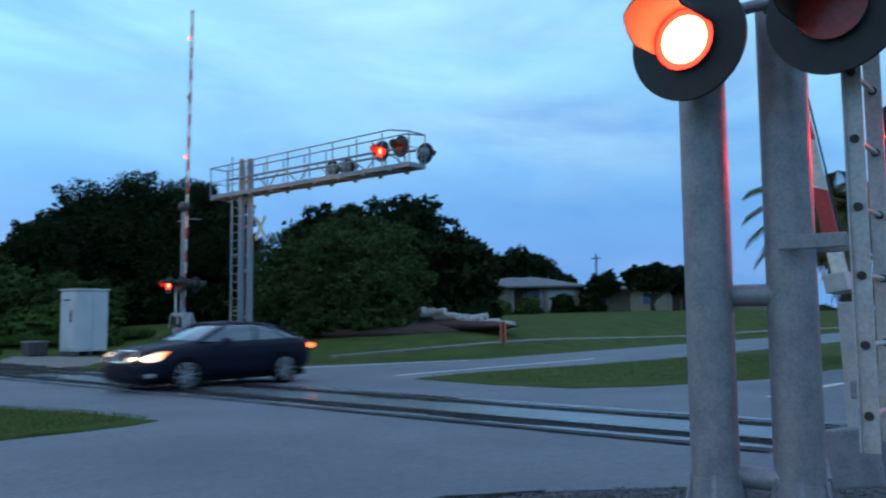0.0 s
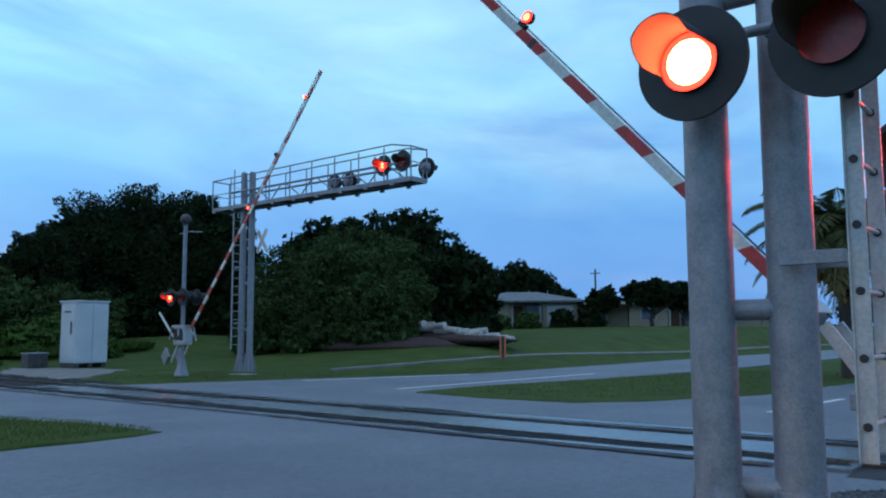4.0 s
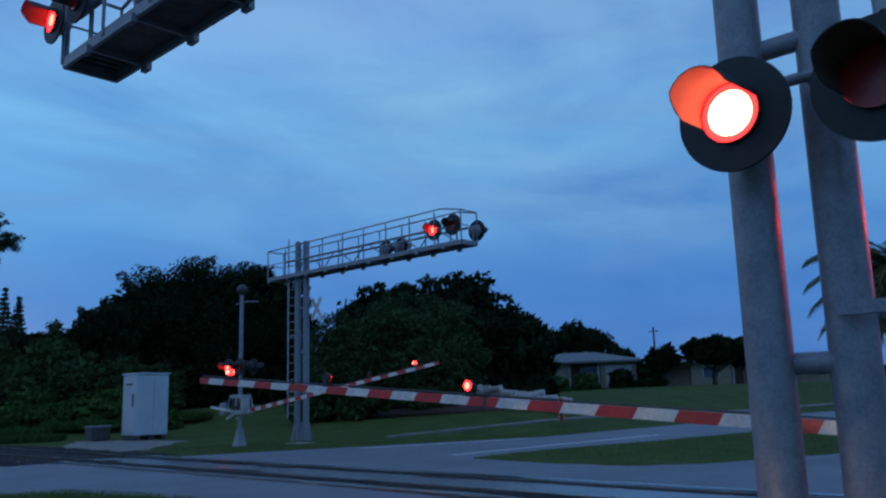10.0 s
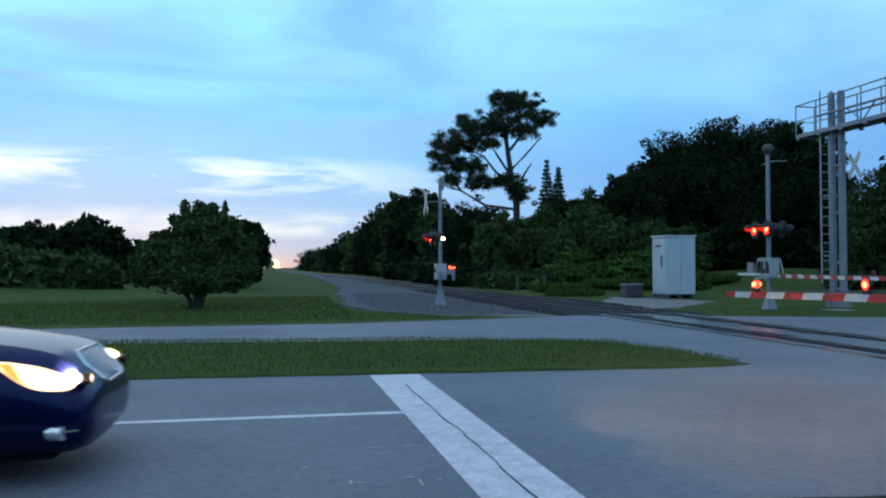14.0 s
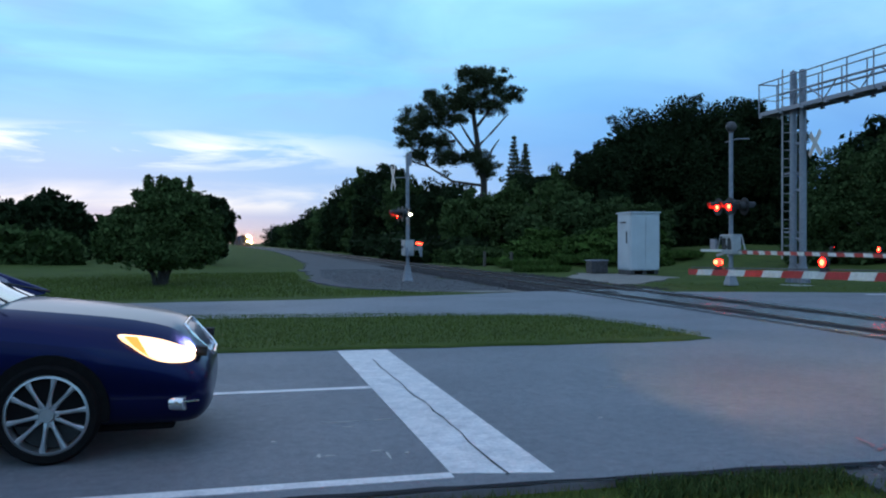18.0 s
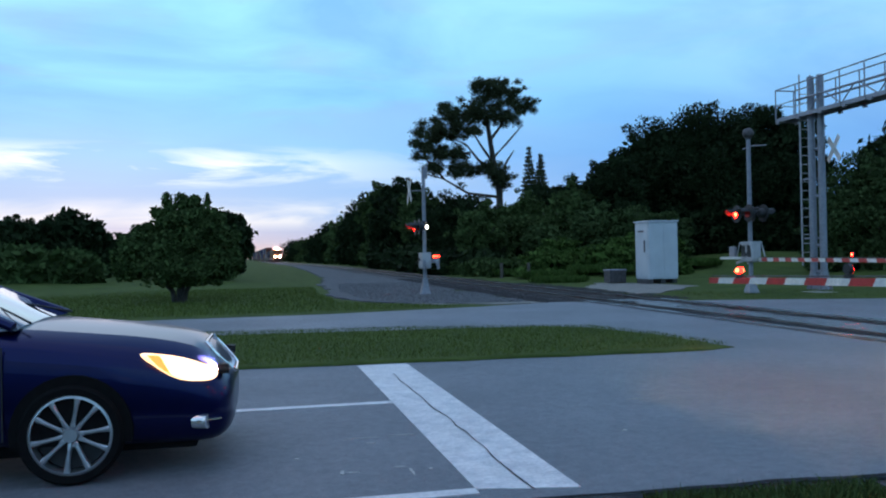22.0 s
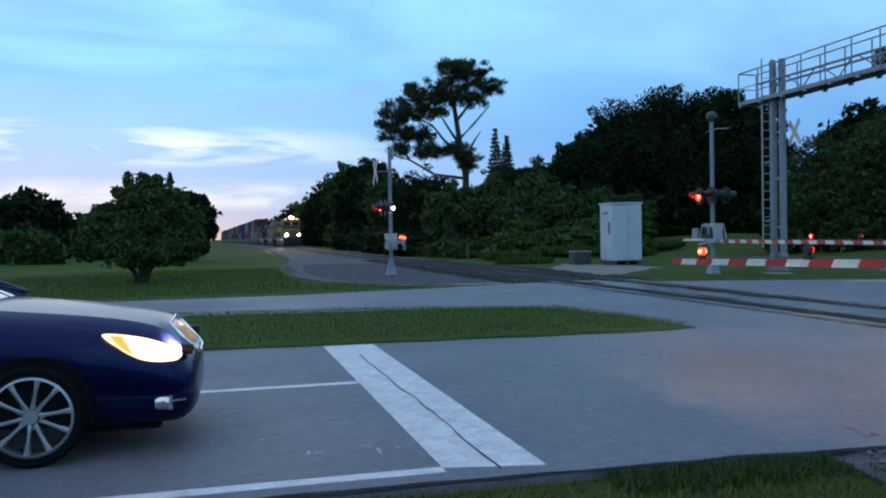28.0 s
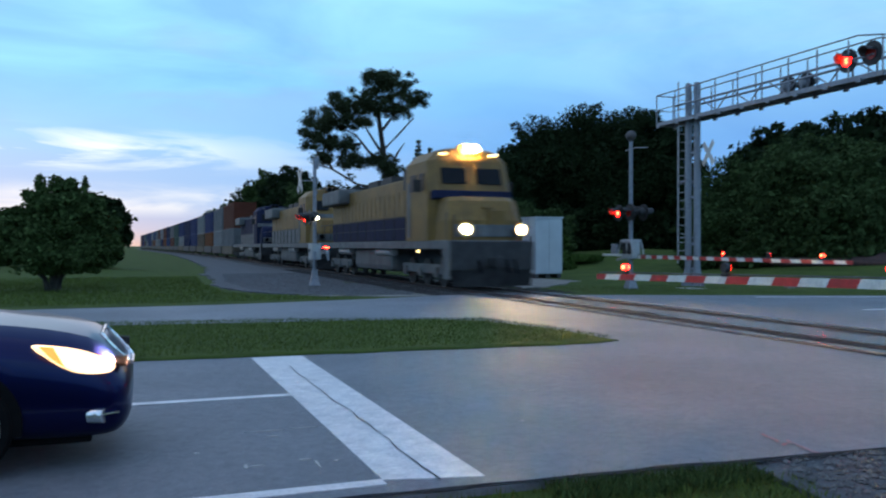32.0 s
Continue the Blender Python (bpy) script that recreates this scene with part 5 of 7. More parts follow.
        for xx in (-2.40, -3.35):
            bm = bmesh.new()
            box(bm, (xx, s * 0.92, 0.83), (0.16, 0.03, 0.03), bevel=0.01)
            part("door_handle", bm, paint, car)
    # grille leaning back over the nose: mesh, chrome surround and upright bars
    lean = pose(-0.118, 0, 0.742, 0, -42, 0)
    bm = bmesh.new()
    v = [bm.verts.new(lean @ Vector(p)) for dx in (-0.03, 0.004) for p in ((dx, -0.30, -0.15), (dx, 0.30, -0.15), (dx, 0.38, 0.02), (dx, 0.36, 0.13), (dx, -0.36, 0.13), (dx, -0.38, 0.02))]
    bm.faces.new(v[6:])
    bm.faces.new(v[5::-1])
    for i in range(6):
        j = (i + 1) % 6
        bm.faces.new((v[i], v[j], v[6 + j], v[6 + i]))
    g = part("grille", bm, M_BLACK, car, "black grille leaning back")
    for k in range(13):
        bm = bmesh.new()
        y = -0.33 + 0.055 * k
        tube(bm, lean @ Vector((0.008, y * 0.86, -0.14)), lean @ Vector((0.008, y, 0.12)), 0.006, 0.006, 6)
        part("grille_bar", bm, M_CHROME, g)
    bm = bmesh.new()
    rim = [lean @ Vector((0.012, y, z)) for y, z in ((-0.24, -0.165), (0.24, -0.165), (0.32, -0.13), (0.385, 0.0), (0.385, 0.09), (0.33, 0.145), (-0.33, 0.145), (-0.385, 0.09), (-0.385, 0.0), (-0.32, -0.13))]
    for p, q in zip(rim, rim[1:] + rim[:1]):
        tube(bm, p, q, 0.013, 0.013, 8)
    part("grille_trim", bm, M_CHROME, g, "chrome grille surround")
    bm = bmesh.new()
    box(bm, (-0.09, 0, 0.33), (0.10, 1.05, 0.12), bevel=0.03)
    part("lower_intake", bm, M_BLACK, car)
    bm = bmesh.new()
    box(bm, (-0.55, 0, 0.215), (0.5, 1.3, 0.05), bevel=0.02)
    box(bm, (-2.35, 0, 0.23), (4.2, 1.46, 0.14), bevel=0.03)
    part("underbody", bm, M_RUBBER, car)
    for s in (-1, 1):
        bm = bmesh.new()
        tube(bm, (-1.33, 0.62 * s - 0.1, 1.075), (-1.62, -0.05 + 0.3 * s, 1.165), 0.010, 0.007, 6)
        part("wiper", bm, M_BLACK, car, "black windscreen wiper")
    return car


BLUE_CAR = sedan("parked_car", pose(-0.24, 6.72, 0.03), M_BLUECAR, "dark blue saloon with lit headlights waiting at the stop line")
BLACK_CAR = sedan("passing_car", pose(9.1, 16.2, 0.03, 0, 0, 180), M_NAVYCAR, "black-blue saloon with lit headlights driving off the crossing", True)

# ---------------------------------------------------------------- train (runs towards -Y on the rails; each vehicle's front at y = 0)
RAIL_TOP = 0.10


def truck(parent, y, wheels=3):
    bm = bmesh.new()
    for x in (-0.98, 0.98):
        box(bm, (x, y, 0.62), (0.16, 1.75 * (wheels - 1) + 0.9, 0.34), bevel=0.04)
        for k in range(wheels):
            yy = y + (k - (wheels - 1) / 2) * 1.75
            box(bm, (x * 1.06, yy, 0.52), (0.20, 0.36, 0.36), bevel=0.04)
    t = part("truck_frame", bm, M_LGREY if wheels == 3 else M_LDARK, parent, "grimy bogie side frames")
    for k in range(wheels):
        yy = y + (k - (wheels - 1) / 2) * 1.75
        bm = bmesh.new()
        for x in (-0.75, 0.75):
            tube(bm, (x - 0.06, yy, 0.5), (x + 0.06, yy, 0.5), 0.5, 0.5, 24)
        tube(bm, (-0.75, yy, 0.5), (0.75, yy, 0.5), 0.08, 0.08, 10)
        part("wheelset", bm, M_LDARK, t)


def locomotive(name, hood, band, cab, lit, label):
    """Six-axle road locomotive: wide nose and cab in front, long hood behind."""
    top = thing(name, pose(10.65, 0, RAIL_TOP), label, "locomotive", "locomotives")
    bm = bmesh.new()
    box(bm, (0, 11.0, 1.48), (2.95, 21.0, 0.30), bevel=0.03)
    part("frame", bm, M_LGREY, top, "grey locomotive underframe")
    bm = bmesh.new()
    box(bm, (0, 11.2, 0.86), (2.3, 6.2, 0.95), bevel=0.25)
    part("fuel_tank", bm, M_LGREY, top, "rounded grey fuel tank")
    for x in (-1.15, 1.15):
        for yy in (7.8, 14.8):
            bm = bmesh.new()
            tube(bm, (x, yy - 0.1, 1.20), (x, yy + 2.2, 1.20), 0.17, 0.17, 14)
            part("air_tank", bm, M_ALU, top, "long silver air tank", smooth=True)
    truck(top, 4.6)
    truck(top, 17.6)
    # pilot, steps and plow
    bm = bmesh.new()
    box(bm, (0, 0.42, 1.12), (2.95, 0.14, 0.95), bevel=0.03)
    part("pilot", bm, M_LDARK, top, "battered grey pilot plate")
    bm = bmesh.new()
    v = []
    for x, y, z in ((-1.40, 0.42, 0.12), (0, 0.05, 0.12), (1.40, 0.42, 0.12), (1.45, 0.46, 0.78), (0, 0.30, 0.78), (-1.45, 0.46, 0.78)):
        v.append(bm.verts.new((x, y, z)))
    bm.faces.new((v[0], v[1], v[4], v[5]))
    bm.faces.new((v[1], v[2], v[3], v[4]))
    bmesh.ops.solidify(bm, geom=bm.faces[:], thickness=0.05)
    part("plow", bm, M_LDARK, top, "dark steel snow plow")
    bm = bmesh.new()
    box(bm, (0, 0.12, 0.92), (0.30, 0.75, 0.30), bevel=0.06)
    box(bm, (0, -0.18, 0.92), (0.26, 0.16, 0.38), bevel=0.05)
    part("coupler", bm, M_LDARK, top, "dark knuckle coupler")
    for x in (-0.55, 0.45, 0.75):
        bm = bmesh.new()
        tube(bm, (x, 0.30, 1.0), (x + 0.05, 0.18, 0.55), 0.03, 0.03, 8)
        part("air_hose", bm, M_RUBBER, top)
    for x in (-1.30, 1.30):
        bm = bmesh.new()
        for k in range(4):
            box(bm, (x, 0.85, 0.40 + 0.30 * k), (0.34, 0.60, 0.03))
        box(bm, (x * 1.12, 0.85, 0.85), (0.03, 0.66, 1.0))
        part("steps", bm, M_LGREY, top, "corner steps")
        bm = bmesh.new()
        tube(bm, (x, 1.2, 1.6), (x, 1.2, 2.55), 0.02, 0.02, 6)
        tube(bm, (x, 0.55, 1.0), (x, 0.55, 2.45), 0.02, 0.02, 6)
        for k in range(11):
            yy = 5.4 + 1.45 * k
            tube(bm, (x * 1.08, yy, 1.6), (x * 1.08, yy, 2.55), 0.018, 0.018, 6)
        tube(bm, (x * 1.08, 5.0, 2.55), (x * 1.08, 21.0, 2.55), 0.018, 0.018, 6)
        tube(bm, (x * 1.08, 5.0, 2.1), (x * 1.08, 21.0, 2.1), 0.012, 0.012, 6)
        part("handrail", bm, M_LDARK, top, "thin side handrail and stanchions")
    # nose
    bm = bmesh.new()
    rings = []
    for z, y, w in ((1.62, 0.62, 1.30), (2.30, 0.66, 1.30), (2.95, 0.90, 1.22), (3.10, 1.15, 1.12)):
        rings.append([(-w, 2.7, z), (-w, y + 0.35, z), (-w + 0.35, y, z), (w - 0.35, y, z), (w, y + 0.35, z), (w, 2.7, z)])
    loft(bm, rings)
    bmesh.ops.recalc_face_normals(bm, faces=bm.faces)
    part("nose", bm, cab, top, "broad sloping nose")
    bm = bmesh.new()
    box(bm, (0, 0.60, 1.95), (2.5, 0.05, 0.40), bevel=0.01)
    part("nose_band", bm, M_LGREY, top, "pale lower nose band")
    bm = bmesh.new()
    box(bm, (-0.05, 0.74, 2.75), (0.34, 0.05, 0.12), rot=(-20, 0, 0))
    box(bm, (0.25, 0.645, 2.2), (0.62, 0.03, 0.85), bevel=0.01)
    part("nose_door", bm, cab, top, "nose door")
    # cab
    bm = bmesh.new()
    rings = []
    for z, y, w, yb in ((1.62, 2.4, 1.50, 5.0), (3.05, 2.25, 1.52, 5.0), (3.30, 2.1, 1.52, 5.0), (4.42, 2.45, 1.50, 5.0), (4.80, 2.62, 1.10, 5.0), (4.90, 2.75, 0.70, 5.0)):
        rings.append([(-w, yb, z), (-w, y + 0.25, z), (-w + 0.22, y, z), (w - 0.22, y, z), (w, y + 0.25, z), (w, yb, z)])
    loft(bm, rings)
    bmesh.ops.recalc_face_normals(bm, faces=bm.faces)
    cabp = part("cab", bm, cab, top, "painted cab")
    bm = bmesh.new()
    box(bm, (0, 2.22, 3.20), (2.95, 0.30, 0.30), rot=(-12, 0, 0), bevel=0.03)
    part("cab_band", bm, band, top, "dark band below the windscreens")
    for x in (-0.66, 0.66):
        bm = bmesh.new()
        box(bm, (x, 2.245, 3.88), (0.92, 0.05, 0.60), rot=(-18, 0, 0), bevel=0.015)
        part("windscreen", bm, M_LGLASS, cabp, "dark windscreen")
    for s in (-1, 1):
        for yy, w in ((3.2, 0.62), (4.1, 0.72)):
            bm = bmesh.new()
            box(bm, (s * 1.515, yy, 3.70), (0.04, w, 0.62), bevel=0.012)
            part("side_window", bm, M_LGLASS, cabp, "dark cab side window")
        bm = bmesh.new()
        box(bm, (s * 1.51, 4.62, 2.75), (0.05, 0.36, 2.0), bevel=0.01)
        part("cab_door", bm, M_LGREY, cabp)
    bm = bmesh.new()
    box(bm, (0, 2.70, 4.82), (0.66, 0.42, 0.42), bevel=0.05)
    part("headlight_box", bm, cab, top)
    for x in (-0.15, 0.15):
        bm = bmesh.new()
        tube(bm, (x, 2.46, 4.84), (x, 2.42, 4.84), 0.145, 0.145, 16)
        part("headlight", bm, M_TRAINLAMP if lit else M_LGLASS, top, "glaring lit headlight" if lit else "unlit headlight")
    for x in (-0.15, 0.15):
        bm = bmesh.new()
        tube(bm, (x, 2.45, 4.84), (x, 2.14, 4.84), 0.150, 0.150, 20, caps=False)
        can = part("headlight_can", bm, M_LDARK, top)
        if lit:
            bm = bmesh.new()
            tube(bm, (x, 2.418, 4.84), (x, 2.400, 4.84), 0.072, 0.072, 16)
            part("bulb", bm, M_TRAINBULB, can, "dazzling headlight bulb")
            # plates added to narrow the beam, not a part of the headlight
            bm = bmesh.new()
            for dx in (-0.06, 0.06):
                box(bm, (x + dx, 2.28, 4.84), (0.002, 0.20, 0.26))
            part("beam_plates", bm, M_BLACK, can, "thin upright plates added to narrow the beam")
    bm = bmesh.new()
    for x in (-0.95, 0.95):
        box(bm, (x, 2.52, 4.66), (0.30, 0.10, 0.08), bevel=0.02)
    part("number_boards", bm, M_STEPLAMP if lit else M_LGREY, top, "small lit number boards with no digits")
    for x in (-0.98, 0.98):
        bm = bmesh.new()
        tube(bm, (x, 0.62, 1.98), (x, 0.50, 1.98), 0.14, 0.14, 16)
        part("ditch_light", bm, M_TRAINLAMP if lit else M_LGLASS, top, "glaring lit ditch light" if lit else "unlit ditch light")
        bm = bmesh.new()
        tube(bm, (x, 0.70, 1.98), (x, 0.22, 1.98), 0.165, 0.165, 20, caps=False)
        can = part("ditch_light_can", bm, M_LDARK, top)
        if lit:
            bm = bmesh.new()
            tube(bm, (x, 0.498, 1.98), (x, 0.480, 1.98), 0.072, 0.072, 16)
            part("bulb", bm, M_TRAINBULB, can, "dazzling ditch light bulb")
            # the same added plates cut the ditch light's sideways spill
            bm = bmesh.new()
            for dx in (-0.06, 0.06):
                box(bm, (x + dx, 0.36, 1.98), (0.002, 0.20, 0.26))
            part("beam_plates", bm, M_BLACK, can, "thin upright plates added to narrow the beam")
    if lit:
        for x in (-1.50, 1.50):
            bm = bmesh.new()
            ball(bm, (x, 3.6, 1.25), 0.06, 8)
            part("step_light", bm, M_STEPLAMP, top, "small lit step light")
            bm = bmesh.new()
            ball(bm, (x * 0.93, 0.9, 0.62), 0.07, 8)
            part("step_light", bm, M_STEPLAMP, top, "small lit step light")
    # long hood with doors, radiators
    bm = bmesh.new()
    box(bm, (0, 12.6, 3.35), (1.75, 15.2, 1.55), bevel=0.06)
    part("hood_upper", bm, hood, top, "painted upper engine hood")
    bm = bmesh.new()
    box(bm, (0, 12.6, 2.12), (1.79, 15.2, 0.92), bevel=0.03)
    part("hood_lower", bm, band, top, "darker lower engine hood")
    for s in (-1, 1):
        for k in range(18):
            bm = bmesh.new()
            box(bm, (s * 0.885, 6.0 + 0.72 * k, 3.15), (0.02, 0.62, 0.95), bevel=0.006)
            part("hood_door", bm, hood, top)
    bm = bmesh.new()
    box(bm, (0, 18.4, 3.95), (2.9, 4.0, 0.75), bevel=0.10)
    part("radiator", bm, M_LGREY, top, "flared grey radiator section")
    for yy in (7.0, 10.2, 12.4):
        bm = bmesh.new()
        box(bm, (0, yy, 4.25), (1.5, 1.7, 0.35), bevel=0.05)
        part("roof_hatch", bm, M_LDARK, top, "dark raised roof hatch")
    bm = bmesh.new()
    box(bm, (0, 5.7, 4.0), (2.4, 1.4, 0.8), bevel=0.08)
    part("brake_housing", bm, M_LDARK, top, "dark dynamic brake housing")
    for yy in (16.9, 18.4, 19.9):
        bm = bmesh.new()
        tube(bm, (0, yy, 4.32), (0, yy, 4.46), 0.62, 0.62, 24)
        part("radiator_fan", bm, M_LDARK, top)
    for s in (-1, 1):
        bm = bmesh.new()
        box(bm, (s * 1.75, 3.0, 3.55), (0.30, 0.05, 0.45), bevel=0.02)
        part("mirror", bm, M_BLACK, top, "black side mirror")
    return top


def container(top, y, z, L, mat, label):
    bm = bmesh.new()
    box(bm, (0, y + L / 2, z + 1.45), (2.40, L - 0.06, 2.84))
    c = part("container", bm, mat, top, label)
    bm = bmesh.new()
    n = int(L / 0.55)
    for s in (-1, 1):
        for k in range(n):
            box(bm, (s * 1.21, y + 0.3 + (k + 0.25) * (L - 0.6) / n, z + 1.45), (0.035, (L - 0.6) / n * 0.5, 2.6))
        for zz in (0.06, 2.84):
            box(bm, (s * 1.215, y + L / 2, z + zz), (0.05, L - 0.06, 0.12))
    for k in (0, 1):
        for s in (-1, 1):
            box(bm, (s * 1.17, y + (0.05 if k == 0 else L - 0.05), z + 1.45), (0.10, 0.06, 2.84))
    part("corrugation", bm, mat, c)


def well_car(i):
    top = thing("well_car", pose(10.65, 0, RAIL_TOP), "double-stack well car carrying two shipping containers", "freight wagon", "well cars")
    L = 13.4
    bm = bmesh.new()
    for s in (-1, 1):
        box(bm, (s * 1.32, L / 2, 0.95), (0.14, L - 1.6, 0.90), bevel=0.03)
        box(bm, (s * 1.36, L / 2, 1.40), (0.12, L - 1.2, 0.10))
    box(bm, (0, 0.55, 1.05), (2.6, 0.9, 0.5), bevel=0.05)
    box(bm, (0, L - 0.55, 1.05), (2.6, 0.9, 0.5), bevel=0.05)
    box(bm, (0, L / 2, 0.52), (2.3, L - 2, 0.06))
    part("well", bm, M_LDARK if i % 3 else BOX_MATS[7], top, "open steel well side sills")
    truck(top, 0.2, 2)
    names = ("rust red", "pale grey", "blue", "white", "orange-brown", "green", "dark blue", "tan")
    lo, hi = ((1, 0), (3, 1), (4, 2), (7, 3), (2, 2), (6, 6), (3, 2), (5, 5), (0, 1), (2, 6), (4, 0), (6, 3))[i % 12]
    container(top, 0.62, 0.55, 12.19, BOX_MATS[lo], names[lo] + " corrugated shipping container")
    container(top, 0.62, 3.42, 12.19, BOX_MATS[hi], names[hi] + " corrugated shipping container")
    return top


TRAIN = [(0.0, locomotive("locomotive", M_LYELLOW, M_LBLUE, M_LYELLOW, True, "yellow and blue freight locomotive with blazing headlights")),
         (22.2, locomotive("locomotive", M_LYELLOW, M_LGREY, M_LYELLOW, False, "dirty yellow freight locomotive second in the train")),
         (44.4, locomotive("locomotive", M_LBLUE, M_LGREY, M_LBLUE, False, "blue and grey freight locomotive third in the train"))]
for i in range(24):
    TRAIN.append((67.4 + 13.6 * i, well_car(i)))


# ---------------------------------------------------------------- plants
def leaf_cloud(name, blobs, n, size, mat, seed=1, droop=0.0, shell=0.55, stretch=1.0):
    """Many small leaf blades spread through overlapping lobes, denser near their skin."""
    rng = np.random.default_rng(seed)
    b = np.array(blobs, float)
    vol = (b[:, 3] * b[:, 4] * b[:, 5]) ** (2 / 3)
    vol[0] *= 1.6
    idx = rng.choice(len(b), n, p=vol / vol.sum())
    d = rng.normal(size=(n, 3))
    d /= np.linalg.norm(d, axis=1)[:, None]
    rad = (shell + (1.06 - shell) * rng.random(n) ** 0.8) * (0.82 + 0.30 * np.sin(d[:, 0] * 7 + idx) * np.sin(d[:, 1] * 6 + 2 * idx) * np.cos(d[:, 2] * 5))
    c = b[idx, :3] + d * b[idx, 3:6] * rad[:, None]
    u = rng.normal(size=(n, 3))
    u[:, 2] -= droop
    u /= np.linalg.norm(u, axis=1)[:, None]
    v = np.cross(u, rng.normal(size=(n, 3)))
    v /= np.linalg.norm(v, axis=1)[:, None] + 1e-9
    s = size * (0.6 + 0.9 * rng.random(n))[:, None]
    q = np.stack([c - u * s * 0.6 * stretch, c + v * s * 0.34, c + u * s * 0.7 * stretch, c - v * s * 0.34], 1).reshape(-1, 3)
    f = np.arange(4 * n).reshape(n, 4)
    return arrays_mesh(name, q, f, mat)


def limb(bm, pts, r0, r1, seg=8):
    n = len(pts)
    rings = []
    for i, p in enumerate(pts):
        p = Vector(p)
        d = (Vector(pts[min(i + 1, n - 1)]) - Vector(pts[max(i - 1, 0)])).normalized()
        a = d.orthogonal().normalized()
        c = d.cross(a)
        r = r0 + (r1 - r0) * i / (n - 1)
        rings.append([p + (a * math.cos(t) + c * math.sin(t)) * r for t in [k * math.tau / seg for k in range(seg)]])
    loft(bm, rings)


def lobes(rng, center, radii, n, small=0.38, ragged=0.07):
    """Crown lobes scattered over an ellipsoid: big ones sunk into it, small ones breaking its outline."""
    out = [(center[0], center[1], center[2], radii[0] * 0.80, radii[1] * 0.80, radii[2] * 0.80)]
    if center[2] - radii[2] < 0.2:
        for k in range(7):
            a = k * math.tau / 7 + rng.uniform(-0.3, 0.3)
            s = rng.uniform(0.30, 0.42)
            out.append((center[0] + radii[0] * math.cos(a) * 0.62, center[1] + radii[1] * math.sin(a) * 0.62, radii[2] * s * 0.75, radii[0] * s, radii[1] * s, radii[2] * s))
    for _ in range(int(n * 2.2)):
        a, z = rng.uniform(0, math.tau), rng.uniform(-0.85, 1.0)
        h = math.sqrt(max(0.0, 1 - z * z))
        s = small * (0.22 + 0.85 * rng.random() ** 1.7)
        k = 1.0 - s * rng.uniform(0.75, 1.05) + rng.uniform(-0.6, 1.0) * ragged
        q = rng.uniform(0.55, 1.0)
        out.append((center[0] + radii[0] * h * math.cos(a) * k, center[1] + radii[1] * h * math.sin(a) * k, center[2] + radii[2] * z * k, radii[0] * s, radii[1] * s, radii[2] * s * q))
    return out


def core_mesh(bm, blobs, k=0.62, sub=2):
    for x, y, z, a, b, c in blobs:
        vs = bmesh.ops.create_icosphere(bm, subdivisions=sub, radius=1.0)["verts"]
        for v in vs:
            w = 1 + 0.26 * noise.noise(v.co * 2.1 + Vector((x, y, z))) + 0.16 * noise.noise(v.co * 5.3 + Vector((y, z, x)))
            v.co = Vector((x + v.co.x * a * k * w, y + v.co.y * b * k * w, z + v.co.z * c * k * w))


TREE_COUNT = [0]


def broad_tree(m, height, spread, mat, label, n=7000, leaf=0.30, trunk=0.35, low=0.18, lobes_n=16, group="", category="tree", name="tree", stems=1, seed=None, ragged=0.07):
    TREE_COUNT[0] += 1
    seed = seed or TREE_COUNT[0]
    rng = random.Random(seed)
    top = thing(name, m, label, category, group)
    zc = height * (0.5 + low / 2)
    rz = height * (0.5 - low / 2)
    bl = lobes(rng, (0, 0, zc), (spread, spread, rz), lobes_n, ragged=ragged)
    bm = bmesh.new()
    for k in range(stems):
        ox = rng.uniform(-0.3, 0.3) * (stems > 1)
        limb(bm, [(ox * 0.4, 0, -0.2), (ox, 0.1, height * 0.16), (ox * 1.6 + 0.15, 0.0, height * 0.34), (ox * 2.2, 0, height * 0.6)], trunk, trunk * 0.35)
    for k in range(6):
        a = rng.uniform(0, math.tau)
        r = spread * rng.uniform(0.5, 0.85)
        z0 = height * rng.uniform(0.16, 0.34)
        limb(bm, [(0, 0, z0), (math.cos(a) * r * 0.45, math.sin(a) * r * 0.45, z0 + height * 0.16), (math.cos(a) * r, math.sin(a) * r, z0 + height * rng.uniform(0.22, 0.42))], trunk * 0.45, trunk * 0.10, 6)
    part("trunk", bm, M_BARK, top, "forked bark-covered trunk and limbs")
    crown = new("crown", leaf_cloud("crown", bl, int(n * 1.35), leaf, mat, seed))
    crown.parent = top
    inner = new("inner_leaves", leaf_cloud("inner_leaves", bl[:8], 900 + n // 9, leaf * 2.4, mat, seed + 500, shell=0.62))
    inner.parent = top
    bm = bmesh.new()
    core_mesh(bm, bl[:1], 0.66, 3)
    part("inner_foliage", bm, mat, top)
    return top


def on(x, y):
    return pose(x, y, rise(x, y) - 0.03)


# tree standing in the lawn by the gravel
lawn_tree = thing("tree", on(-3.0, 30.4), "dense low green tree with an uneven crown on the lawn", "tree")
_r = random.Random(19)
shape = [(0.35, 0.0, 2.25, 1.35, 1.35, 1.25), (-0.15, 0.2, 2.75, 0.95, 1.0, 0.95), (0.75, -0.1, 2.75, 0.95, 1.0, 0.95), (1.35, 0.1, 2.0, 0.80, 0.9, 1.05), (-1.05, 0.0, 1.75, 0.95, 1.0, 0.95), (-1.60, 0.1, 1.55, 0.65, 0.7, 0.85), (-0.3, -0.6, 1.35, 1.1, 0.9, 0.85), (0.7, -0.5, 1.30, 1.1, 0.9, 0.80), (1.75, 0.0, 1.45, 0.45, 0.6, 0.75)]
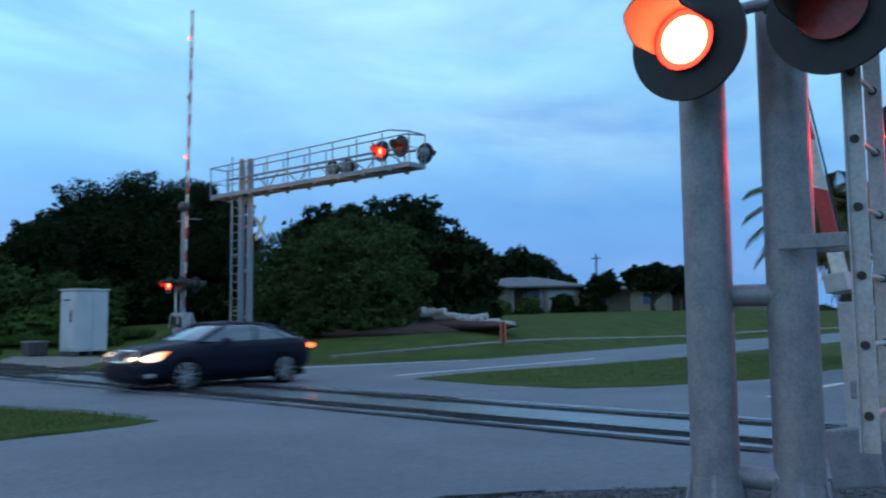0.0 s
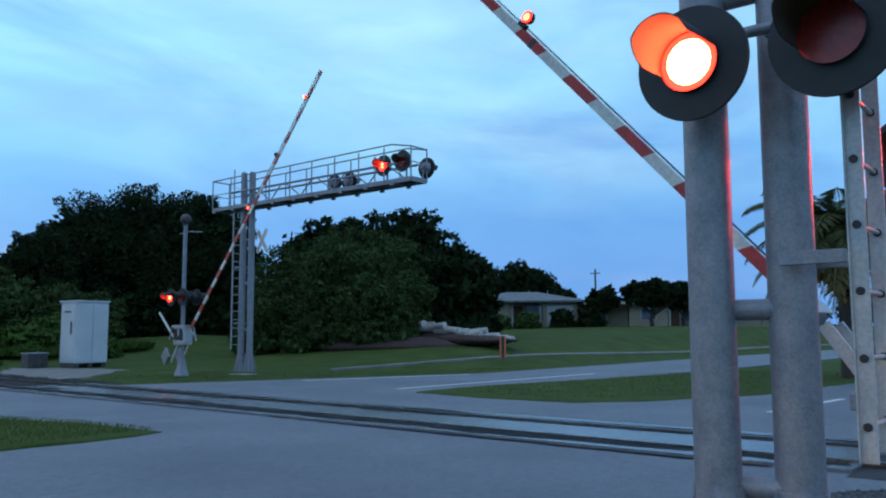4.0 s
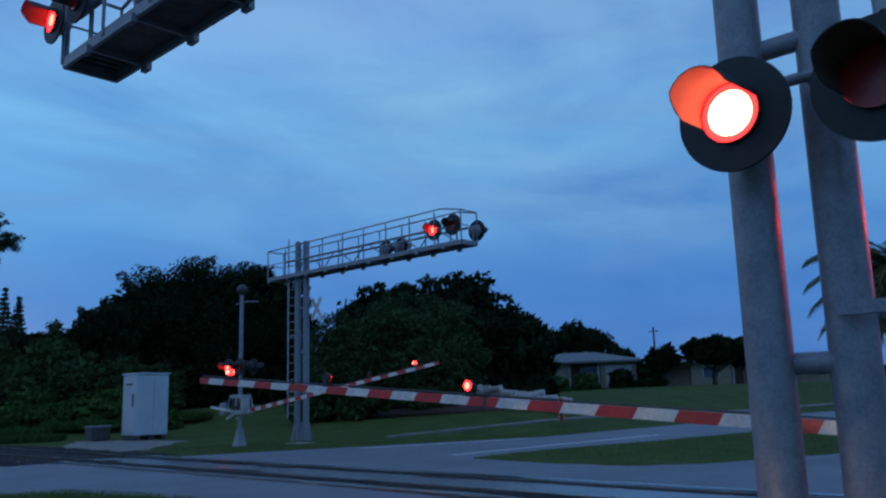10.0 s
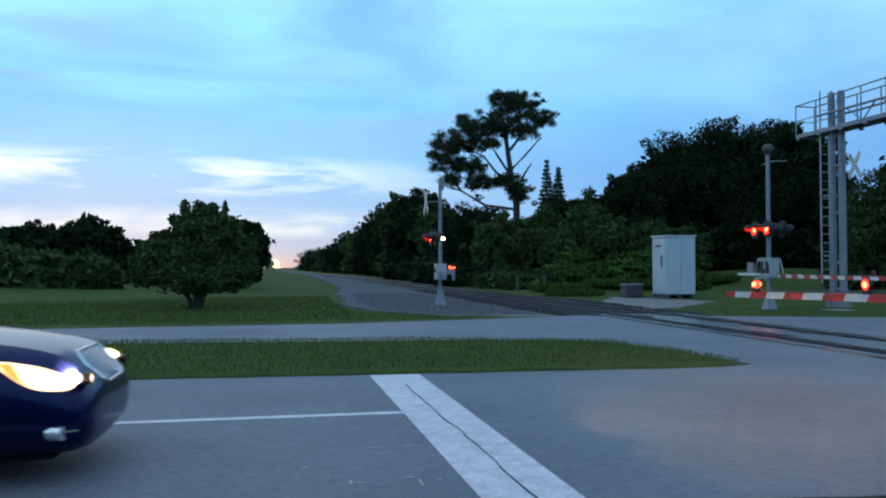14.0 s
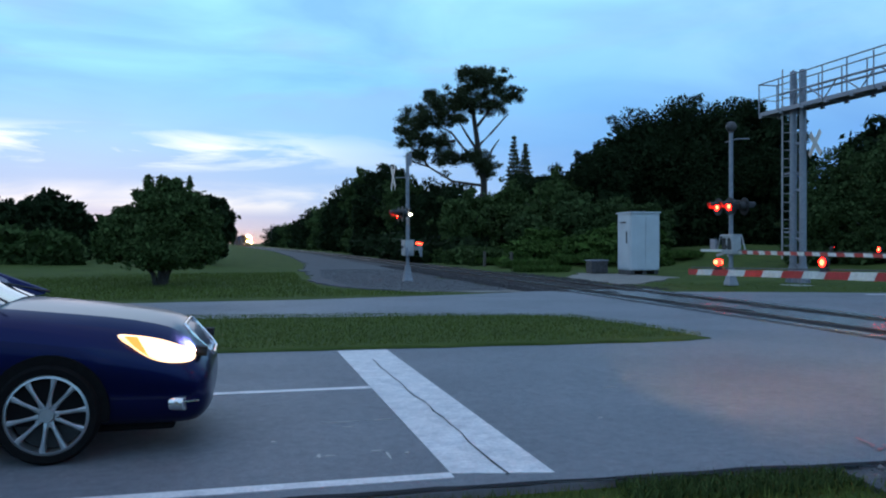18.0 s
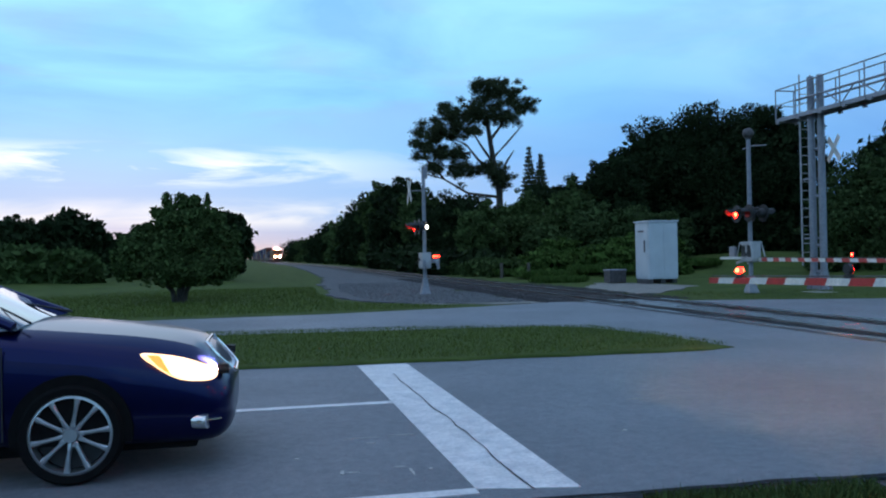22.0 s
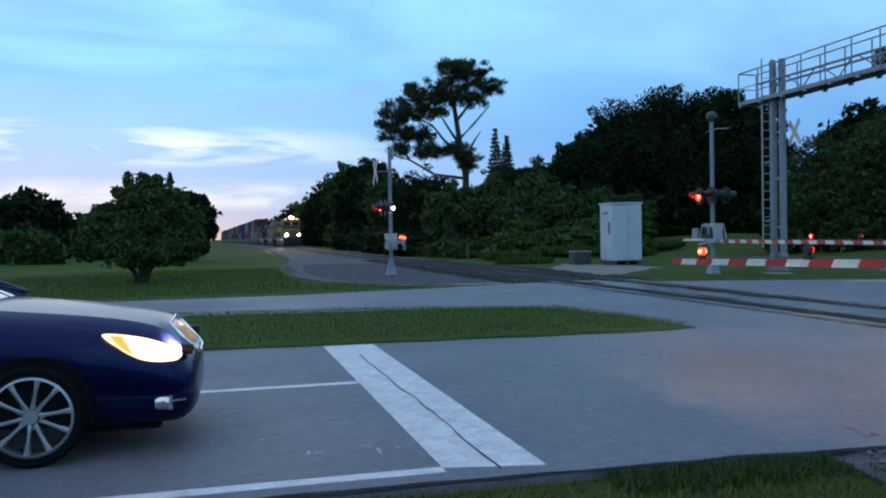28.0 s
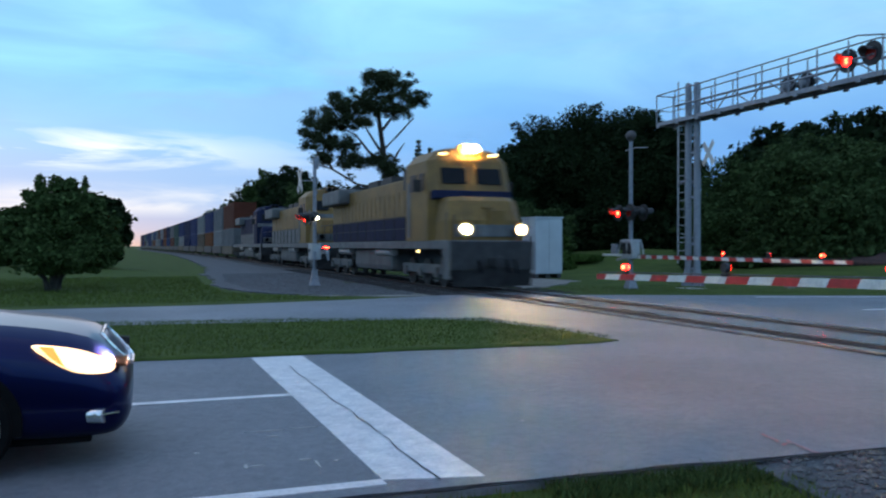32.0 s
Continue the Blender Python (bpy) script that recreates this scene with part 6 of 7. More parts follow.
tufts = [(-0.35, 0.0, 3.70, 0.20, 0.2, 0.32), (0.12, 0.1, 3.72, 0.26, 0.25, 0.26), (0.62, 0.0, 3.66, 0.20, 0.2, 0.28), (1.02, 0.1, 3.64, 0.13, 0.14, 0.36), (-0.75, 0.1, 3.25, 0.22, 0.22, 0.25), (-1.35, 0.0, 2.62, 0.28, 0.25, 0.24), (-1.85, 0.1, 2.30, 0.22, 0.22, 0.22), (1.50, 0.0, 3.0, 0.25, 0.25, 0.25), (1.95, 0.1, 2.2, 0.22, 0.2, 0.3), (-2.05, 0.0, 1.3, 0.25, 0.25, 0.35)]
fringe = []
for x, y, z, a, b, c in shape:
    for _ in range(11):
        t, h = _r.uniform(0, math.tau), _r.uniform(-0.8, 1.0)
        w = math.sqrt(max(0.0, 1 - h * h))
        k = _r.uniform(0.16, 0.34)
        fringe.append((x + a * w * math.cos(t) * 0.92, y + b * w * math.sin(t) * 0.92, max(0.55, z + c * h * 0.92), a * k, b * k, c * k))
crown = new("crown", leaf_cloud("crown", shape + tufts + fringe, 46000, 0.115, M_LEAF, 77))
crown.parent = lawn_tree
bm = bmesh.new()
for ox, tx, tz in ((-0.12, -0.9, 1.6), (0.0, 0.1, 2.2), (0.14, 0.9, 1.9), (0.05, 0.45, 2.3)):
    limb(bm, [(ox, 0, -0.1), (ox * 1.8, 0.05, 0.45), (ox * 2 + tx * 0.5, 0.0, tz * 0.6), (tx, 0, tz)], 0.11, 0.04)
part("trunk", bm, M_BARK, lawn_tree, "several thick stems from one base")
bm = bmesh.new()
core_mesh(bm, shape, 0.60, 3)
part("inner_foliage", bm, M_LEAF, lawn_tree)
bm = bmesh.new()
hang = [(1.35, 0.1, 0.78, 0.28, 0.25, 0.30)]
core_mesh(bm, hang, 0.7)
limb(bm, [(0.9, 0.1, 1.5), (1.25, 0.1, 1.2), (1.35, 0.1, 0.9)], 0.02, 0.012, 5)
part("hanging_clump", bm, M_LEAF, lawn_tree, "hanging clump of leaves")
broad_tree(on(-2.9, 58), 5.0, 2.5, M_LEAFDARK, "dark round tree behind the lawn", n=5000, leaf=0.32, low=0.05)
for x, y, h, s, mt in ((-14.6, 68, 5.0, 3.3, M_LEAFDARK), (-22, 72, 4.2, 5.0, M_LEAFDARK), (-9.8, 72, 4.0, 3.4, M_LEAFDARK), (-30, 66, 4.4, 5.0, M_LEAFDARK), (-18.5, 62, 2.8, 3.6, M_LEAF), (-38, 70, 5.5, 5, M_LEAFDARK), (-6, 80, 5.0, 4.0, M_LEAFDARK), (-46, 62, 6, 5, M_LEAFDARK), (-26, 95, 6.0, 3.0, M_LEAFDARK), (-12.4, 58.5, 4.1, 2.6, M_LEAFDARK), (-16.4, 58, 3.6, 2.8, M_LEAFDARK), (-11.0, 50.5, 1.9, 1.9, M_LEAF), (-13.6, 50, 2.2, 2.1, M_LEAF), (-16.6, 50.5, 2.4, 2.4, M_LEAF)):
    broad_tree(on(x, y), h, s, mt, "dark dense bush at the edge of the lawn", n=4200, leaf=0.34, trunk=0.2, low=0.0, lobes_n=12, category="bush", name="bush", group="bushes along the lawn")

# wall of trees east of the rails
WALL = [(16.5, 62, 6.0, 3.0), (15.8, 71, 6.6, 3.2), (17.5, 80, 7.4, 3.6), (16.2, 90, 9.4, 3.6), (17.0, 101, 11.6, 4.4), (16.6, 113, 12.8, 4.6), (17.0, 126, 13.4, 4.6), (16.6, 142, 13.2, 4.6), (17, 160, 12.6, 4.8), (17, 182, 11.6, 5.0), (17, 208, 11.0, 5.2), (17.5, 240, 10, 6), (18, 280, 10, 7), (18, 330, 10, 8), (19, 400, 11, 10),
        (21.5, 66, 6.8, 3.8), (24.5, 58, 6.2, 3.8), (26.0, 70, 8.6, 4.6), (28, 62, 7.4, 4.2), (22.0, 90, 9.8, 5.0), (31.0, 76, 8.0, 5.0), (20.4, 52.0, 6.4, 2.5)]
for i, (x, y, h, s) in enumerate(WALL):
    x = max(x + bend(y) - 10.65, bend(y) + 2.75 + s * 1.12)
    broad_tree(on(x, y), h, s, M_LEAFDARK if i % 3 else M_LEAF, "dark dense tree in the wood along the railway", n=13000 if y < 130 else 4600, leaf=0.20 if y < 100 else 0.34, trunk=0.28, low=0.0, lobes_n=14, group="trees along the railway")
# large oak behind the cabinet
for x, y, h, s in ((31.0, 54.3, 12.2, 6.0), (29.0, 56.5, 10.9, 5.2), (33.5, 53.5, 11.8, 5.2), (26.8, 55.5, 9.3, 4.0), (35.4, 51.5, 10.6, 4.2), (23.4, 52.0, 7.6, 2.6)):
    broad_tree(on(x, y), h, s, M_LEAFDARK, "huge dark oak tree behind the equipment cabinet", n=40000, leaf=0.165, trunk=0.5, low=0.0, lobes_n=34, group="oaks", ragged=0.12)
# weeds and low brush between the cabinet and the rails
for i, (x, y, h, s) in enumerate(((15.4, 50, 1.5, 1.8), (16.8, 46.5, 1.9, 2.0), (19.2, 43.5, 1.9, 2.2), (15.2, 55.5, 1.7, 1.9), (18.6, 49, 2.6, 2.2), (22.0, 44.5, 2.2, 2.4), (15.0, 61, 1.6, 1.8), (21.0, 40.2, 1.0, 1.5), (20.6, 48.5, 5.0, 2.3), (22.8, 48.0, 4.6, 2.2), (24.6, 47.0, 3.6, 2.0), (18.6, 51.0, 4.4, 2.2))):
    broad_tree(on(x, y), h * 0.8, s, M_SHRUB if i > 7 else M_LEAFBRIGHT if i % 3 else M_LEAF, "tangled green brush beside the tracks", n=6500, leaf=0.15, trunk=0.05, low=0.0, lobes_n=18, category="bush", name="bush", group="brush beside the tracks")


def far_woods(name, line, height, n, seed, label):
    """A distant hedge of crowns along a line, one object."""
    rng = random.Random(seed)
    bl = []
    for (ax, ay), (bx, by) in zip(line, line[1:]):
        L = math.hypot(bx - ax, by - ay)
        for k in range(max(1, int(L / 3.2))):
            u = (k + rng.random()) / max(1, int(L / 3.2))
            h = height * rng.uniform(0.6, 1.1)
            x, y = ax + (bx - ax) * u + rng.uniform(-1.5, 1.5), ay + (by - ay) * u + rng.uniform(-1.5, 1.5)
            w = rng.uniform(2.0, 3.4)
            z = max(rise(x, y), 0) if abs(x) < 120 else 0
            bl.append((x, y, z + h * 0.55, w, w, h * 0.5))
            bl.append((x + rng.uniform(-1, 1), y, z + h * 0.25, w, w, h * 0.34))
    top = new(name, leaf_cloud(name, bl, n, 0.6, M_LEAFDARK, seed))
    tagged(top, label, "woods", kind="stuff")
    bm = bmesh.new()
    core_mesh(bm, bl, 0.8)
    part("inner_foliage", bm, M_LEAFDARK, top)


far_woods("far_woods", [(24, 130), (30, 100), (40, 84), (50, 70), (62, 66), (72, 64)], 6.5, 14000, 61, "dark distant woods closing the view")
far_woods("far_woods", [(72, 64), (84, 62), (112, 58), (150, 52), (200, 24), (220, -60)], 3.4, 18000, 64, "dark distant woods closing the view")
far_woods("far_woods", [(-12, 130), (-30, 105), (-60, 88), (-100, 60)], 5.0, 14000, 62, "dark distant woods closing the view")
far_woods("far_hedge", [(14.8, 58), (16.0, 66), (15.2, 76), (15.4, 90), (15.6, 110)], 2.6, 12000, 63, "low dark brush along the ballast")


def pine():
    top = thing("pine_tree", on(21.7, 75.0) @ Matrix.Diagonal((1.0, 1.0, 0.98, 1.0)), "tall crooked slash pine with an open flat crown", "tree")
    bm = bmesh.new()
    limb(bm, [(0.35, 0, -0.2), (0.45, 0, 4.0), (0.40, 0, 7.4), (-0.15, 0, 10.6), (-0.55, 0, 13.4), (-0.9, 0.2, 16.0)], 0.42, 0.16, 10)
    arms = [[(0.35, 0, 8.6), (1.3, 0.2, 10.6), (2.0, 0.2, 11.6)], [(-0.2, 0, 10.8), (1.2, 0.2, 12.2), (3.0, 0.4, 14.2)], [(-0.4, 0, 12.6), (1.3, 0, 14.8), (1.7, 0.3, 16.6)],
            [(0.2, 0, 9.4), (-1.6, 0, 10.6), (-2.8, 0.2, 12.2), (-4.0, 0, 12.6)], [(-0.1, 0, 10.2), (-1.4, -0.2, 12.0), (-2.4, -0.3, 13.6)], [(-2.4, 0, 11.3), (-4.2, 0.2, 11.2), (-6.2, 0.2, 11.4)],
            [(0.40, 0, 7.0), (-2.6, 0.3, 7.4), (-5.0, 0.3, 8.8), (-7.2, 0.2, 9.4)], [(-0.7, 0.1, 14.4), (-2.0, 0.2, 15.6), (-3.0, 0.2, 16.0)], [(-5.0, 0.3, 8.8), (-6.0, 0.3, 10.2), (-7.6, 0.3, 11.2)]]
    for a in arms:
        limb(bm, a, 0.16, 0.05, 7)
    part("trunk", bm, M_BARK, top, "bare dark forking trunk and boughs")
    bl, fill = [], []
    rng = random.Random(5)
    for x, z, rx, rz, count in ((0.2, 17.1, 3.2, 1.8, 46), (3.4, 16.0, 1.3, 0.9, 12), (-1.8, 15.3, 2.8, 1.5, 36), (1.3, 15.0, 1.8, 0.9, 14), (-4.3, 15.0, 1.7, 1.3, 20), (-5.5, 13.5, 2.3, 1.3, 28), (-2.8, 13.4, 1.8, 1.0, 14),
                               (-6.7, 11.7, 2.0, 1.3, 26), (-4.1, 11.1, 1.8, 0.9, 15), (-3.5, 9.6, 1.5, 1.0, 13), (-5.8, 10.0, 1.1, 0.6, 7), (-0.6, 9.8, 2.0, 1.2, 22), (0.6, 8.8, 1.4, 1.1, 14)):
        fill.append((x, 0, z, rx * 0.85, 2.0, rz * 0.85))
        for _ in range(count):
            a, b, r = rng.uniform(0, math.tau), rng.uniform(-1, 1), rng.random() ** 0.45
            h = math.sqrt(1 - b * b)
            k = rng.uniform(0.30, 0.80)
            bl.append((x + rx * r * h * math.cos(a), 2.2 * r * h * math.sin(a), z + rz * r * b, k * 1.2, k * 1.2, k * 0.85))
    crown = new("crown", leaf_cloud("crown", bl, 52000, 0.11, M_PINE, 9, stretch=1.5, shell=0.05))
    thin = new("loose_needles", leaf_cloud("loose_needles", fill, 15000, 0.115, M_PINE, 10, stretch=1.5, shell=0.05))
    thin.parent = top
    crown.parent = top
    tagged(crown, "open clumps of dark needles")


pine()


def spire(x, y, h):
    top = thing("spire_tree", on(x, y), "narrow tiered conifer far behind the wood", "tree", "conifers")
    bm = bmesh.new()
    limb(bm, [(0, 0, -0.2), (0, 0, h * 0.5), (0, 0, h)], 0.25, 0.03, 6)
    part("trunk", bm, M_BARK, top)
    bl = []
    for k in range(20):
        z = h * (0.28 + 0.71 * k / 19)
        r = 2.1 * (1 - k / 20.5) + 0.10
        for j in range(6):
            a = j * math.tau / 6 + k * 0.5
            bl.append((math.cos(a) * r * 0.55, math.sin(a) * r * 0.55, z + 0.1, r * 0.50 + 0.1, r * 0.50 + 0.1, 0.30))
    crown = new("crown", leaf_cloud("crown", bl, 5200, 0.26, M_PINE, int(x * 10)))
    crown.parent = top


spire(36.2, 108, 15.4)
spire(38.6, 110, 14.6)

# garden bed: big layered shrub on a mulch mound
BED = [(27.4, 33.4, 4.2, 2.7), (28.9, 32.6, 5.9, 3.4), (30.8, 30.8, 6.3, 3.8), (32.4, 30.0, 4.6, 2.4), (29.6, 29.2, 3.9, 2.4), (30.3, 28.3, 2.8, 1.6), (27.6, 31.0, 2.5, 1.7)]
for i, (x, y, h, s) in enumerate(BED):
    broad_tree(on(x, y), h, s, M_SHRUB, "large spreading green shrub on a mulch bed", n=26000, leaf=0.115, trunk=0.16, low=0.0, lobes_n=26, ragged=0.10, category="shrub", name="shrub", group="shrubs on the mulch bed")
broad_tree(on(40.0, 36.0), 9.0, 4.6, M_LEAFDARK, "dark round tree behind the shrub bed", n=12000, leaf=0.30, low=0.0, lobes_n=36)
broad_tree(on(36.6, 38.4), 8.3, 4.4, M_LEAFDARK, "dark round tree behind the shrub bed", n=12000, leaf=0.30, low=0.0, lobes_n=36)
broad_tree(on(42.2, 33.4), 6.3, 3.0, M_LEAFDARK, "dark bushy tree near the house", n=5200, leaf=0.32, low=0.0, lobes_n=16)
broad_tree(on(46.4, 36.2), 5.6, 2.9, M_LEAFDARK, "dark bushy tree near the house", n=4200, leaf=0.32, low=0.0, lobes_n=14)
bm = bmesh.new()
vs = bmesh.ops.create_icosphere(bm, subdivisions=4, radius=1.0)["verts"]
for v in vs:
    v.co = Vector((31.2 + v.co.x * 3.8 + v.co.y * 1.4, 28.9 - v.co.x * 2.7 + v.co.y * 2.9, rise(30, 29.6) - 0.15 + v.co.z * 0.55 + 0.08 * noise.noise(v.co * 9)))
tagged(part("mulch_bed", bm, M_MULCH, smooth=True), "dark reddish mulch mound under the shrubs", "mulch bed", kind="structure")


def log_pile():
    rng = random.Random(12)
    for i in range(15):
        u = i / 14
        x, y = 32.4 + 0.8 * u + rng.uniform(-0.3, 0.3), 28.4 - 4.8 * u
        L = rng.uniform(1.3, 2.2)
        top = thing("bleached_log", pose(x, y, rise(x, y) + 0.70 - 0.36 * u + rng.uniform(-0.06, 0.06), rng.uniform(-6, 6), 0, rng.uniform(-20, 20)), "pale bleached log lying on the mulch bank", "log", "bleached logs")
        bm = bmesh.new()
        limb(bm, [(0, -L / 2, 0), (rng.uniform(-0.06, 0.06), 0, rng.uniform(-0.04, 0.06)), (0, L / 2, 0)], rng.uniform(0.14, 0.20), rng.uniform(0.10, 0.15), 9)
        part("log", bm, M_TARP, top)
    bm = bmesh.new()
    vs = bmesh.ops.create_icosphere(bm, subdivisions=4, radius=1.0)["verts"]
    for v in vs:
        v.co = Vector((33.0 + v.co.x * 1.3, 26.0 + v.co.y * 3.6, rise(33, 26) + 0.06 + v.co.z * (0.38 + 0.14 * v.co.y) + 0.05 * noise.noise(v.co * 8)))
    tagged(part("mulch_bank", bm, M_MULCH, smooth=True), "dark mulch bank under pale logs", "mulch bed", kind="structure")


log_pile()


def house(x, y, yaw):
    z = rise(x, y) - 0.05
    top = thing("house", pose(x, y, z, 0, 0, yaw), "low tan stucco bungalow with a grey hip roof", "house")

    def hip(x0, x1, y0, y1, h, up, name, label):
        bm = bmesh.new()
        e, w = 0.75, (y1 - y0) / 2
        lo = [bm.verts.new((px_ + sx * e, py + sy * e, h + dz)) for dz in (0, 0.16) for px_, py, sx, sy in ((x0, y0, -1, -1), (x1, y0, 1, -1), (x1, y1, 1, 1), (x0, y1, -1, 1))]
        r = [bm.verts.new((x0 + w * 0.9, (y0 + y1) / 2, h + up)), bm.verts.new((x1 - w * 0.9, (y0 + y1) / 2, h + up))]
        bm.faces.new(lo[3::-1])
        for i in range(4):
            j = (i + 1) % 4
            bm.faces.new((lo[i], lo[j], lo[4 + j], lo[4 + i]))
        bm.faces.new((lo[4], lo[5], r[1], r[0]))
        bm.faces.new((lo[5], lo[6], r[1]))
        bm.faces.new((lo[6], lo[7], r[0], r[1]))
        bm.faces.new((lo[7], lo[4], r[0]))
        part(name, bm, M_ROOF, top, label)

    # main block in two pieces beside a deep porch, and a lower wing
    for xa, xb, ya in ((-5.4, -1.4, -4.0), (-1.4, 1.6, -2.2), (1.6, 4.8, -4.0)):
        bm = bmesh.new()
        box(bm, ((xa + xb) / 2, (ya + 4.0) / 2, 1.15), (xb - xa, 4.0 - ya, 2.3))
        part("wall", bm, M_STUCCO, top, "tan stucco wall")
    hip(-5.4, 4.8, -4.0, 4.0, 2.3, 1.15, "roof", "grey shingled hip roof")
    bm = bmesh.new()
    box(bm, (7.2, 0.4, 1.0), (4.8, 5.6, 2.0))
    part("wing", bm, M_STUCCO, top, "lower stucco wing")
    hip(5.6, 9.6, -2.4, 3.2, 2.0, 0.7, "wing_roof", "low grey wing roof")
    for xx, yy, w, zz, h, mt, nm, lb in ((-0.7, -2.2, 1.0, 1.05, 2.1, M_DOORBROWN, "door", "brown front door"), (0.7, -2.2, 1.3, 1.35, 1.3, M_WINDOW, "window", "dark window"), (-3.4, -4.0, 1.5, 1.45, 1.1, M_WINDOW, "window", "dark window"),
                                         (3.2, -4.0, 2.3, 1.0, 1.9, M_GARAGE, "garage_door", "pale garage door"), (7.0, -2.4, 1.2, 1.3, 1.0, M_WINDOW, "window", "dark window")):
        bm = bmesh.new()
        box(bm, (xx, yy - 0.02, zz), (w, 0.06, h))
        p = part(nm, bm, mt, top, lb)
        bm = bmesh.new()
        for dx in (-w / 2, w / 2):
            box(bm, (xx + dx, yy - 0.04, zz), (0.09, 0.08, h + 0.1))
        box(bm, (xx, yy - 0.04, zz + h / 2), (w + 0.1, 0.08, 0.09))
        part("frame", bm, M_GARAGE, p)
    for xx in (-1.2, 1.4):
        bm = bmesh.new()
        box(bm, (xx, -3.9, 1.15), (0.14, 0.14, 2.3))
        part("porch_post", bm, M_GARAGE, top)
    for xx, yy, rr in ((0.4, 0.5, 0.09), (2.2, -0.5, 0.06)):
        bm = bmesh.new()
        tube(bm, (xx, yy, 3.0), (xx, yy, 3.6), rr, rr, 8)
        part("roof_vent", bm, M_GALV, top)
    return top


h1 = house(67.0, 44.4, -56.6)
h2 = copy_thing(h1, pose(86, 36.5, rise(86, 36.5) - 0.05, 0, 0, -67))
h3 = copy_thing(h1, pose(-22, 84, rise(-22, 84) - 0.05, 0, 0, 180))
for x, y, h, s, mt in ((62.0, 40.8, 1.6, 1.3, M_LEAF), (64.2, 38.6, 1.9, 1.2, M_LEAFDARK), (66.4, 36.8, 2.2, 1.4, M_LEAFDARK), (60.2, 42.6, 1.4, 1.0, M_LEAF)):
    broad_tree(on(x, y), h, s, mt, "clipped shrub in front of the bungalow", n=1500, leaf=0.2, trunk=0.06, low=0.0, lobes_n=8, category="shrub", name="shrub", group="house shrubs")
for x, y, h, s in ((68.0, 31.6, 4.3, 2.75), (70.8, 29.8, 4.1, 2.2), (66.6, 35.6, 3.6, 1.5)):
    broad_tree(on(x, y), h, s, M_LEAFDARK, "clipped round-headed tree on the lawn", n=3600, leaf=0.26, trunk=0.24, low=0.34, lobes_n=14, group="round lawn trees")
for i, (x, y, h, s) in enumerate(((72, 55, 8.5, 4.5), (78, 52, 8.0, 4.8), (84, 51, 5.2, 3.2), (92, 50, 3.6, 3.0), (62, 56, 8.0, 4.5), (88, 44, 3.6, 2.4), (54, 54, 8.4, 4.5), (104, 47, 3.0, 3.0), (118, 44, 3.0, 4.0), (135, 40, 3.5, 5), (150, 30, 6, 7), (170, 14, 7, 9), (185, -8, 8, 10))):
    broad_tree(on(x, y), h, s, M_LEAFDARK, "dark tree behind the bungalows", n=3200, leaf=0.40, trunk=0.3, low=0.05, lobes_n=14, group="trees behind the houses")


def utility_pole(x, y, h, z):
    top = thing("utility_pole", pose(x, y, z), "far wooden utility pole with a transformer", "utility pole", "utility poles")
    bm = bmesh.new()
    tube(bm, (0, 0, -0.3), (0, 0, h), 0.17, 0.12, 10)
    part("pole", bm, M_WOODPOLE, top)
    bm = bmesh.new()
    box(bm, (0, 0, h - 0.6), (0.12, 1.6, 0.12))
    part("crossarm", bm, M_WOODPOLE, top)
    bm = bmesh.new()
    tube(bm, (0, 0.4, h - 4.0), (0, 0.4, h - 2.7), 0.30, 0.30, 12)
    part("transformer", bm, M_DARKSTEEL, top, "dark transformer can")


utility_pole(103.5, 56.6, 8.4, 2.0)
utility_pole(10.6, 372, 10.0, 0)


def palm(x, y, h):
    rng = random.Random(31)
    top = thing("palm_tree", pose(x, y, -0.05), "date palm with drooping fronds and a dry orange skirt", "tree")
    bm = bmesh.new()
    limb(bm, [(0, 0, -0.1), (0.05, 0, h * 0.5), (0, 0, h)], 0.26, 0.22, 12)
    part("trunk", bm, M_BARK, top)
    for k in range(44):
        a = k * 2.4
        up = 1.25 - 1.75 * (k / 43)
        bm = bmesh.new()
        L = rng.uniform(2.3, 3.0)
        prev = None
        for j in range(13):
            u = j / 12
            r = L * u
            zz = h + 0.1 + L * (up * u - 0.75 * u * u)
            p = Vector((math.cos(a) * r, math.sin(a) * r, zz))
            if prev is not None:
                d = (p - prev).normalized()
                side = d.cross(Vector((0, 0, 1))).normalized()
                w = 0.55 * math.sin(math.pi * min(1, 0.12 + u * 0.85)) + 0.06
                for s in (-1, 1):
                    for q in (0.0, 0.25, 0.5, 0.75):
                        o = prev + (p - prev) * q
                        tip = o + side * s * w * rng.uniform(0.8, 1.1) + d * 0.24 - Vector((0, 0, 0.22))
                        mid = (o + tip) / 2 + Vector((0, 0, 0.03))
                        bm.faces.new([bm.verts.new(c) for c in (o, mid - d * 0.035, tip, mid + d * 0.035)])
                tube(bm, prev, p, 0.016, 0.012, 5)
            prev = p
        part("frond", bm, M_PALM, top)
    sk = new("dry_skirt", leaf_cloud("dry_skirt", [(0, 0, h - 0.55, 0.75, 0.75, 0.75), (0, 0, h - 1.25, 0.60, 0.60, 0.8), (-0.2, 0.6, h - 0.9, 0.5, 0.5, 0.6)], 2200, 0.32, M_PALMDRY, 3, droop=2.0, stretch=1.6))
    sk.parent = top
    tagged(sk, "hanging dry orange fronds")


palm(27.35, 6.3, 4.7)


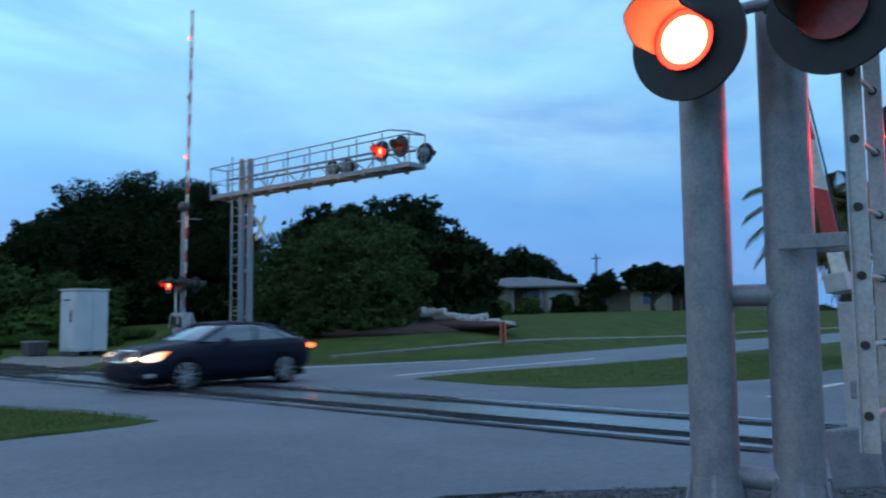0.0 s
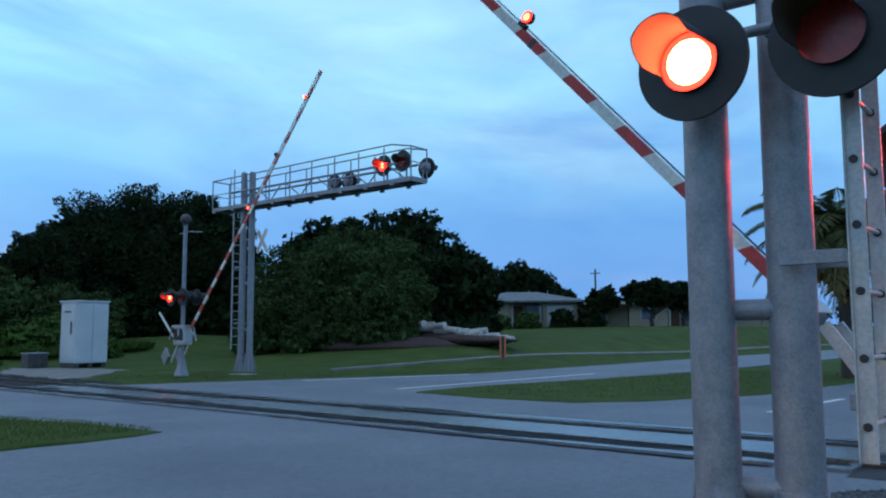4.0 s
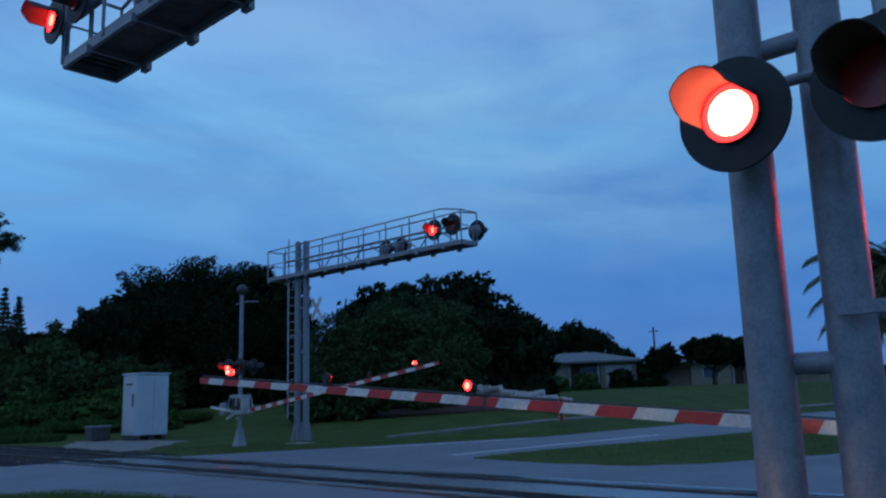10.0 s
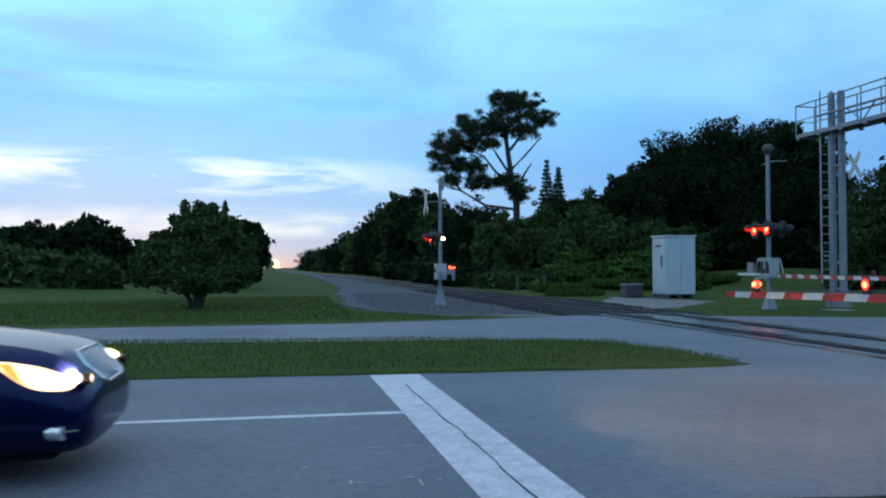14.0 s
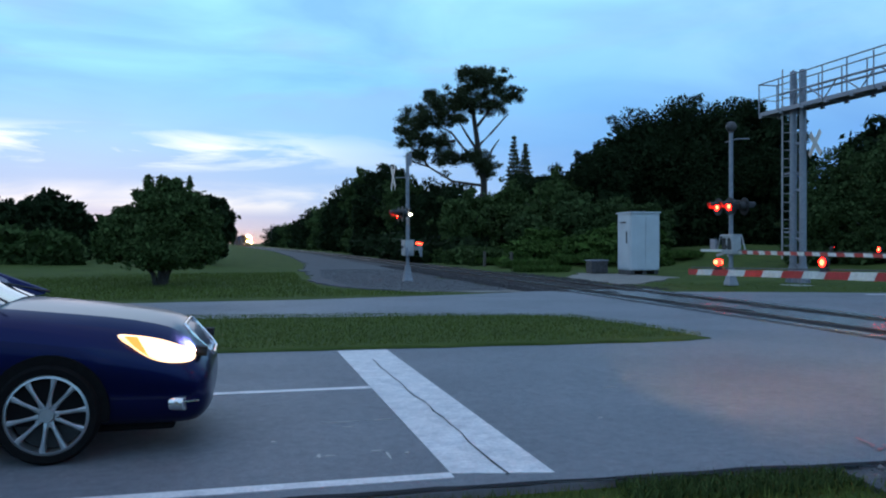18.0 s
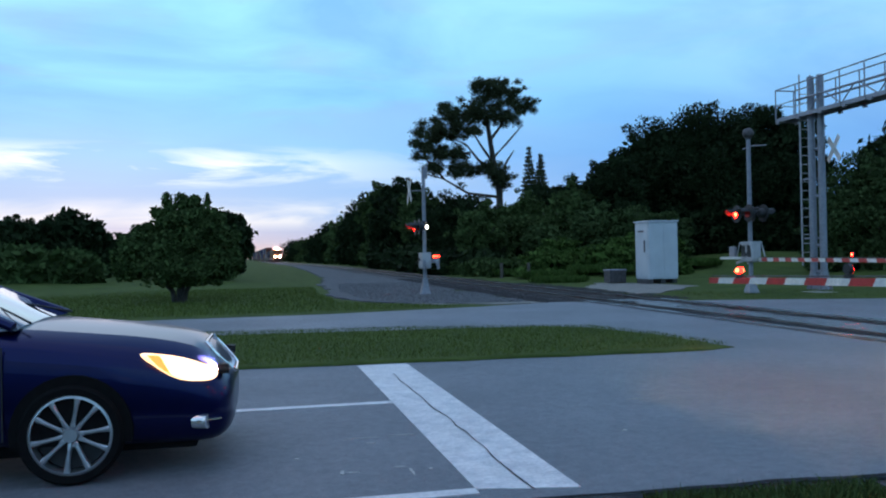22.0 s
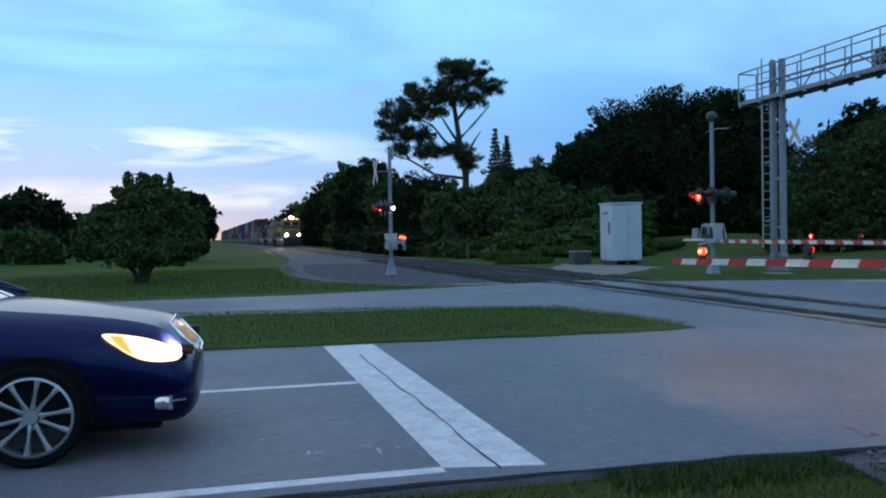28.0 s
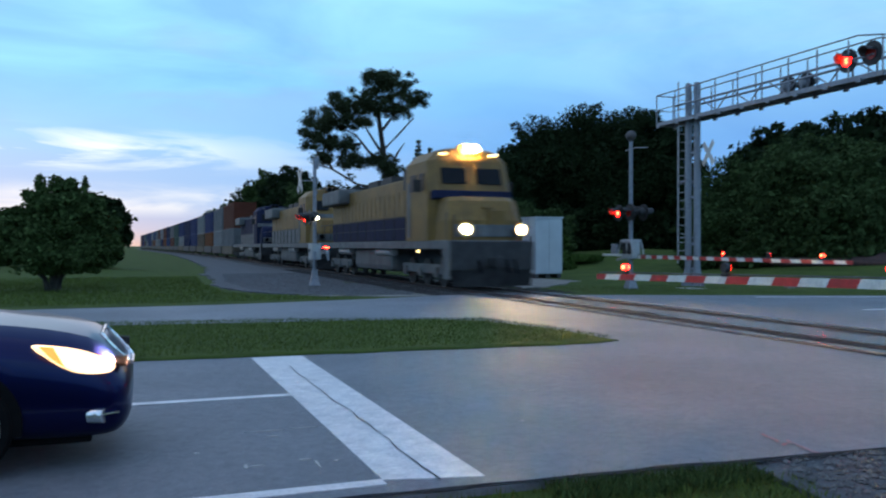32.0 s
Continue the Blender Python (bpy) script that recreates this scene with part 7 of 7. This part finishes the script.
# ---------------------------------------------------------------- grass blades
def blades(name, zones, size, seed, label, mat=M_BLADE):
    """zones: (polygon, count, z); blades only inside the polygon."""
    rng = np.random.default_rng(seed)
    P = []
    for poly, count, z in zones:
        q = np.array(poly, float)
        lo, hi = q.min(0), q.max(0)
        pts = lo + (hi - lo) * rng.random((count * 3, 2))
        inside = np.zeros(len(pts), bool)
        for (ax, ay), (bx, by) in zip(q, np.roll(q, -1, 0)):
            cond = ((ay > pts[:, 1]) != (by > pts[:, 1])) & (pts[:, 0] < (bx - ax) * (pts[:, 1] - ay) / (by - ay + 1e-12) + ax)
            inside ^= cond
        pts = pts[inside][:count]
        P.append(np.column_stack([pts, np.full(len(pts), z)]))
    c = np.vstack(P)
    n = len(c)
    a = rng.random(n) * math.tau
    s = size * (0.5 + 1.0 * rng.random(n))
    u = np.column_stack([np.cos(a), np.sin(a), np.zeros(n)]) * (s * 0.10)[:, None]
    tip = c + np.column_stack([rng.normal(size=n) * s * 0.45, rng.normal(size=n) * s * 0.45, s])
    v = np.stack([c - u, c + u, tip], 1).reshape(-1, 3)
    ob = new(name, arrays_mesh(name, v, np.arange(3 * n).reshape(n, 3), mat))
    return tagged(ob, label, "grass", kind="stuff")


blades("median_grass", [([(-9, 11.7), (-3.4, 11.4), (2.0, 11.14), (5.0, 10.97), (6.9, 11.15), (6.7, 13.2), (6.2, 15.0), (2.4, 16.2), (-9, 17.5)], 52000, 0.085)], 0.042, 4, "short mown grass blades on the median")
blades("verge_grass", [([(-2.5, 2.2), (3.4, 2.4), (3.9, 4.2), (3.5, 4.50), (2.7, 4.52), (-2.5, 4.66)], 26000, 0.0)], 0.042, 5, "rough grass along the near road edge")
blades("verge_weeds", [([(2.6, 4.2), (3.7, 4.2), (3.7, 4.5), (2.2, 4.57), (2.2, 4.25)], 2600, 0.0)], 0.06, 6, "taller weeds at the road edge", M_LEAF)
blades("lawn_grass", [([(-16, 23.5), (-4, 22.6), (5.6, 23.0), (4.4, 24.8), (2.4, 27), (2.2, 34), (2.4, 42), (-6, 42), (-18, 36)], 60000, 0.0)], 0.075, 8, "mown lawn grass blades round the tree")
blades("far_verge_grass", [([(13.2, 22.2), (24, 18.0), (30, 18.4), (26, 26), (14, 27)], 9000, 0.03), ([(15.4, 13.2), (15.2, 9.0), (19.7, 6.6), (30, 5.6), (30, 11.4), (22, 12.3)], 9000, 0.09)], 0.05, 7, "lawn grass blades beyond the road")


def stones(name, poly, count, size, z, seed, label, mat):
    """Loose broken stones strewn over a polygon: squashed eight-sided lumps."""
    rng = np.random.default_rng(seed)
    q = np.array(poly, float)
    lo, hi = q.min(0), q.max(0)
    pts = lo + (hi - lo) * rng.random((count * 3, 2))
    inside = np.zeros(len(pts), bool)
    for (ax, ay), (bx, by) in zip(q, np.roll(q, -1, 0)):
        inside ^= ((ay > pts[:, 1]) != (by > pts[:, 1])) & (pts[:, 0] < (bx - ax) * (pts[:, 1] - ay) / (by - ay + 1e-12) + ax)
    pts = pts[inside][:count]
    n = len(pts)
    s = size * (0.4 + 1.2 * rng.random(n) ** 2)
    base = np.array([(1, 0, 0), (0, 1, 0), (-1, 0, 0), (0, -1, 0), (0, 0, 0.75), (0, 0, -0.6)], float)
    a = rng.random(n) * math.tau
    rot = np.stack([np.stack([np.cos(a), -np.sin(a), 0 * a], 1), np.stack([np.sin(a), np.cos(a), 0 * a], 1), np.stack([0 * a, 0 * a, 0 * a + 1], 1)], 1)
    v = base[None] * (0.7 + 0.6 * rng.random((n, 6, 1)))
    v = np.einsum("nij,nkj->nki", rot, v) * s[:, None, None]
    v += np.column_stack([pts, z + s * 0.25])[:, None, :]
    tri = np.array([(0, 1, 4), (1, 2, 4), (2, 3, 4), (3, 0, 4), (1, 0, 5), (2, 1, 5), (3, 2, 5), (0, 3, 5)])
    f = (tri[None] + 6 * np.arange(n)[:, None, None]).reshape(-1, 3)
    ob = new(name, arrays_mesh(name, v.reshape(-1, 3), f, mat))
    return tagged(ob, label, "stones", kind="stuff")


stones("roadside_pebbles", [(3.7, 3.0), (3.9, 4.55), (4.7, 4.5), (5.5, 4.4), (6.4, 3.75), (7.4, 2.75), (9.0, 1.55), (8.8, 0.2), (3.7, 0.2)], 9000, 0.022, 0.015, 21, "loose grey pebbles round the signal mast", M_STONE)
stones("ballast_stones", [(8.25, 23.8), (9.2, 23.4), (9.2, 52), (8.3, 52)], 7000, 0.038, 0.0, 22, "dark crushed stones along the track", M_STONEDARK)
stones("ballast_stones", [(9.2, 23.4), (12.1, 23.4), (12.1, 48), (9.2, 48)], 9000, 0.036, 0.03, 23, "dark crushed stones along the track", M_STONEDARK)
stones("ballast_stones", [(12.1, 23.4), (13.4, 23.8), (13.5, 50), (12.1, 50)], 5000, 0.038, -0.03, 24, "dark crushed stones along the track", M_STONEDARK)
stones("gravel_stones", [(5.0, 25.0), (8.2, 24.4), (8.2, 46), (4.0, 46), (3.2, 36), (3.4, 28)], 9000, 0.020, 0.012, 25, "loose gravel on the service track", M_STONE)
for k, (wx, wy, wr, wn_) in enumerate(((16.5, 44.0, 2.2, 3600), (19.5, 42.5, 2.4, 4200), (22.5, 43.0, 2.6, 4200), (17.0, 49.0, 2.4, 3600), (14.9, 40.0, 1.2, 1600))):
    ring = [(wx + wr * math.cos(a) * 1.25, wy + wr * math.sin(a)) for a in [j * math.tau / 14 for j in range(14)]]
    blades("tall_weeds", [(ring, wn_ * 3, rise(wx, wy) - 0.06)], 0.30, 30 + k, "tall bright green weeds beside the tracks", M_LEAFBRIGHT)


# ---------------------------------------------------------------- what moves
def flashes(lit_times, seat=pose(-0.030, 0, 0), end=32.0):
    """Rows of a flashing unit: lit[i] holds from lit_times[i][0] on; it turns over in a tenth of a second."""
    rows, angle = [], 0.0 if lit_times[0][1] else 180.0
    rows.append((0.0, seat @ pose(0, 0, 0, 0, 0, angle)))
    for t, lit in lit_times[1:]:
        goal = angle + 180.0
        rows.append((t - 0.067, seat @ pose(0, 0, 0, 0, 0, angle)))
        rows.append((t - 0.033, seat @ pose(0, 0, 0, 0, 0, angle + 60)))
        rows.append((t, seat @ pose(0, 0, 0, 0, 0, angle + 120)))
        rows.append((t + 0.033, seat @ pose(0, 0, 0, 0, 0, goal)))
        angle = goal
    rows.append((end, seat @ pose(0, 0, 0, 0, 0, angle)))
    return rows


def motions():
    # train at 28 m/s, easing off as it reaches the crossing; where its nose is at each time
    times = (0.0, 13.0, 19.0, 22.0, 25.0, 28.0, 29.0, 30.0, 31.0, 32.0)
    noses = (919.0, 555.0, 388.0, 304.0, 220.0, 135.8, 105.0, 74.6, 47.6, 24.1)
    for off, ob in TRAIN:
        rows = []
        for k in range(65):
            y = float(np.interp(k / 2, times, noses)) + off
            a, b = bend(y + 2.0), bend(y + 11.0)
            rows.append((k / 2, pose(bend(y), y, RAIL_TOP, 0, 0, -math.degrees(math.atan2(b - a, 9.0)))))
        walk(ob, rows)
    # blue car rolls up to the line and stops
    walk(BLUE_CAR, [(t, pose(-0.24 + x, 6.72, 0.03)) for t, x in ((0.0, -46.0), (8.0, -17.0), (11.0, -7.6), (12.0, -4.9), (13.0, -2.75), (13.5, -1.80), (14.0, -1.0), (14.5, -0.47), (15.2, -0.10), (16.0, 0.0), (17.0, 0.0), (32.0, 0.0))])
    # black car drives away to the west
    walk(BLACK_CAR, [(t, pose(9.1 - 13.5 * t, 16.2 + 0.30 * min(t, 6), 0.03, 0, 0, 180)) for t in (0.0, 1.0, 2.0, 6.0, 12.0, 24.0, 32.0)])
    near = ((0.0, 80.0), (0.5, 76.5), (1.0, 72.5), (1.5, 69.0), (2.0, 65.5), (2.5, 60.5), (3.5, 51.5), (4.5, 43.0), (5.0, 38.5), (5.5, 34.0), (6.0, 29.8), (6.5, 25.5), (7.0, 21.5), (7.5, 18.0), (8.0, 14.8), (8.5, 11.5), (9.0, 8.0), (9.5, 5.4), (10.0, 3.0), (10.5, 1.0), (11.0, -0.2), (12.0, -0.8), (13.0, -0.8), (14.5, -1.7), (32.0, -1.7))
    rows = []
    for t, a in near:
        z = 1.34 - float(np.interp(t, (6.0, 8.0, 9.0, 10.0, 11.0, 13.0), (0.0, 0.20, 0.13, 0.20, 0.23, 0.10)))
        a = math.degrees(math.asin((1.34 - z + 9.95 * math.sin(radians(a))) / 9.95))
        rows.append((t, pose(-0.42, 0.0, z, a, 0, 0)))
    walk(NEAR_ARM, rows)
    far = ((0.0, 88.2), (0.5, 81.0), (1.0, 75.0), (1.5, 69.5), (2.0, 64.2), (2.5, 58.6), (3.5, 47.8), (4.5, 37.7), (5.0, 34.0), (5.5, 30.6), (6.0, 27.4), (6.5, 24.4), (7.0, 21.4), (7.5, 18.7), (8.0, 16.0), (8.5, 13.4), (9.0, 10.9), (9.5, 8.4), (10.0, 5.9), (10.5, 3.6), (11.0, 1.6), (12.0, 0.0), (32.0, 0.0))
    walk(FAR_ARM, [(t, pose(0.16, 0.15, 1.17, 0, 0, 171.4) @ pose(0, 0, 0, a, 0, 0)) for t, a in far])
    walk(SHORT_ARM, [(t, pose(-0.16, 0.12, 1.22, a, 0, 0)) for t, a in far])
    on_a = [(0.0, True), (0.3, False), (1.25, True), (1.75, False), (2.25, True), (3.0, False), (3.7, True), (4.3, False), (4.75, True), (5.25, False), (5.75, True), (6.7, False), (7.25, True), (7.75, False), (8.25, True), (9.2, False), (9.75, True), (10.3, False), (10.75, True), (11.9, False), (12.6, True), (13.4, False), (14.2, True), (15.0, False), (15.7, True), (16.4, False), (17.2, True), (17.9, False), (18.6, True), (19.4, False), (20.1, True), (20.8, False), (21.6, True), (22.4, False), (22.8, True), (23.6, False), (24.3, True), (25.2, False), (26.0, True), (26.8, False), (27.6, True), (28.4, False), (29.1, True), (29.8, False), (30.6, True), (31.3, False), (31.7, True)]
    on_b = [(t, not lit) for t, lit in on_a]
    on_r = [(0.0, False), (0.3, True), (0.8, False), (1.75, True)] + on_b[4:]
    steady = [(0.0, True), (12.75, False), (13.25, True)]
    sets = {"near_left": on_a, "near_right": on_r, "gate_left": on_a, "gate_right": on_b, "near_out": on_a, "near_in": on_b, "far_a": on_a, "far_b": on_b, "mast_a": steady, "mast_b": on_b, "side_a": steady, "side_b": [(0.0, False)], "arm_in": on_a, "arm_mid": on_b}
    for led, name in LED_UNITS:
        walk(led, flashes(sets[name]))
    for lamp, seat, name in ARM_LAMPS:
        walk(lamp, flashes(sets[name], seat))


motions()
